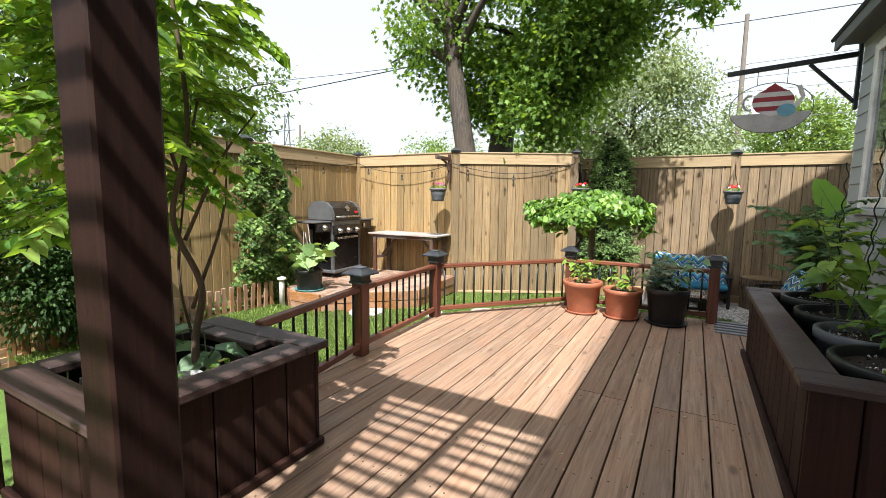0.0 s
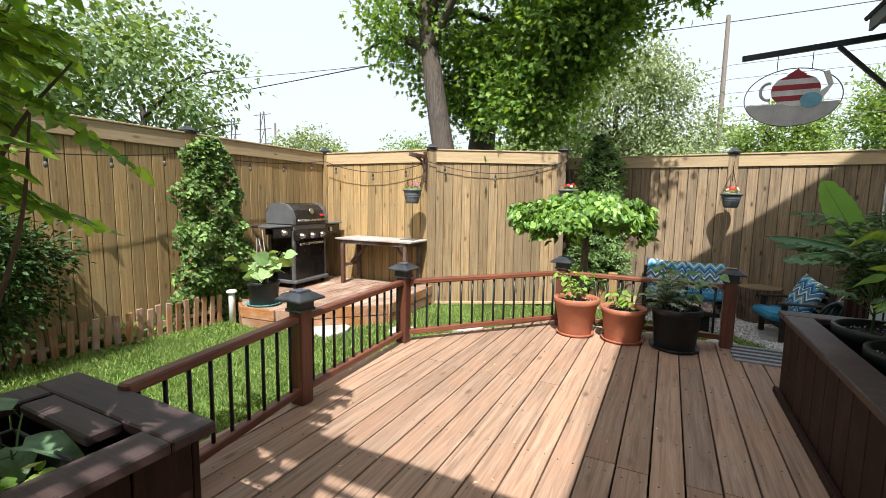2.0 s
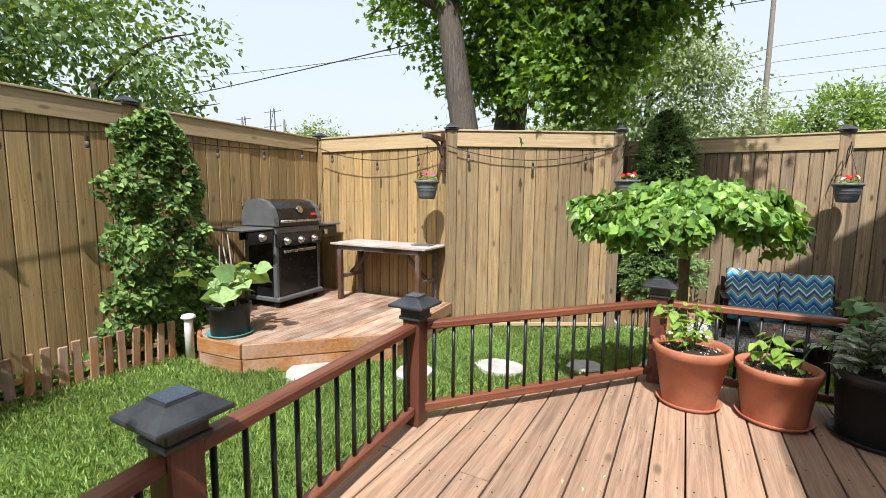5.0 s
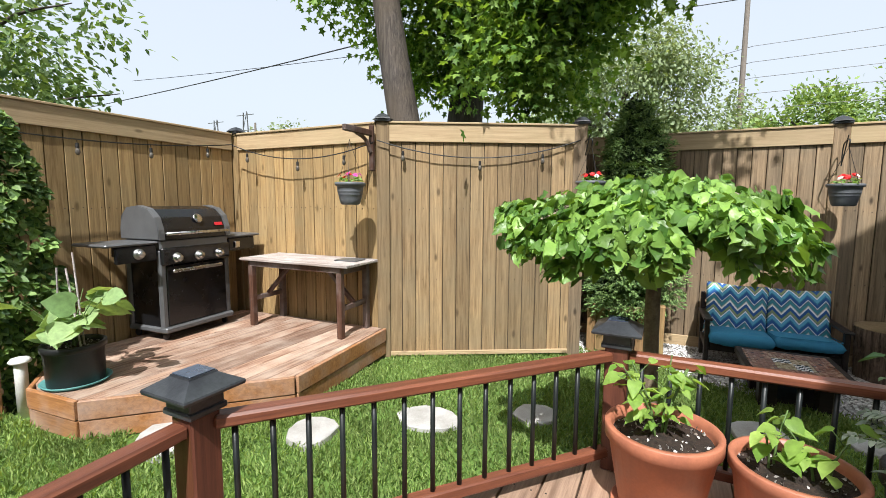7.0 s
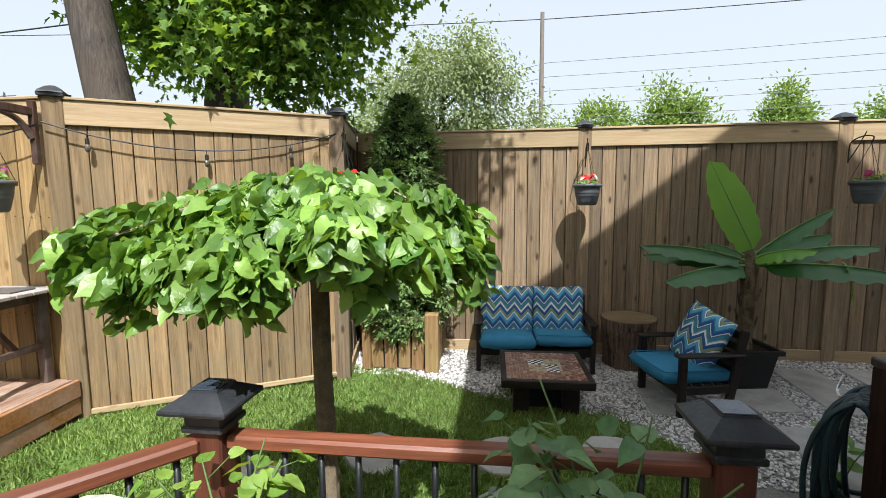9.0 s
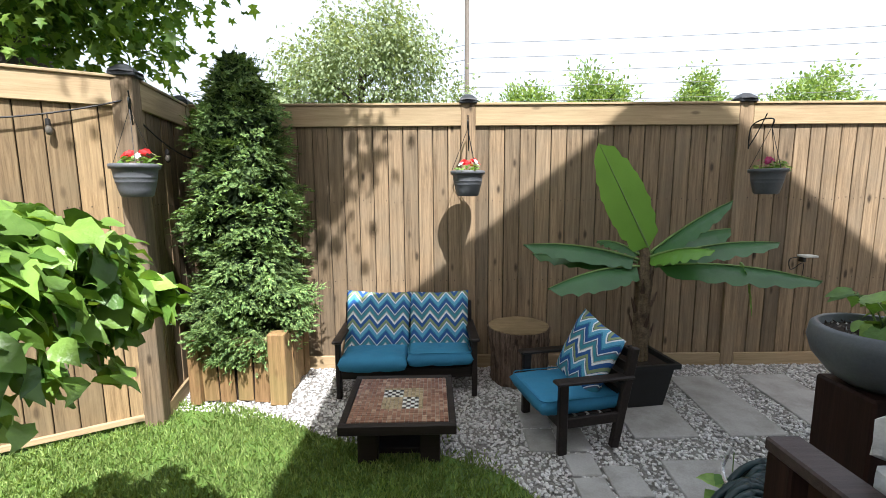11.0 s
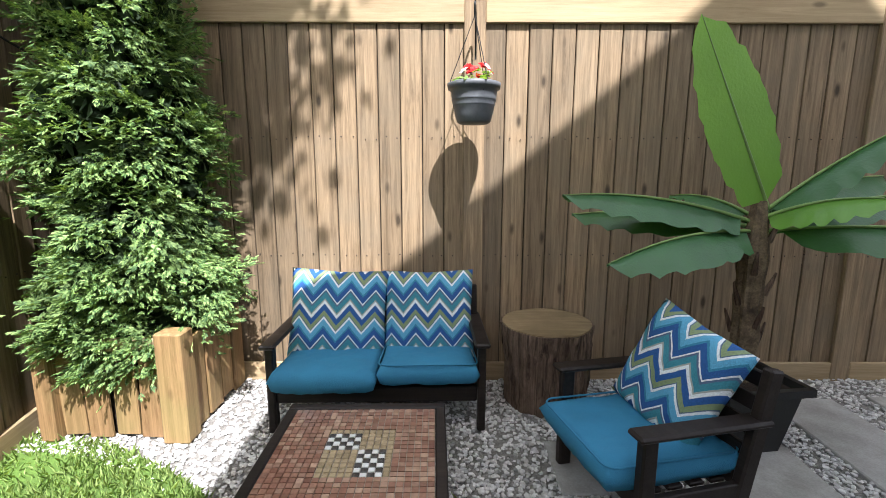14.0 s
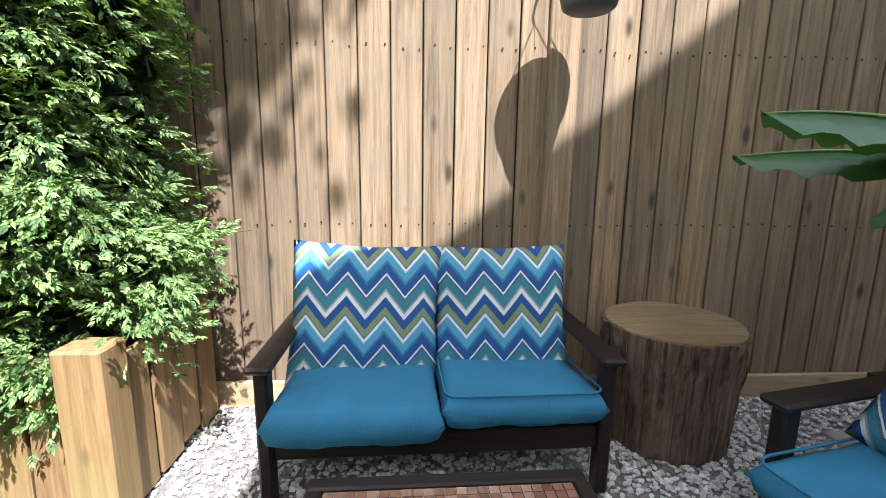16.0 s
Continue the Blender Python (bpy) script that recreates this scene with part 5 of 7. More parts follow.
    bmesh.ops.translate(b, vec=(0.03, -0.212, 1.045), verts=b.verts[:])
    part("thermometer", b, STEEL, ob, "round steel thermometer", True)
    b = boxes(((0, 0, 0), (0.085, 0.008, 0.032)), bevel=0.002)
    bmesh.ops.rotate(b, cent=(0, 0, 0), matrix=Matrix.Rotation(radians(-24), 3, "X"), verts=b.verts[:])
    bmesh.ops.translate(b, vec=(0.235, -0.232, 0.99), verts=b.verts[:])
    part("badge", b, RED_BADGE, ob, "small plain red badge")
    for s in (-1, 1):
        x = s * (W / 2 + 0.20)
        shelf = part("side_shelf", boxes(((x, -0.01, 0.855), (0.41, 0.42, 0.025)), bevel=0.01), BBQ_GREY, ob)
        part("shelf_front", boxes(((x - s * 0.03, -0.2, 0.775), (0.33, 0.03, 0.135)), bevel=0.012), ENAMEL, shelf)
        part("shelf_bracket", boxes(((s * (W / 2 + 0.1), 0.05, 0.79), (0.2, 0.03, 0.1)), bevel=0.006), ENAMEL, shelf)
    knob(-W / 2 - 0.16, 0.775, -0.215)
    part("towel_hook", boxes(((W / 2 + 0.1, -0.225, 0.77), (0.06, 0.02, 0.06)), bevel=0.006), STEEL, ob)
    for x in (-0.3, 0.3):
        for y in (-0.18, 0.18):
            b = bmesh.new()
            lathe(b, [(0.028, -0.012), (0.034, -0.008), (0.034, 0.008), (0.028, 0.012)], 16)
            bmesh.ops.rotate(b, cent=(0, 0, 0), matrix=Matrix.Rotation(radians(90), 3, "Y"), verts=b.verts[:])
            bmesh.ops.translate(b, vec=(x, y, 0.035), verts=b.verts[:])
            part("caster", b, BLACK, ob, smooth=True)
    return ob


bbq = barbecue((-4.70, 6.47, -0.17), 95)
bbq.scale = (1.16, 1.1, 1.13)

table = thing("work_table", "weathered grey-topped wooden work table against the fence", "table", (-3.57, 7.16, -0.17), 2)
for i in range(5):
    part("top_plank", boxes(((0, -0.235 + i * 0.1175, 0.735), (1.42, 0.112, 0.028)), bevel=0.005), GREY_WOOD, table)
for x in (-0.60, 0.58):
    for y in (-0.22, 0.22):
        part("leg", boxes(((x, y, 0.36), (0.06, 0.06, 0.72)), bevel=0.005), BROWN, table)
    part("end_rail", boxes(((x, 0, 0.68), (0.05, 0.44, 0.07)), bevel=0.004), BROWN, table)
    part("stretcher", boxes(((x, 0, 0.30), (0.04, 0.40, 0.05)), bevel=0.004), BROWN, table)
    bm = bmesh.new()
    s = 1 if x < 0 else -1
    beam(bm, (x, 0, 0.32), (x + s * 0.38, 0, 0.70), 0.04, 0.04)
    part("brace", bm, BROWN, table)
part("apron", boxes(((0, -0.24, 0.69), (1.2, 0.025, 0.06)), bevel=0.004), BROWN, table)
tray_ = thing("grill_tray", "flat grey metal tray on the table", "tray", (-3.08, 7.24, 0.58), 5)
part("plate", boxes(((0, 0, 0.006), (0.26, 0.2, 0.012)), bevel=0.005), BBQ_GREY, tray_)

squash_pot = round_pot("plant_pot", "large dark plastic pot with squash plant and canes", (-4.06, 5.21, -0.17), 0.20, 0.31, BLACK, 0.86, saucer=plain("teal_saucer", (0.10, 0.28, 0.27), 0.5))
leafy_plant("squash_plant", "squash plant with broad light green leaves", (-4.06, 5.20, 0.10), 0.48, 0.48, 36, 0.185, GOURD, 5, flat_leaf=0.35, broad=1.0)
for x, y, dx, h in ((-4.1, 5.14, 0.0, 0.62), (-4.02, 5.26, -0.12, 0.72), (-3.98, 5.22, -0.18, 0.6)):
    cane = thing("garden_cane", "thin pale garden cane in the pot", "stake", (x, y, 0.08), group="garden canes")
    bm = bmesh.new()
    tube(bm, [(0, 0, 0), (dx, 0.02, h)], 0.007, 6)
    part("rod", bm, GREY_WOOD, cane)

# ---- picket edging ----
picket_fence = thing("picket_edging", "low brown wooden picket edging along the bed", "fence")
mesh = finish(boxes(((0, 0, 0.215), (0.018, 0.07, 0.46)), bevel=0.008), "picket", PICKET)
y = 1.9
while y < 5.0:
    p = link("picket", mesh, picket_fence)
    p.location = (-4.565 + (y - 2.9) * 0.02 + rng.uniform(-0.006, 0.006), y, -0.475 + rng.uniform(-0.015, 0.015))
    p.rotation_euler = (rng.uniform(-0.05, 0.05), rng.uniform(-0.04, 0.04), 0)
    y += 0.107
for z in (-0.38, -0.24):
    bm = bmesh.new()
    beam(bm, (-4.60, 1.85, z), (-4.54, 4.95, z), 0.02, 0.045)
    part("rail", bm, PICKET, picket_fence)
for x, y in ((-4.45, 5.03), (-4.5, 2.55)):
    post = thing("white_post", "short white garden post with a flat cap", "post", (x, y, -0.48), group="white posts")
    bm = bmesh.new()
    lathe(bm, [(0.042, 0), (0.04, 0.44), (0.038, 0.455)], 14)
    part("shaft", bm, WHITE, post, smooth=True)
    bm = bmesh.new()
    lathe(bm, [(0.066, 0.452), (0.07, 0.465), (0.055, 0.485), (0.012, 0.497)], 18)
    part("cap", bm, WHITE, post, smooth=True)
P, d = ball_points(900, (-4.74, 3.6, -0.36), (0.1, 1.4, 0.14), 0.1)
weeds = thing("bed_plants", "low green plants in the fence bed", "plants", kind="stuff")
S = nr.uniform(0.03, 0.09, len(P))
link("leaves", leaf_mesh("leaves", P, d + [0, 0, 0.6], nr.normal(size=P.shape) * 0.5 + [0, 0, 1], S, S * 0.6, VEG, True), weeds)


# ---- seats ----
def puff(w, h, d, nu=22, nv=18, sag=0.0, seed=0.0, corner=0.06, full=0.55):
    """A stuffed cushion in the x-z plane, d thick."""
    b = bmesh.new()
    grids = []
    for s in (-1, 1):
        g = []
        for j in range(nv + 1):
            row = []
            for i in range(nu + 1):
                u, v = 2 * i / nu - 1, 2 * j / nv - 1
                t = max(0.0, (1 - abs(u) ** 3.2) * (1 - abs(v) ** 3.2)) ** full
                pinch = 1 - corner * (1 - abs(u * v)) * max(abs(u), abs(v)) ** 6
                wr = 0.06 * noise.noise((u * 2.2 + seed, v * 2.2, s * 1.7 + seed)) + 0.03 * noise.noise((u * 6 + seed, v * 6, s))
                p = (u * w / 2 * pinch, s * d / 2 * t * (1 + wr * 3), v * h / 2 * pinch - sag * (1 - v) * (1 - u * u) * 0.2)
                if s == 1 and (i in (0, nu) or j in (0, nv)):
                    row.append(grids[0][j][i])
                else:
                    row.append(b.verts.new(p))
            g.append(row)
        grids.append(g)
        for j in range(nv):
            for i in range(nu):
                q = (g[j][i], g[j][i + 1], g[j + 1][i + 1], g[j + 1][i])
                b.faces.new(q if s == -1 else q[::-1])
    return b


def pillow(label, m, w=0.53, h=0.5, seed=0.0):
    ob = new("throw_pillow", finish(puff(w, h, 0.17, seed=seed), "throw_pillow", CHEVRON, True))
    ob.matrix_world = m
    return tagged(ob, label, "pillow", "chevron pillows")


def seat_cushion(label, m, w, depth, seed=0.0, thick=0.13, piped=False):
    b = puff(w, depth, thick, 28, 28, seed=seed, corner=0.03, full=0.17)
    for v in b.verts:
        if v.co.y < 0:
            v.co.y *= 0.8
    bmesh.ops.rotate(b, cent=(0, 0, 0), matrix=Matrix.Rotation(radians(-90), 3, "X"), verts=b.verts[:])
    ob = new("seat_cushion", finish(b, "seat_cushion", TEAL, True))
    ob.matrix_world = m
    if piped:
        x, y, q = w * 0.478, depth * 0.478, 0.05
        ring = [(sx * (x - q) + q * math.cos(a), sy * (y - q) + q * math.sin(a), thick * 0.36)
                for sx, sy, a0 in ((1, 1, 0.0), (-1, 1, 0.5), (-1, -1, 1.0), (1, -1, 1.5)) for a in [(a0 + k / 12) * math.pi for k in range(7)]]
        b = bmesh.new()
        tube(b, ring + ring[:1], 0.0045, 6)
        part("piping", b, TEAL, ob, smooth=True)
    return tagged(ob, label, "cushion", "seat cushions")


def garden_seat(name, label, at, rz, w, depth=0.56):
    """A low slatted seat of dark wood; it faces local -y."""
    ob = thing(name, label, "seat", at, rz)
    hw = w / 2
    for s in (-1, 1):
        part("front_leg", boxes(((s * hw, -depth / 2 + 0.03, 0.25), (0.045, 0.065, 0.5)), bevel=0.008), ESPRESSO, ob)
        bm = bmesh.new()
        beam(bm, (s * hw, depth / 2 - 0.1, 0.0), (s * hw, depth / 2 + 0.03, 0.70), 0.045, 0.065, 0.008)
        part("back_leg", bm, ESPRESSO, ob)
        bm = bmesh.new()
        pts = [(s * hw, -depth / 2 - 0.03, 0.508), (s * hw, 0.0, 0.512), (s * hw, depth / 2 + 0.02, 0.50)]
        beam(bm, pts[0], pts[2], 0.085, 0.026, 0.009)
        part("arm_rest", bm, ESPRESSO, ob)
        part("side_rail", boxes(((s * hw, 0, 0.22), (0.03, depth - 0.1, 0.07)), bevel=0.005), ESPRESSO, ob)
    part("front_rail", boxes(((0, -depth / 2 + 0.03, 0.215), (w - 0.05, 0.03, 0.085)), bevel=0.006), ESPRESSO, ob)
    part("back_rail", boxes(((0, depth / 2 - 0.06, 0.25), (w - 0.05, 0.03, 0.07)), bevel=0.006), ESPRESSO, ob)
    for i in range(5):
        part("seat_slat", boxes(((0, -depth / 2 + 0.1 + i * 0.095, 0.245), (w - 0.06, 0.065, 0.018)), bevel=0.004), ESPRESSO, ob)
    for i in range(4):
        z = 0.36 + i * 0.095
        part("back_slat", boxes(((0, depth / 2 - 0.1 + 0.13 * z / 0.7, z), (w - 0.05, 0.02, 0.065)), bevel=0.004), ESPRESSO, ob)
    return ob


sofa_m = pose(0.875, 9.19, GROUND, 0, 0, 1.5)
garden_seat("loveseat", "dark wooden garden loveseat with teal cushions", (0.875, 9.19, GROUND), 1.5, 1.15)
seat_cushion("teal fabric seat cushion, slumped over the edge", sofa_m @ pose(-0.28, -0.06, 0.315, -4), 0.575, 0.62, 1.3, 0.17)
seat_cushion("teal fabric seat cushion on the loveseat", sofa_m @ pose(0.28, -0.04, 0.325, -6), 0.56, 0.58, 4.1, 0.15, True)
pillow("blue and white chevron pillow leaning on the loveseat", sofa_m @ pose(-0.275, 0.11, 0.55, -15, 3, 2), 0.60, 0.58, 0.4)
pillow("blue and white chevron pillow leaning on the loveseat", sofa_m @ pose(0.28, 0.14, 0.547, -15, -1, -2), 0.57, 0.56, 7.0)

chair_m = pose(2.13, 8.42, GROUND, 0, 0, -77)
garden_seat("garden_chair", "dark wooden garden armchair with teal cushion", (2.13, 8.42, GROUND), -77, 0.58, 0.52)
seat_cushion("teal fabric seat cushion on the armchair", chair_m @ pose(0, -0.07, 0.315, -1), 0.55, 0.62, 9.0, 0.14, True)
pillow("blue chevron pillow propped up in the armchair", chair_m @ pose(0.0, 0.12, 0.56, -20, 13, 4), 0.48, 0.52, 12.0)

mosaic = thing("mosaic_table", "low dark table with brown mosaic tile top", "table", (0.893, 8.245, GROUND), 1.0)
for c, s in (((0, -0.35, 0.305), (0.73, 0.045, 0.065)), ((0, 0.35, 0.305), (0.73, 0.045, 0.065)), ((-0.343, 0, 0.305), (0.045, 0.652, 0.065)), ((0.343, 0, 0.305), (0.045, 0.652, 0.065))):
    part("frame_board", boxes((c, s), bevel=0.006), ESPRESSO, mosaic)
part("grout_bed", boxes(((0, 0, 0.318), (0.64, 0.652, 0.02)), bevel=0.002), GROUT, mosaic)
for s in (-1, 1):
    for q in (-1, 1):
        part("leg", boxes(((s * 0.2, q * 0.2, 0.15), (0.13, 0.13, 0.30)), bevel=0.008), ESPRESSO, mosaic)
part("low_shelf", boxes(((0, 0, 0.06), (0.38, 0.38, 0.04)), bevel=0.005), ESPRESSO, mosaic)
TN, TS = 23, 0.0277
tile = finish(boxes(((0, 0, 0), (0.0245, 0.0245, 0.008)), bevel=0.0022), "tile", TILE_DARK)
tile_meshes = {}
for m in (TILE_WHITE, TILE_BLACK, TILE_BEIGE):
    tile_meshes[m.name] = finish(boxes(((0, 0, 0), (0.0245, 0.0245, 0.008)), bevel=0.0022), "tile", m)
rest = bmesh.new()
for i in range(TN):
    for j in range(TN):
        x, y = (i - (TN - 1) / 2) * TS, (j - (TN - 1) / 2) * TS
        if 7 <= i <= 16 and 6 <= j <= 16:
            checker = (i <= 11) != (j <= 11)
            if checker and (i, j) and not (i == 16 or j == 16):
                m = TILE_WHITE if (i + j) % 2 else TILE_BLACK
            else:
                m = TILE_BEIGE
            t = link("tile", tile_meshes[m.name], mosaic)
            t.location = (x, y, 0.331 + rng.uniform(-0.0006, 0.0006))
        else:
            box(rest, (x, y, 0.331 + rng.uniform(-0.0008, 0.0008)), (0.0245, 0.0245, 0.008), 0.0)
tagged(part("border_tiles", rest, TILE_DARK, mosaic), kind="stuff")

stump = thing("tree_stump", "upright log stump used as a side table", "stump", (1.895, 9.31, GROUND))
bm = bmesh.new()
lathe(bm, [(0.25 + 0.03 * i / 40, 0.505 * i / 40) for i in range(41)], 110, wobble=0.07, seed=3)
for v in bm.verts:
    k = 1 + 0.05 * noise.noise((v.co.x * 26, v.co.y * 26, v.co.z * 7)) + 0.03 * noise.noise((v.co.x * 70, v.co.y * 70, v.co.z * 22))
    v.co.x *= k
    v.co.y *= k
part("bark", bm, STUMP_BARK, stump, smooth=False)
bm = bmesh.new()
lathe(bm, [(0.272, 0.50), (0.272, 0.512), (0.2, 0.516), (0.01, 0.518)], 40, wobble=0.06, seed=3)
part("cut_face", bm, CUT, stump, "pale sawn top with growth rings")

# ---- banana plant ----
banana_pot = thing("square_pot", "black square plastic pot holding the banana plant", "plant pot", (2.80, 8.86, GROUND), 8)
bm = bmesh.new()
prev = None
for s, z in ((0.15, 0.0), (0.2, 0.34), (0.235, 0.345), (0.235, 0.385), (0.205, 0.385), (0.19, 0.34)):
    ring = [bm.verts.new((sx * s, sy * s, z)) for sx, sy in ((-1, -1), (1, -1), (1, 1), (-1, 1))]
    if prev:
        for i in range(4):
            bm.faces.new((prev[i], prev[(i + 1) % 4], ring[(i + 1) % 4], ring[i]))
    else:
        bm.faces.new(ring[::-1])
    prev = ring
bm.faces.new(prev)
part("body", bm, BLACK, banana_pot)
part("soil", boxes(((0, 0, 0.345), (0.37, 0.37, 0.02)), bevel=0.004), SOIL, banana_pot)
banana = thing("banana_plant", "potted banana plant with long arching green leaves", "plant", (2.82, 8.86, GROUND + 0.29))
bm = bmesh.new()
lathe(bm, [(0.068, 0.0), (0.062, 0.1), (0.056, 0.2), (0.06, 0.3), (0.055, 0.4), (0.062, 0.5), (0.058, 0.6), (0.066, 0.7), (0.06, 0.8), (0.045, 0.9), (0.03, 1.0)], 28, wobble=0.3)
part("trunk", bm, plain("banana_trunk", (0.20, 0.145, 0.085), 0.85, vary=0.35, scale=16, bump=0.4, dirt=(0.055, 0.035, 0.02)), banana, "brown fibrous trunk")
for k in range(11):
    # dry sheath ends peeling from the trunk
    a, z0 = k * 2.4, 0.25 + k * 0.055
    q = Vector((math.cos(a), math.sin(a), 0))
    bm = bmesh.new()
    tube(bm, curve_pts([q * 0.06 + Vector((0, 0, z0)), q * 0.085 + Vector((0, 0, z0 + 0.07)), q * 0.10 + Vector((0, 0, z0 + 0.12))], 4), 0.017, 5, 0.005)
    part("dry_sheath", bm, STUMP_BARK, banana)


PALE_RIB = plain("pale_green_midrib", (0.22, 0.34, 0.10), 0.5)


def banana_leaf(start, way, length, width, rise, fall, mat, fold=0.25, twist=0.0):
    way = Vector((*way, 0)).normalized()
    sd = way.cross(Vector((0, 0, 1)))
    if rise > length:
        sd = (way * length + Vector((0, 0, rise))).normalized().cross(Vector((0.25, -1, 0))).normalized()
    b = bmesh.new()
    rows, ribs = [], []
    n = 22
    for i in range(n + 1):
        f = i / n
        c = Vector(start) + way * length * (f - 0.12 * f * f * abs(fall)) + Vector((0, 0, rise * f - fall * f * f))
        w = width * 0.5 * (math.sin(math.pi * min(1, f * 0.97 + 0.03)) ** 0.55) * (0.12 if f < 0.1 else 1) * (1 + 0.05 * math.sin(i * 2.3))
        row = []
        for s in (-1, -0.55, 0, 0.55, 1):
            a = twist * s
            row.append(b.verts.new(c + sd * s * w * math.cos(a) + Vector((0, 0, abs(s) * w * fold + s * w * math.sin(twist) + 0.012 * math.sin(i * 1.9 + s * 2) * abs(s)))))
        rows.append(row)
        ribs.append(c + Vector((0, 0, 0.004)))
    for r0, r1 in zip(rows, rows[1:]):
        for k in range(4):
            b.faces.new((r0[k], r0[k + 1], r1[k + 1], r1[k]))
    ob = part("leaf", b, mat, banana, smooth=True)
    b = bmesh.new()
    tube(b, ribs, 0.011, 6, 0.002)
    part("midrib", b, PALE_RIB, ob, smooth=True)
    return ob


for st, way, ln, w, rise, fall, mat, fold, tw in (
        ((0.06, 0, 0.92), (-0.9, -0.3), 0.56, 0.38, 0.88, 0.0, BANANA_YOUNG, 0.05, 0.0),
        ((0, 0, 0.88), (-1, 0.05), 1.0, 0.27, 0.36, 0.22, BANANA, -0.75, 0.1),
        ((0, 0, 0.86), (-1, 0.4), 0.92, 0.25, 0.20, 0.16, BANANA, -0.7, 0.1),
        ((0, 0, 0.84), (-1, -0.3), 0.9, 0.28, 0.10, 0.22, BANANA, -0.7, 0.2),
        ((0, 0, 0.92), (1, -0.2), 0.62, 0.24, 0.60, 0.15, BANANA, -0.8, -0.1),
        ((0, 0, 0.92), (1, 0.3), 0.9, 0.28, 0.40, 0.20, BANANA, -0.7, -0.1),
        ((0, 0, 0.88), (1, 0.05), 1.16, 0.25, 0.38, 0.24, BANANA, -0.7, -0.1),
        ((0, 0, 0.84), (1, -0.4), 1.2, 0.28, 0.22, 0.26, BANANA, -0.65, -0.2),
        ((0.62, -0.22, 0.90), (0.6, -0.3), 0.11, 0.2, 0.0, 0.40, BANANA_YOUNG, 0.0, -0.2),
        ((0, 0, 0.90), (0.7, -0.7), 0.5, 0.24, 0.30, 0.18, BANANA_YOUNG, -0.7, -0.1),
        ((0, 0, 0.9), (-0.5, 0.9), 0.5, 0.22, 0.3, 0.2, BANANA, -0.3, 0.0)):
    banana_leaf(st, way, ln, w, rise, fall, mat, fold, tw)

# ---- arborvitae in its box ----
cedar_box = thing("cedar_planter", "tan fence-board planter box around the evergreen", "planter", (-0.80, 8.88, GROUND))
for i in range(4):
    bm = boxes(((0.0, 0.0, 0.0), (0.125, 0.022, 0.50 + 0.02 * (i % 2))), bevel=0.005)
    bmesh.ops.rotate(bm, cent=(0, 0, 0), matrix=Matrix.Rotation(0.03 * (i - 1.5), 3, "Y"), verts=bm.verts[:])
    bmesh.ops.translate(bm, vec=(0.04 + i * 0.148, -0.012 * (i % 2), 0.262), verts=bm.verts[:])
    part("board", bm, BOX_WOOD, cedar_box)
    part("board", boxes(((0.66 + 0.008 * (i % 2), 0.115 + i * 0.155, 0.275 + 0.012 * (i % 3)), (0.022, 0.142, 0.54)), bevel=0.005), BOX_WOOD, cedar_box)
part("corner_post", boxes(((0.632, -0.02, 0.305), (0.14, 0.125, 0.61)), bevel=0.008), BOX_WOOD, cedar_box)
part("corner_post", boxes(((-0.06, -0.02, 0.285), (0.09, 0.09, 0.57)), bevel=0.008), BOX_WOOD, cedar_box)
part("rim_board", boxes(((0.27, -0.022, 0.535), (0.60, 0.05, 0.065)), bevel=0.006), FENCE_RAIL, cedar_box)
part("dark_lining", boxes(((0.31, 0.03, 0.25), (0.60, 0.02, 0.48)), bevel=0.003), SOIL, cedar_box)
part("soil", boxes(((0.32, 0.32, 0.24), (0.62, 0.58, 0.48)), bevel=0.004), SOIL, cedar_box)
cedar = thing("cedar_tree", "lumpy column of bright green cedar in a wooden planter", "tree", (-0.50, 9.17, GROUND + 0.45))
bm = bmesh.new()
tube(bm, [(0, 0, 0), (0.02, 0, 1.2), (0, 0.02, 2.1)], 0.04, 8, 0.01)
part("trunk", bm, TWIG, cedar)
CEDAR_Z, CEDAR_R = [0, 0.06, 0.2, 0.45, 0.62, 0.76, 0.88, 0.96, 1.0], [0.33, 0.40, 0.42, 0.41, 0.36, 0.31, 0.24, 0.15, 0.04]


def cedar_shape(ang, z, inner, outer):
    rad = np.interp(z, CEDAR_Z, CEDAR_R) * nr.uniform(inner, outer, len(z))
    rad *= 1 + 0.36 * np.array([noise.noise((math.cos(a) * 1.6, math.sin(a) * 1.6, q * 5.0)) for a, q in zip(ang, z)])
    return np.stack([np.clip(rad * np.cos(ang), -0.42, 2), np.clip(rad * np.sin(ang), -2, 0.36), z * 2.42 - 0.05 + 0.0 * ang], axis=1)


k = 520
ang, z = nr.rand(k) * 6.28, nr.rand(k) ** 1.1
c = cedar_shape(ang, z, 0.72, 1.0)
# low boughs that hang over the box
low = np.stack([nr.uniform(-0.34, 0.30, 20), nr.uniform(-0.40, -0.24, 20), nr.uniform(0.12, 0.36, 20)], axis=1)
low[:, 2] += np.where(low[:, 0] > 0.0, 0.12, 0.0)
low[:, 2] -= np.where(np.abs(low[:, 0] + 0.12) < 0.09, 0.14, 0.0)
side_low = np.stack([nr.uniform(0.38, 0.54, 12), nr.uniform(-0.25, 0.2, 12), nr.uniform(0.16, 0.5, 12)], axis=1)
c = np.concatenate([c, low, side_low])
k = len(c)
out = c * [1, 1, 0]
out = unit(out) + [0, 0, 0.25]
per = 46
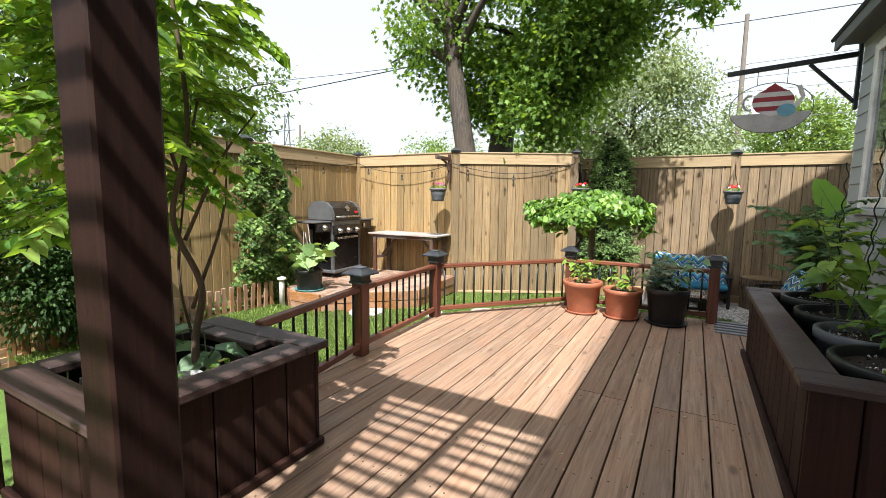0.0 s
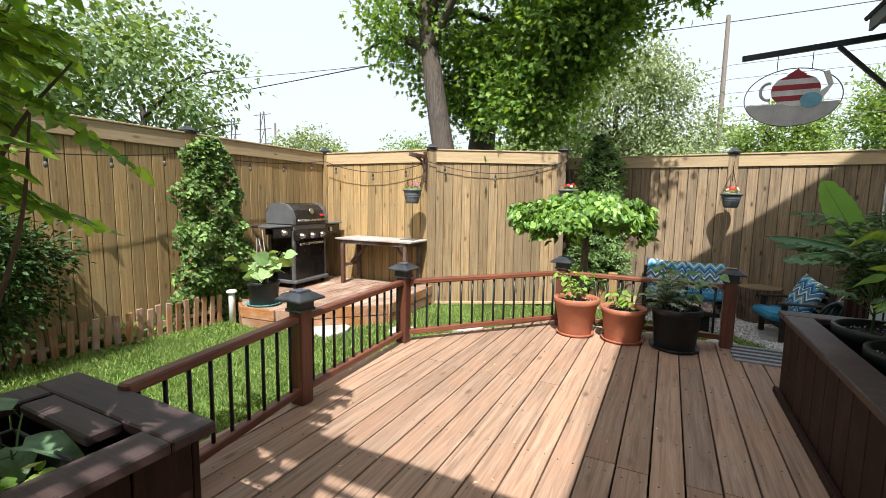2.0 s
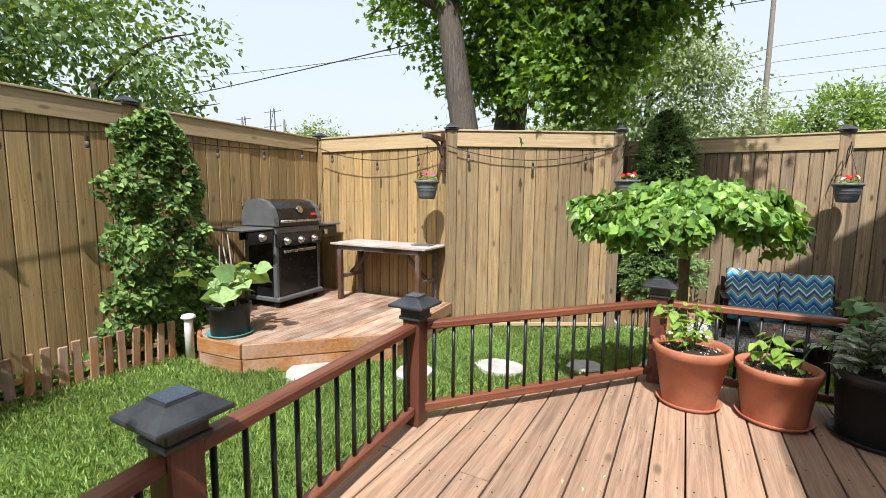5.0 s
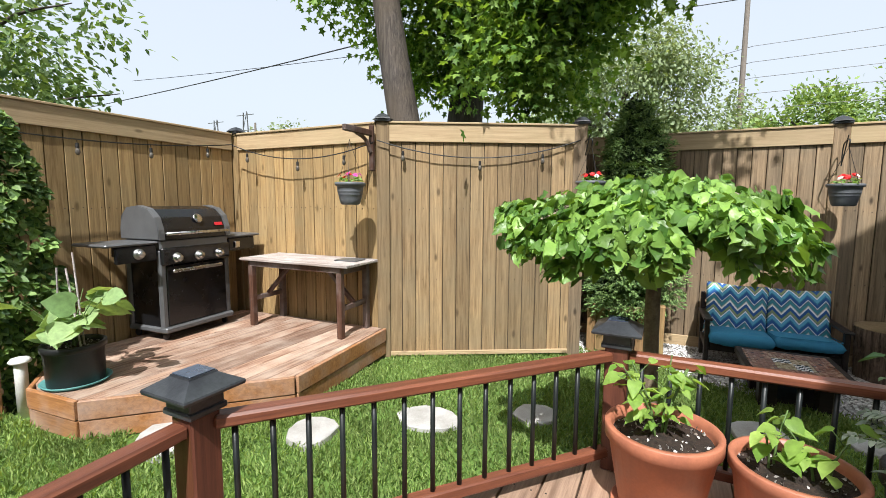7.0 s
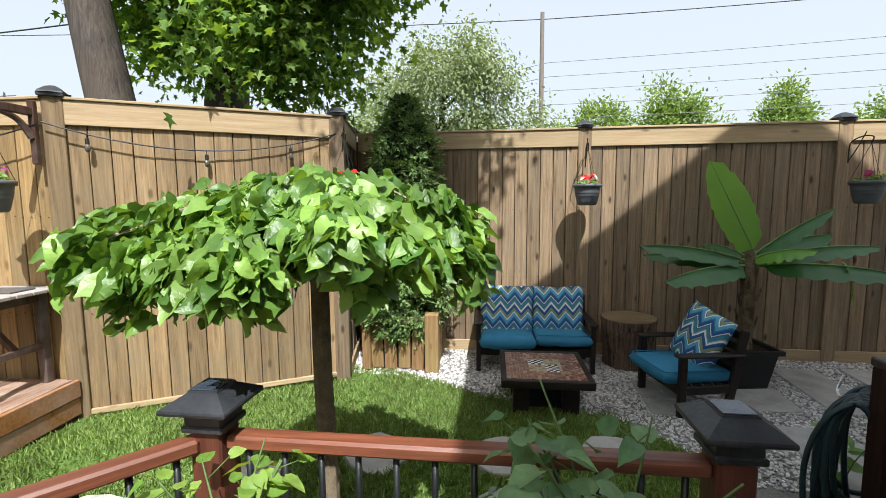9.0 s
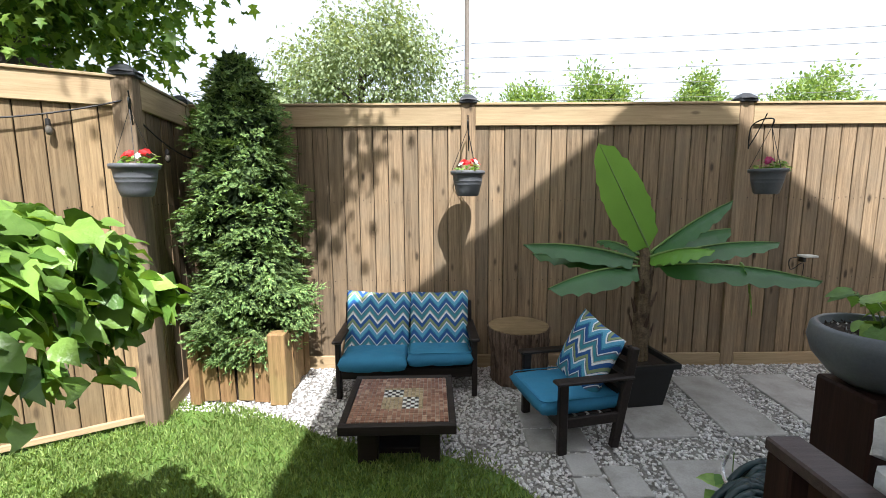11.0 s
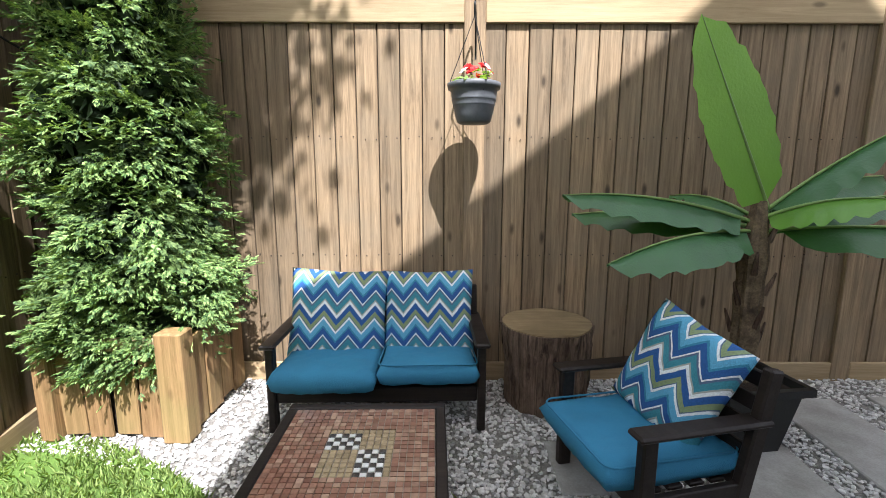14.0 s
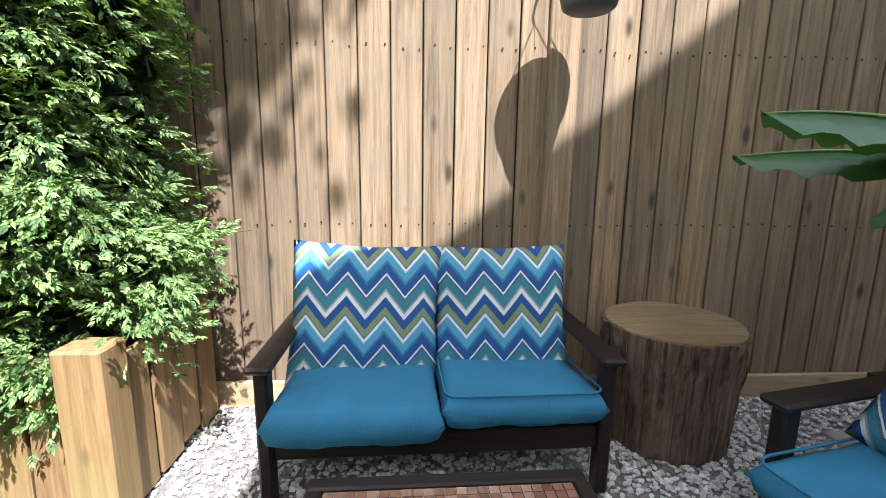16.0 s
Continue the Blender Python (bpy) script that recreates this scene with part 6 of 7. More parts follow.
# every bough end is a flat pad of sprays that reaches outwards
pad_n = unit(nr.normal(size=(k, 3)) * 0.35 + [0, 0, 0.9] + out * 0.25)
pad_u = unit(np.cross(pad_n, out))
pad_v = unit(np.cross(pad_u, pad_n))
pu, pv, pn = nr.normal(size=(k * per, 1)) * 0.055, nr.normal(size=(k * per, 1)) * 0.05, nr.normal(size=(k * per, 1)) * 0.014
U, V, Nn = np.repeat(pad_u, per, axis=0), np.repeat(pad_v, per, axis=0), np.repeat(pad_n, per, axis=0)
root = np.repeat(c, per, axis=0) + U * pu + V * pv + Nn * (pn - 3.0 * (pu ** 2 + pv ** 2))
way = unit(V * 0.6 + (U * pu + V * pv) * 9.0 + nr.normal(size=root.shape) * 0.3)
face = unit(Nn + nr.normal(size=root.shape) * 0.45)
sd = unit(np.cross(way, face))
# every spray is a flat fan of short scaly twigs
P, W, N = [], [], []
for f, s, bend in ((0.0, 0.0, 0.0), (0.01, 1, 0.5), (0.01, -1, 0.5), (0.02, 1, 0.42), (0.02, -1, 0.42), (0.03, 0.6, 0.3), (0.03, -0.6, 0.3), (0.038, 0.0, 0.0)):
    P.append(root + way * f), W.append(way + sd * s * (bend + 0.35) + nr.normal(size=way.shape) * 0.12), N.append(face)
P, W, N = np.concatenate(P), np.concatenate(W), np.concatenate(N)
L = nr.uniform(0.014, 0.028, len(P))
link("crown", leaf_mesh("crown", P, W, N, L, L * 0.4, CEDAR), cedar)
# inner leaves whose dark colour stands for shade deep in the crown
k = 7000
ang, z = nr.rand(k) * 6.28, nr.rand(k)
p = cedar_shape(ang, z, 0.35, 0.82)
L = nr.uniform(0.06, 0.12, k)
link("inner_shade_leaves", leaf_mesh("inner_shade_leaves", p, nr.normal(size=p.shape), nr.normal(size=p.shape), L, L * 0.7, CEDAR_SHADE), cedar)

# ---- weeping mulberry on the lawn ----
mulberry = thing("weeping_mulberry", "weeping mulberry with a dome of glossy green leaves", "tree", (-0.19, 6.10, -0.47))
bm = bmesh.new()
tube(bm, curve_pts([(0, 0, 0), (0.01, 0.005, 0.5), (0.0, 0.0, 1.0), (0.0, 0.0, 1.45)], 6), 0.042, 10, 0.036)
part("trunk", bm, plain("young_trunk_bark", (0.24, 0.19, 0.12), 0.85, vary=0.2, scale=14, bump=0.3, dirt=(0.12, 0.09, 0.055)), mulberry)
pts, ways, nrm, size = [], [], [], []
rng.seed(21)
bm = bmesh.new()
for k in range(96):
    a = 6.283 * k / 96 + rng.uniform(-0.08, 0.08)
    reach = rng.uniform(0.32, 0.76) * (1 - 0.2 * max(0.0, math.cos(a + 0.8)))
    top = rng.uniform(1.66, 1.82) - 0.16 * reach
    drop = rng.uniform(0.05, 0.18) * reach
    tail = rng.uniform(0.0, 0.09) + (0.14 if rng.random() < 0.1 else 0.0)
    e = reach * rng.uniform(0.97, 1.05)
    line = curve_pts([(0, 0, 1.42), (reach * 0.35 * math.cos(a), reach * 0.35 * math.sin(a), top), (reach * 0.8 * math.cos(a + 0.1), reach * 0.8 * math.sin(a + 0.1), top - drop * 0.4 - 0.05), (reach * math.cos(a + 0.15), reach * math.sin(a + 0.15), top - drop - 0.05), (e * math.cos(a + 0.2), e * math.sin(a + 0.2), top - drop - 0.07 - tail)], 8)
    tube(bm, line, 0.008, 5, 0.002)
    for i in range(5, len(line)):
        for rep in range(4):
            b = a + rng.choice((-1, 1)) * rng.uniform(0.1, 1.6)
            p = line[i] + Vector((rng.uniform(-0.05, 0.05), rng.uniform(-0.05, 0.05), rng.uniform(-0.03, 0.05)))
            pts.append(p), ways.append((math.cos(b), math.sin(b), rng.uniform(-1.3, 0.15)))
            nrm.append((math.cos(a) * 0.5 + rng.uniform(-1.1, 1.1), math.sin(a) * 0.5 + rng.uniform(-1.1, 1.1), 0.7))
            size.append(rng.uniform(0.04, 0.095))
tagged(part("branches", bm, PALE_TWIG, mulberry), kind="stuff")
size = np.array(size)
link("crown", leaf_mesh("crown", np.array(pts), np.array(ways), np.array(nrm), size, size * nr.uniform(0.68, 0.85, len(size)), MULBERRY, True, 0.32, 0.09), mulberry)

# ---- climbing vine on the side fence ----
vine = thing("climbing_vine", "dense green vine climbing the board fence", "vine", (-4.74, 4.93, -0.47))
n = 6800
z = nr.rand(n)
halfw = np.interp(z, [0, 0.15, 0.5, 0.8, 0.93, 1], [0.45, 0.54, 0.54, 0.42, 0.27, 0.1])
u = nr.uniform(-1, 1, n)
lump = np.array([noise.noise((q * 9.0, w * 2.6, 1.0)) for q, w in zip(z, u)])
x = 0.05 + (0.28 * np.sqrt(np.clip(1 - u * u, 0, 1)) * np.interp(z, [0, 0.18, 0.4, 1], [0.3, 0.55, 1.0, 0.5])) * (1 + 0.7 * lump) * nr.uniform(0.55, 1.0, n)
pts = np.stack([x, u * halfw * (1 + 0.45 * lump) + (0.5 - z) * 0.02, z * 2.42], axis=1)
S = nr.uniform(0.04, 0.075, n)
link("leaves", leaf_mesh("leaves", pts, np.stack([0.5 + nr.rand(n) * 0.4, nr.normal(size=n) * 0.6, nr.uniform(-0.9, 0.2, n)], axis=1), nr.normal(size=(n, 3)) * 0.45 + [0.8, 0, 0.6], S, S * 0.75, IVY, True), vine)
bm = bmesh.new()
for k in range(9):
    y = -0.3 + k * 0.075
    tube(bm, curve_pts([(0.05, y * 0.6, 0), (0.1, y, 0.8), (0.06, y * 0.8 + 0.05, 1.6), (0.05, y * 0.3, 2.2)], 6), 0.006, 5, 0.003)
part("stems", bm, TWIG, vine)


# ---- hanging pots ----
def hanging_pot(label, at, petals, hook, r=0.14, wire=0.36):
    """at: middle of the rim. hook: the point it hangs from."""
    ob = thing("hanging_pot", label, "hanging pot", at, rng.uniform(0, 60), "hanging pots")
    b = bmesh.new()
    lathe(b, [(r * 0.58, -0.215), (r * 0.68, -0.205), (r * 0.76, -0.165), (r * 0.83, -0.12), (r * 0.85, -0.117), (r * 0.845, -0.112), (r * 0.88, -0.09), (r * 0.9, -0.087), (r * 0.89, -0.082), (r * 0.94, -0.03), (r * 1.05, -0.028), (r * 1.08, 0.0), (r * 1.0, 0.004), (r * 0.92, -0.01), (r * 0.88, -0.04)], 32)
    part("body", b, GREY_POT, ob, smooth=True)
    soil_disc(ob, r * 0.9, -0.02)
    for k in range(3):
        a = k * 2.094 + 0.5
        b = bmesh.new()
        tube(b, [(r * math.cos(a), r * math.sin(a), 0), (0, 0, wire)], 0.0025, 4)
        part("hanger_wire", b, WIRE, ob)
    for c, q, m, cnt in petals:
        flowers("flowers", "%s flowers in the hanging pot" % c, (at[0] + q[0], at[1] + q[1], at[2] - 0.01), r * 0.62, cnt, m, 0.10, 26, "hanging flowers")
    return ob


def shepherd_hook(at, to, label="black curled iron plant hook on the fence post"):
    a, t = Vector(at), Vector(to)
    ob = thing("plant_hook", label, "hook", at, group="plant hooks")
    d = t - a
    b = bmesh.new()
    tube(b, curve_pts([(0, 0, -0.14), (0, 0, 0.0), d * 0.12 + Vector((0, 0, 0.07)), d * 0.6 + Vector((0, 0, 0.09)), d * 1.05 + Vector((0, 0, 0.06)), d], 8), 0.006, 6)
    part("rod", b, BLACK_METAL, ob)
    b = bmesh.new()
    tube(b, curve_pts([(0, 0, -0.12), d * 0.35 + Vector((0, 0, -0.02)), d * 0.75 + Vector((0, 0, 0.13))], 8), 0.005, 6)
    part("brace", b, BLACK_METAL, ob)


hanging_pot("grey hanging pot with red and white flowers", (1.415, 9.25, 1.385), (("red", (0, 0), RED_PETAL, 9), ("white", (0, -0.05), WHITE_PETAL, 3)), None)
shepherd_hook((1.44, 9.515, 1.72), (1.415, 9.25, 1.745))
hanging_pot("grey hanging pot with dark red and white flowers", (4.03, 9.24, 1.385), (("dark red", (-0.02, 0), PURPLE_PETAL, 7), ("white", (0.06, 0), WHITE_PETAL, 3)), None)
shepherd_hook((4.03, 9.515, 1.72), (4.03, 9.24, 1.745))
hanging_pot("grey hanging pot with bright red flowers", (-0.86, 8.36, 1.41), (("red", (0, 0), RED_PETAL, 9), ("white", (0.05, 0), WHITE_PETAL, 2)), None)
shepherd_hook((-0.97, 8.55, 1.75), (-0.86, 8.36, 1.77))
hanging_pot("grey hanging pot with pink and purple flowers", (-2.95, 7.10, 1.375), (("pink", (0.03, 0), PINK_PETAL, 5), ("red", (-0.06, 0), RED_PETAL, 4)), None, wire=0.42)
bracket = thing("wooden_bracket", "dark brown carved wooden bracket on the fence post", "bracket", (-2.90, 7.40, 1.8))
part("back_plate", boxes(((0, 0.0, -0.06), (0.05, 0.04, 0.46)), bevel=0.006), BROWN, bracket)
bm = bmesh.new()
beam(bm, (0, 0, 0.09), (-0.04, -0.40, 0.10), 0.045, 0.06, 0.006)
part("arm", bm, BROWN, bracket)
bm = bmesh.new()
tube(bm, curve_pts([(0, -0.02, -0.1), (-0.01, -0.1, 0.02), (-0.025, -0.24, 0.075)], 6), 0.024, 6, 0.018)
part("brace", bm, BROWN, bracket)


# ---- string lights ----
def string_lights(pts, sag, every, label):
    ob = thing("string_lights", label, "string lights", group="string lights")
    b = bmesh.new()
    bulbs = []
    for p0, p1 in zip(pts, pts[1:]):
        p0, p1 = Vector(p0), Vector(p1)
        ln = (p1 - p0).length
        line = []
        for i in range(17):
            f = i / 16
            line.append(p0.lerp(p1, f) + Vector((0, 0, -sag * ln * 4 * f * (1 - f))))
        tube(b, line, 0.006, 5)
        k = max(1, round(ln / every))
        for i in range(k):
            bulbs.append(line[int(16 * (i + 0.5) / k)])
    part("cable", b, WIRE, ob)
    for p in bulbs:
        b = bmesh.new()
        lathe(b, [(0.003, 0), (0.003, -0.03), (0.014, -0.034), (0.015, -0.072), (0.012, -0.075)], 10)
        bmesh.ops.translate(b, vec=p, verts=b.verts[:])
        s = part("socket", b, WIRE, ob)
        b = bmesh.new()
        lathe(b, [(0.011, -0.075), (0.019, -0.095), (0.02, -0.115), (0.012, -0.132), (0.003, -0.137)], 12)
        bmesh.ops.translate(b, vec=p, verts=b.verts[:])
        part("bulb", b, BULB, s, "clear bulb", True)


string_lights([(-4.62, 2.4, 1.62), (-4.74, 4.7, 1.75), (-4.84, 7.26, 1.86)], 0.03, 0.62, "black string light cable along the side fence")
string_lights([(-4.84, 7.26, 1.86), (-2.86, 7.38, 1.80)], 0.085, 0.6, "black string light cable sagging across the fence")
string_lights([(-2.84, 7.40, 1.82), (-1.0, 8.5, 1.85), (-0.98, 9.4, 1.5)], 0.085, 0.72, "black string light cable sagging across the fence")

# ---- things by the house corner ----
lampbox = thing("solar_light", "small white solar spotlight on the fence", "lamp", (4.66, 9.50, 0.56))
part("panel", boxes(((0, -0.02, 0.02), (0.13, 0.1, 0.02)), bevel=0.004), WHITE, lampbox)
part("bracket", boxes(((0, 0.04, -0.02), (0.03, 0.06, 0.05)), bevel=0.004), BLACK, lampbox)
bm = bmesh.new()
tube(bm, curve_pts([(-0.02, 0.05, 0.0), (-0.13, 0.03, -0.02), (-0.10, 0.04, -0.12), (0.02, 0.05, -0.06), (0.03, 0.06, -0.22)], 8), 0.004, 5)
part("cord", bm, WIRE, lampbox)

hose = thing("garden_hose", "coiled dark garden hose hanging on the guard post", "hose", (2.17, 6.62, 0.30))
for k in range(14):
    o = (k - 6.5) * 0.02
    h = 0.33 + 0.07 * math.sin(k * 2.1)
    w = 0.10 + 0.085 * abs(math.sin(k * 1.3))
    bm = bmesh.new()
    tube(bm, [(o * 0.9 + w * math.sin(a), o * 0.8 - 0.02 * math.sin(a * 2 + k), -h + h * math.cos(a) + 0.02) for a in [q * math.pi / 16 for q in range(33)]], 0.0125, 7)
    part("loop", bm, HOSE, hose, smooth=True)
hook = thing("hose_hanger", "bent pale wire hose hanger", "hook", (2.14, 6.54, 0.30))
bm = bmesh.new()
tube(bm, curve_pts([(0, -0.04, 0.02), (-0.05, 0.06, -0.01), (-0.03, 0.16, 0.0), (0.02, 0.2, 0.06)], 8), 0.006, 6)
part("rod", bm, STEEL, hook)
stand = thing("pot_stand", "dark stained wooden box stand", "stand", (2.86, 6.96, GROUND))
part("body", boxes(((0, 0, 0.5), (0.26, 0.26, 1.0)), bevel=0.01), DARK, stand)
bowl = thing("bowl_planter", "large round grey glazed bowl planter", "plant pot", (2.86, 6.96, GROUND + 1.0))
bm = bmesh.new()
lathe(bm, [(0.09, 0.0), (0.155, 0.04), (0.21, 0.11), (0.228, 0.17), (0.22, 0.22), (0.205, 0.235), (0.19, 0.23), (0.19, 0.18)], 36)
part("body", bm, BOWL, bowl, smooth=True)
soil_disc(bowl, 0.19, 0.2)
leafy_plant("trailing_plant", "broad-leaved trailing plant in the bowl", (2.86, 6.96, GROUND + 1.2), 0.16, 0.36, 26, 0.11, VEG, 5)
leafy_plant("trailing_plant", "green plant growing beside the box stand", (2.5, 7.2, GROUND), 0.5, 0.3, 18, 0.13, VEG, 3)

# ---- trees and shrubs ----
def branchy(parent, start, top, r, limbs, reach, material, seed, first_limb=0.45):
    q = random.Random(seed)
    b = bmesh.new()
    line = curve_pts([start, Vector(start).lerp(Vector(top), 0.5) + Vector((q.uniform(-0.1, 0.1), q.uniform(-0.1, 0.1), 0)), top], 8)
    tube(b, line, r, 12, r * 0.45)
    part("trunk", b, material, parent, smooth=True)
    ends = []
    for k in range(limbs):
        p = line[int(len(line) * q.uniform(first_limb, 0.98)) - 1]
        a = q.uniform(0, 6.28)
        e = p + Vector((math.cos(a) * reach, math.sin(a) * reach, q.uniform(0.1, 0.75) * reach))
        b = bmesh.new()
        tube(b, curve_pts([p, p.lerp(e, 0.5) + Vector((0, 0, 0.15 * reach)), e], 6), r * 0.4, 7, r * 0.06)
        part("limb", b, material, parent, smooth=True)
        ends.append(e)
    return ends


def tree_thing(name, label, at, trunk_top, r, crowns, leaf, count, material, bark=BARK, limbs=7, reach=1.5, seed=1, spread=0.3, hang=0.3, lean=(0, 0), first_limb=0.45, lobed=False):
    ob = thing(name, label, "tree", at)
    branchy(ob, (0, 0, 0), (lean[0], lean[1], trunk_top), r, limbs, reach, bark, seed, first_limb)
    total = sum(c[1][0] * c[1][1] for c in crowns)
    allp, allw = [], []
    for centre, radii, clumps in crowns:
        k = int(count * radii[0] * radii[1] / total)
        p, w, _ = clump_points(k, centre, radii, clumps, spread)
        allp.append(p), allw.append(w)
    p, w = np.concatenate(allp), np.concatenate(allw)
    S = nr.uniform(0.65, 1.2, len(p)) * leaf
    w = w * 0.7 + nr.normal(size=w.shape) * 0.5 + [0, 0, -hang]
    link("crown", leaf_mesh("crown", p, w, nr.normal(size=p.shape) * 0.7 + [0, 0, 1], S, S * (0.9 if lobed else 0.62), material, leaf < 0.2 and count < 20000, 0.15, lobed=lobed), ob)
    return ob


big_tree = tree_thing("maple_tree", "big leafy tree with a leaning grey trunk behind the fence", (-2.42, 8.2, -0.7), 7.2, 0.245,
           [((2.4, 0.5, 5.7), (1.5, 1.0, 0.95), 44), ((0.75, 0.5, 4.1), (0.95, 0.7, 1.1), 60), ((1.6, 0.6, 4.4), (0.8, 0.6, 0.7), 30), ((1.3, 0.7, 5.3), (1.4, 1.2, 1.2), 46), ((-1.35, 0.2, 5.2), (1.15, 0.9, 1.0), 46), ((1.0, 0.4, 7.0), (3.0, 1.7, 1.3), 90), ((0.45, 0.0, 3.4), (0.4, 0.25, 0.6), 18), ((3.2, -1.2, 6.45), (0.9, 0.6, 0.4), 20), ((2.3, -1.6, 6.35), (0.5, 0.45, 0.35), 14)],
           0.115, 27000, TREE_LEAF, lobed=True, limbs=14, reach=1.7, seed=4, spread=0.19, lean=(-1.35, 0.2), first_limb=0.62)
bm = bmesh.new()
tube(bm, curve_pts([(-1.0, 0.15, 5.6), (0.6, -0.5, 6.5), (2.0, -1.3, 6.5), (3.3, -1.5, 6.45)], 8), 0.09, 8, 0.015)
part("limb", bm, BARK, big_tree, smooth=True)
tree_thing("maple_tree", "shaded second stem of the big tree behind the fence", (-3.4, 10.1, -0.7), 5.4, 0.40,
           [((1.85, -1.15, 3.9), (0.75, 0.5, 1.0), 40), ((2.35, -1.05, 4.9), (1.2, 0.8, 0.9), 40), ((0.2, -0.5, 4.4), (1.2, 0.5, 0.9), 60)], 0.10, 22000, TREE_LEAF, lobed=True, limbs=4, reach=0.9, seed=33, spread=0.2, lean=(0.7, -0.3), first_limb=0.62)
tree_thing("fruit_tree", "dark-leaved fruit tree beyond the side fence", (-7.2, 5.6, -0.7), 3.4, 0.09, [((0, 0, 3.6), (1.3, 1.9, 1.2), 60), ((0.6, -2.2, 3.6), (1.3, 1.5, 1.3), 45)], 0.09, 11500, APPLE, limbs=12, reach=1.5, seed=8, spread=0.22)
tree_thing("fruit_tree", "dark-leaved tree beyond the side fence", (-7.0, 1.6, -0.7), 4.2, 0.1, [((0, 0, 4.2), (1.4, 2.0, 1.7), 70)], 0.09, 10000, APPLE, limbs=9, reach=1.5, seed=9, spread=0.26)
shrub = thing("dark_shrub", "dark dense shrub growing in the fence bed", "shrub", (-4.5, 2.55, -0.42))
branchy(shrub, (0, 0, 0), (0, 0, 1.3), 0.04, 7, 0.3, TWIG, 5)
p, w, _ = clump_points(13000, (0.05, -0.05, 1.0), (0.36, 0.8, 0.75), 120, 0.09)
S = nr.uniform(0.035, 0.075, len(p))
link("crown", leaf_mesh("crown", p, w + [0, 0, -0.2], nr.normal(size=p.shape) * 0.6 + [0, 0, 1], S, S * 0.5, SHRUB), shrub)
tree_thing("willow_tree", "pale grey-green tree beyond the far fence", (-1.9, 23.5, -0.7), 6.6, 0.22, [((0, 0, 6.0), (3.0, 2.2, 2.6), 64), ((2.6, 0, 4.2), (2.0, 1.6, 1.9), 34), ((-2.7, 0, 4.0), (2.1, 1.6, 1.8), 34), ((1.1, 0, 7.6), (1.2, 1.0, 1.2), 14)], 0.17, 30000, WILLOW, limbs=14, reach=2.4, seed=12, spread=0.42, hang=0.7)
tree_thing("far_tree", "rounded pale green tree in the distance", (-20.5, 24.0, -0.7), 4.2, 0.2, [((0, 0, 4.3), (2.3, 2.3, 1.9), 80)], 0.24, 7000, WILLOW, limbs=6, reach=1.5, seed=14, spread=0.35)
FAR = [(-15, 27, 2.6, 2.2), (-11, 30, 3.0, 2.6), (-7.5, 26, 2.6, 2.4), (-4, 30, 3.6, 3.2), (-1.0, 33, 3.4, 3.0), (4.6, 27, 3.7, 1.4), (9.2, 28, 4.3, 1.4), (15.6, 30.7, 4.8, 0.7), (18.5, 27, 4.0, 1.3), (-26, 26, 2.8, 2.4), (-31, 20, 3.0, 2.8), (23, 24, 2.6, 2.0)]
for i, (x, y, z, r) in enumerate(FAR):
    tree_thing("far_bush", "bright green bushy tree beyond the fence", (x, y, -0.7), z * 1.45, 0.12, [((0, 0, z * 1.30), (r * 1.5, r, r * 1.05), 18), ((r * (1.2 - 0.6 * (i % 4)), 0, z * 1.2), (r * 1.1, r * 0.8, r * 0.8), 12), ((r * (0.6 * (i % 3) - 0.6), 0, z * 1.52), (r * 0.6, r * 0.6, r * 0.9), 8)], 0.17, 6000, FAR_HAZE_LEAF, limbs=8, reach=1.3, seed=20 + i, spread=0.34, hang=-0.3)


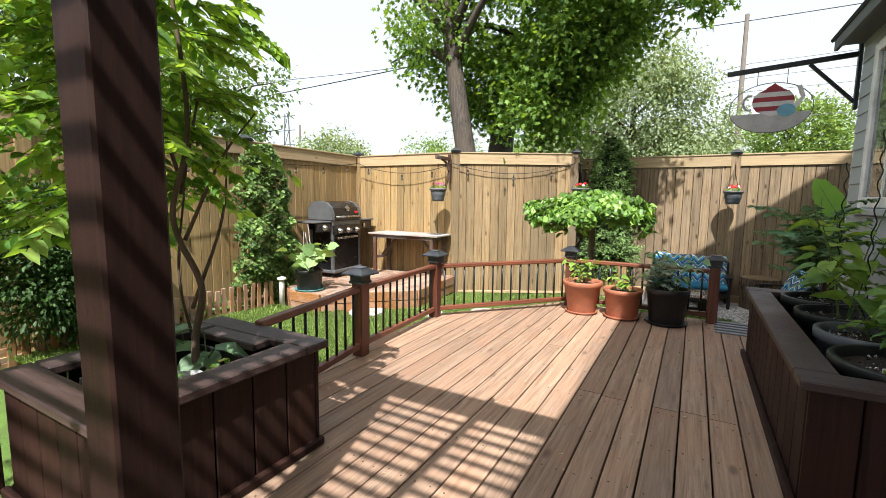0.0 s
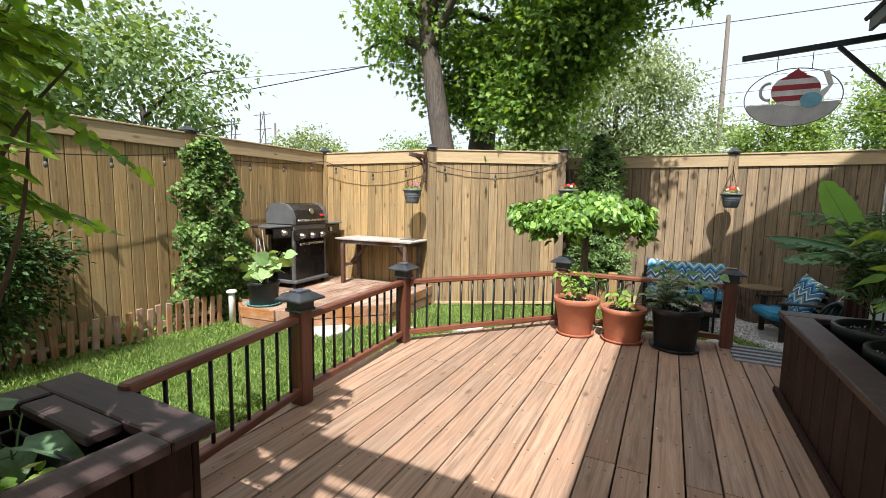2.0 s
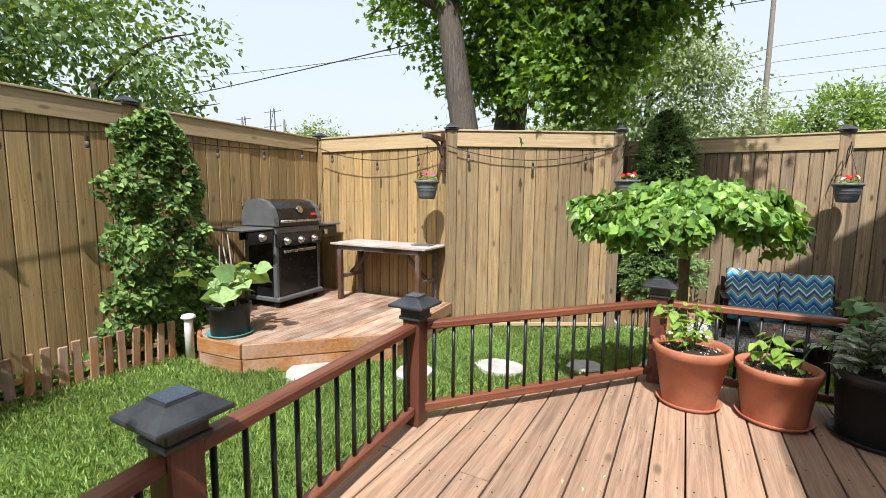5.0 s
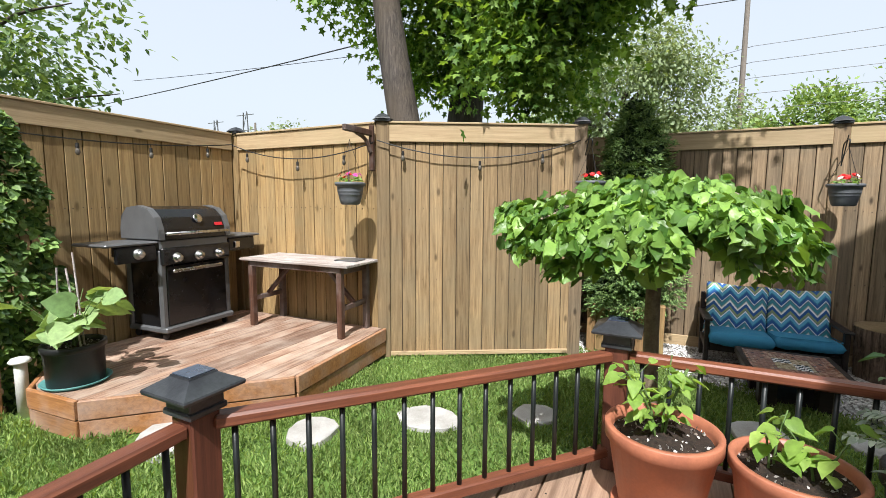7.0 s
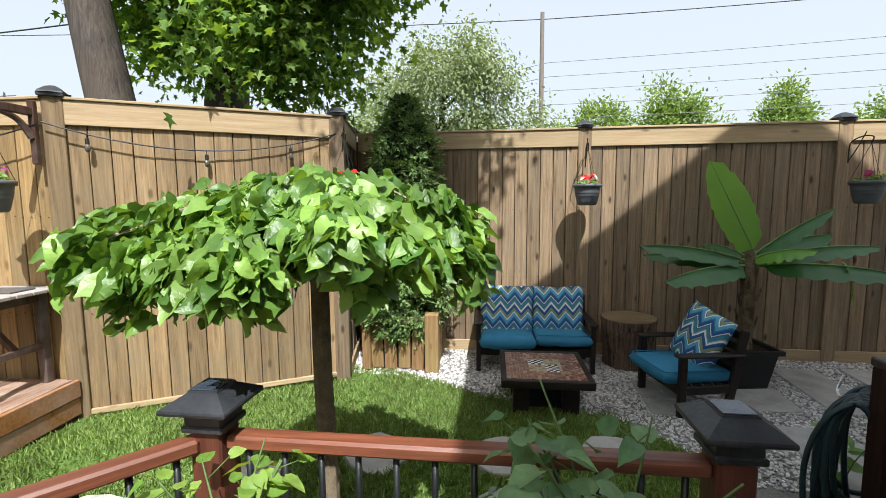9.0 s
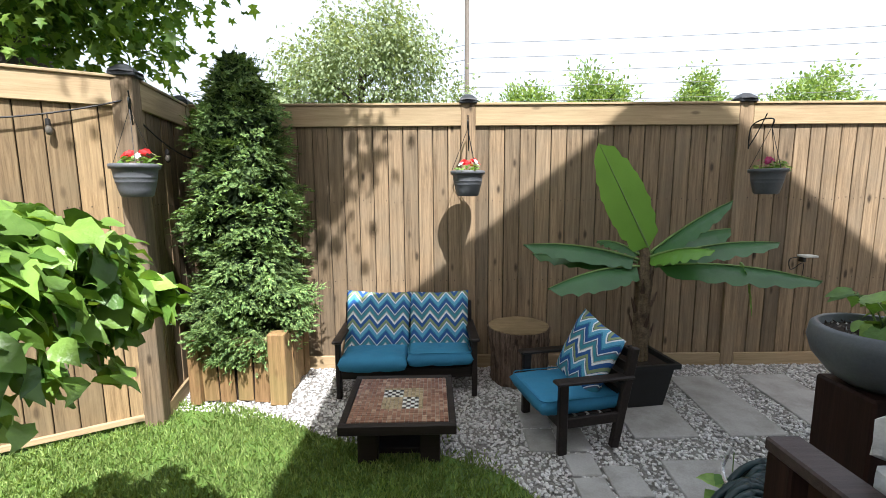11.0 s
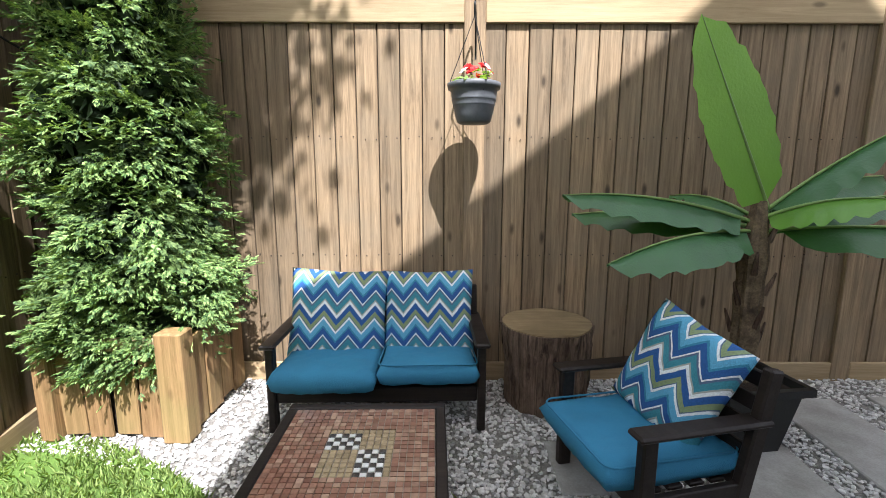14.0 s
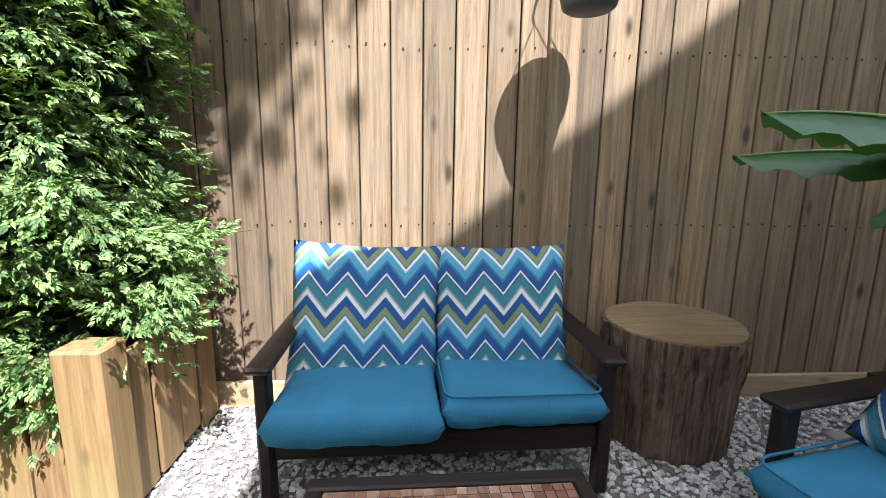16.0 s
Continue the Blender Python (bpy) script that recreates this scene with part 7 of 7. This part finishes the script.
# ---- poles and wires ----
def utility_pole(at, h, label, arm=True):
    ob = thing("utility_pole", label, "pole", at, group="utility poles")
    b = bmesh.new()
    tube(b, [(0, 0, 0), (0, 0, h)], 0.14, 10, 0.09)
    part("shaft", b, POLE, ob)
    if arm:
        b = bmesh.new()
        tube(b, curve_pts([(0, 0, h - 2.4), (0.5, 0, h - 1.9), (0.95, 0, h - 1.7)], 6), 0.035, 6)
        part("lamp_arm", b, POLE, ob)
        part("lamp_head", boxes(((1.05, 0, h - 1.72), (0.4, 0.16, 0.09)), bevel=0.03), BBQ_GREY, ob)
    return ob


utility_pole((2.4, 25.8, -0.7), 10.4, "tall thin grey utility pole against the sky", False)
utility_pole((-34, 33, -0.7), 9.0, "thin distant grey utility pole", False)
for i, (x, y) in enumerate(((-46, 42), (-54, 44))):
    pylon = thing("power_pylon", "hazy distant steel lattice pylon", "pylon", (x, y, -0.7), group="pylons")
    bm = bmesh.new()
    for s in (-1, 1):
        tube(bm, [(s * 1.0, 0, 0), (s * 0.3, 0, 12.5)], 0.07, 4)
    for k in range(6):
        tube(bm, [(-1.0 + k * 0.12, 0, k * 2.1), (0.88 - k * 0.12, 0, (k + 1) * 2.1)], 0.04, 4)
    for zz in (8.6, 10.4, 12.2):
        tube(bm, [(-1.5, 0, zz), (1.5, 0, zz)], 0.05, 4)
    part("lattice", bm, PALE_WIRE, pylon)


def power_line(a, b_, sag, r=0.02, mat=WIRE):
    ob = thing("power_line", "thin overhead power line against the sky", "cable", group="power lines")
    b = bmesh.new()
    a, b_ = Vector(a), Vector(b_)
    tube(b, [a.lerp(b_, i / 24) + Vector((0, 0, -sag * 4 * (i / 24) * (1 - i / 24))) for i in range(25)], r, 5)
    part("cable", b, mat, ob)


power_line((-40, 20, 7.2), (16, 14.5, 7.4), 0.5, 0.024)
power_line((-40, 26, 11.0), (2.7, 25.8, 9.4), 0.3, 0.02)
power_line((2.7, 25.8, 9.4), (46, 20, 9.5), 0.5, 0.02)
for i in range(5):
    z = 5.0 + i * 0.62
    power_line((-18, 33, z - 0.9), (2.7, 25.7, z), 0.25, 0.011, PALE_WIRE)
    power_line((2.7, 25.7, z), (40, 22, z + 0.9), 0.3, 0.011, PALE_WIRE)
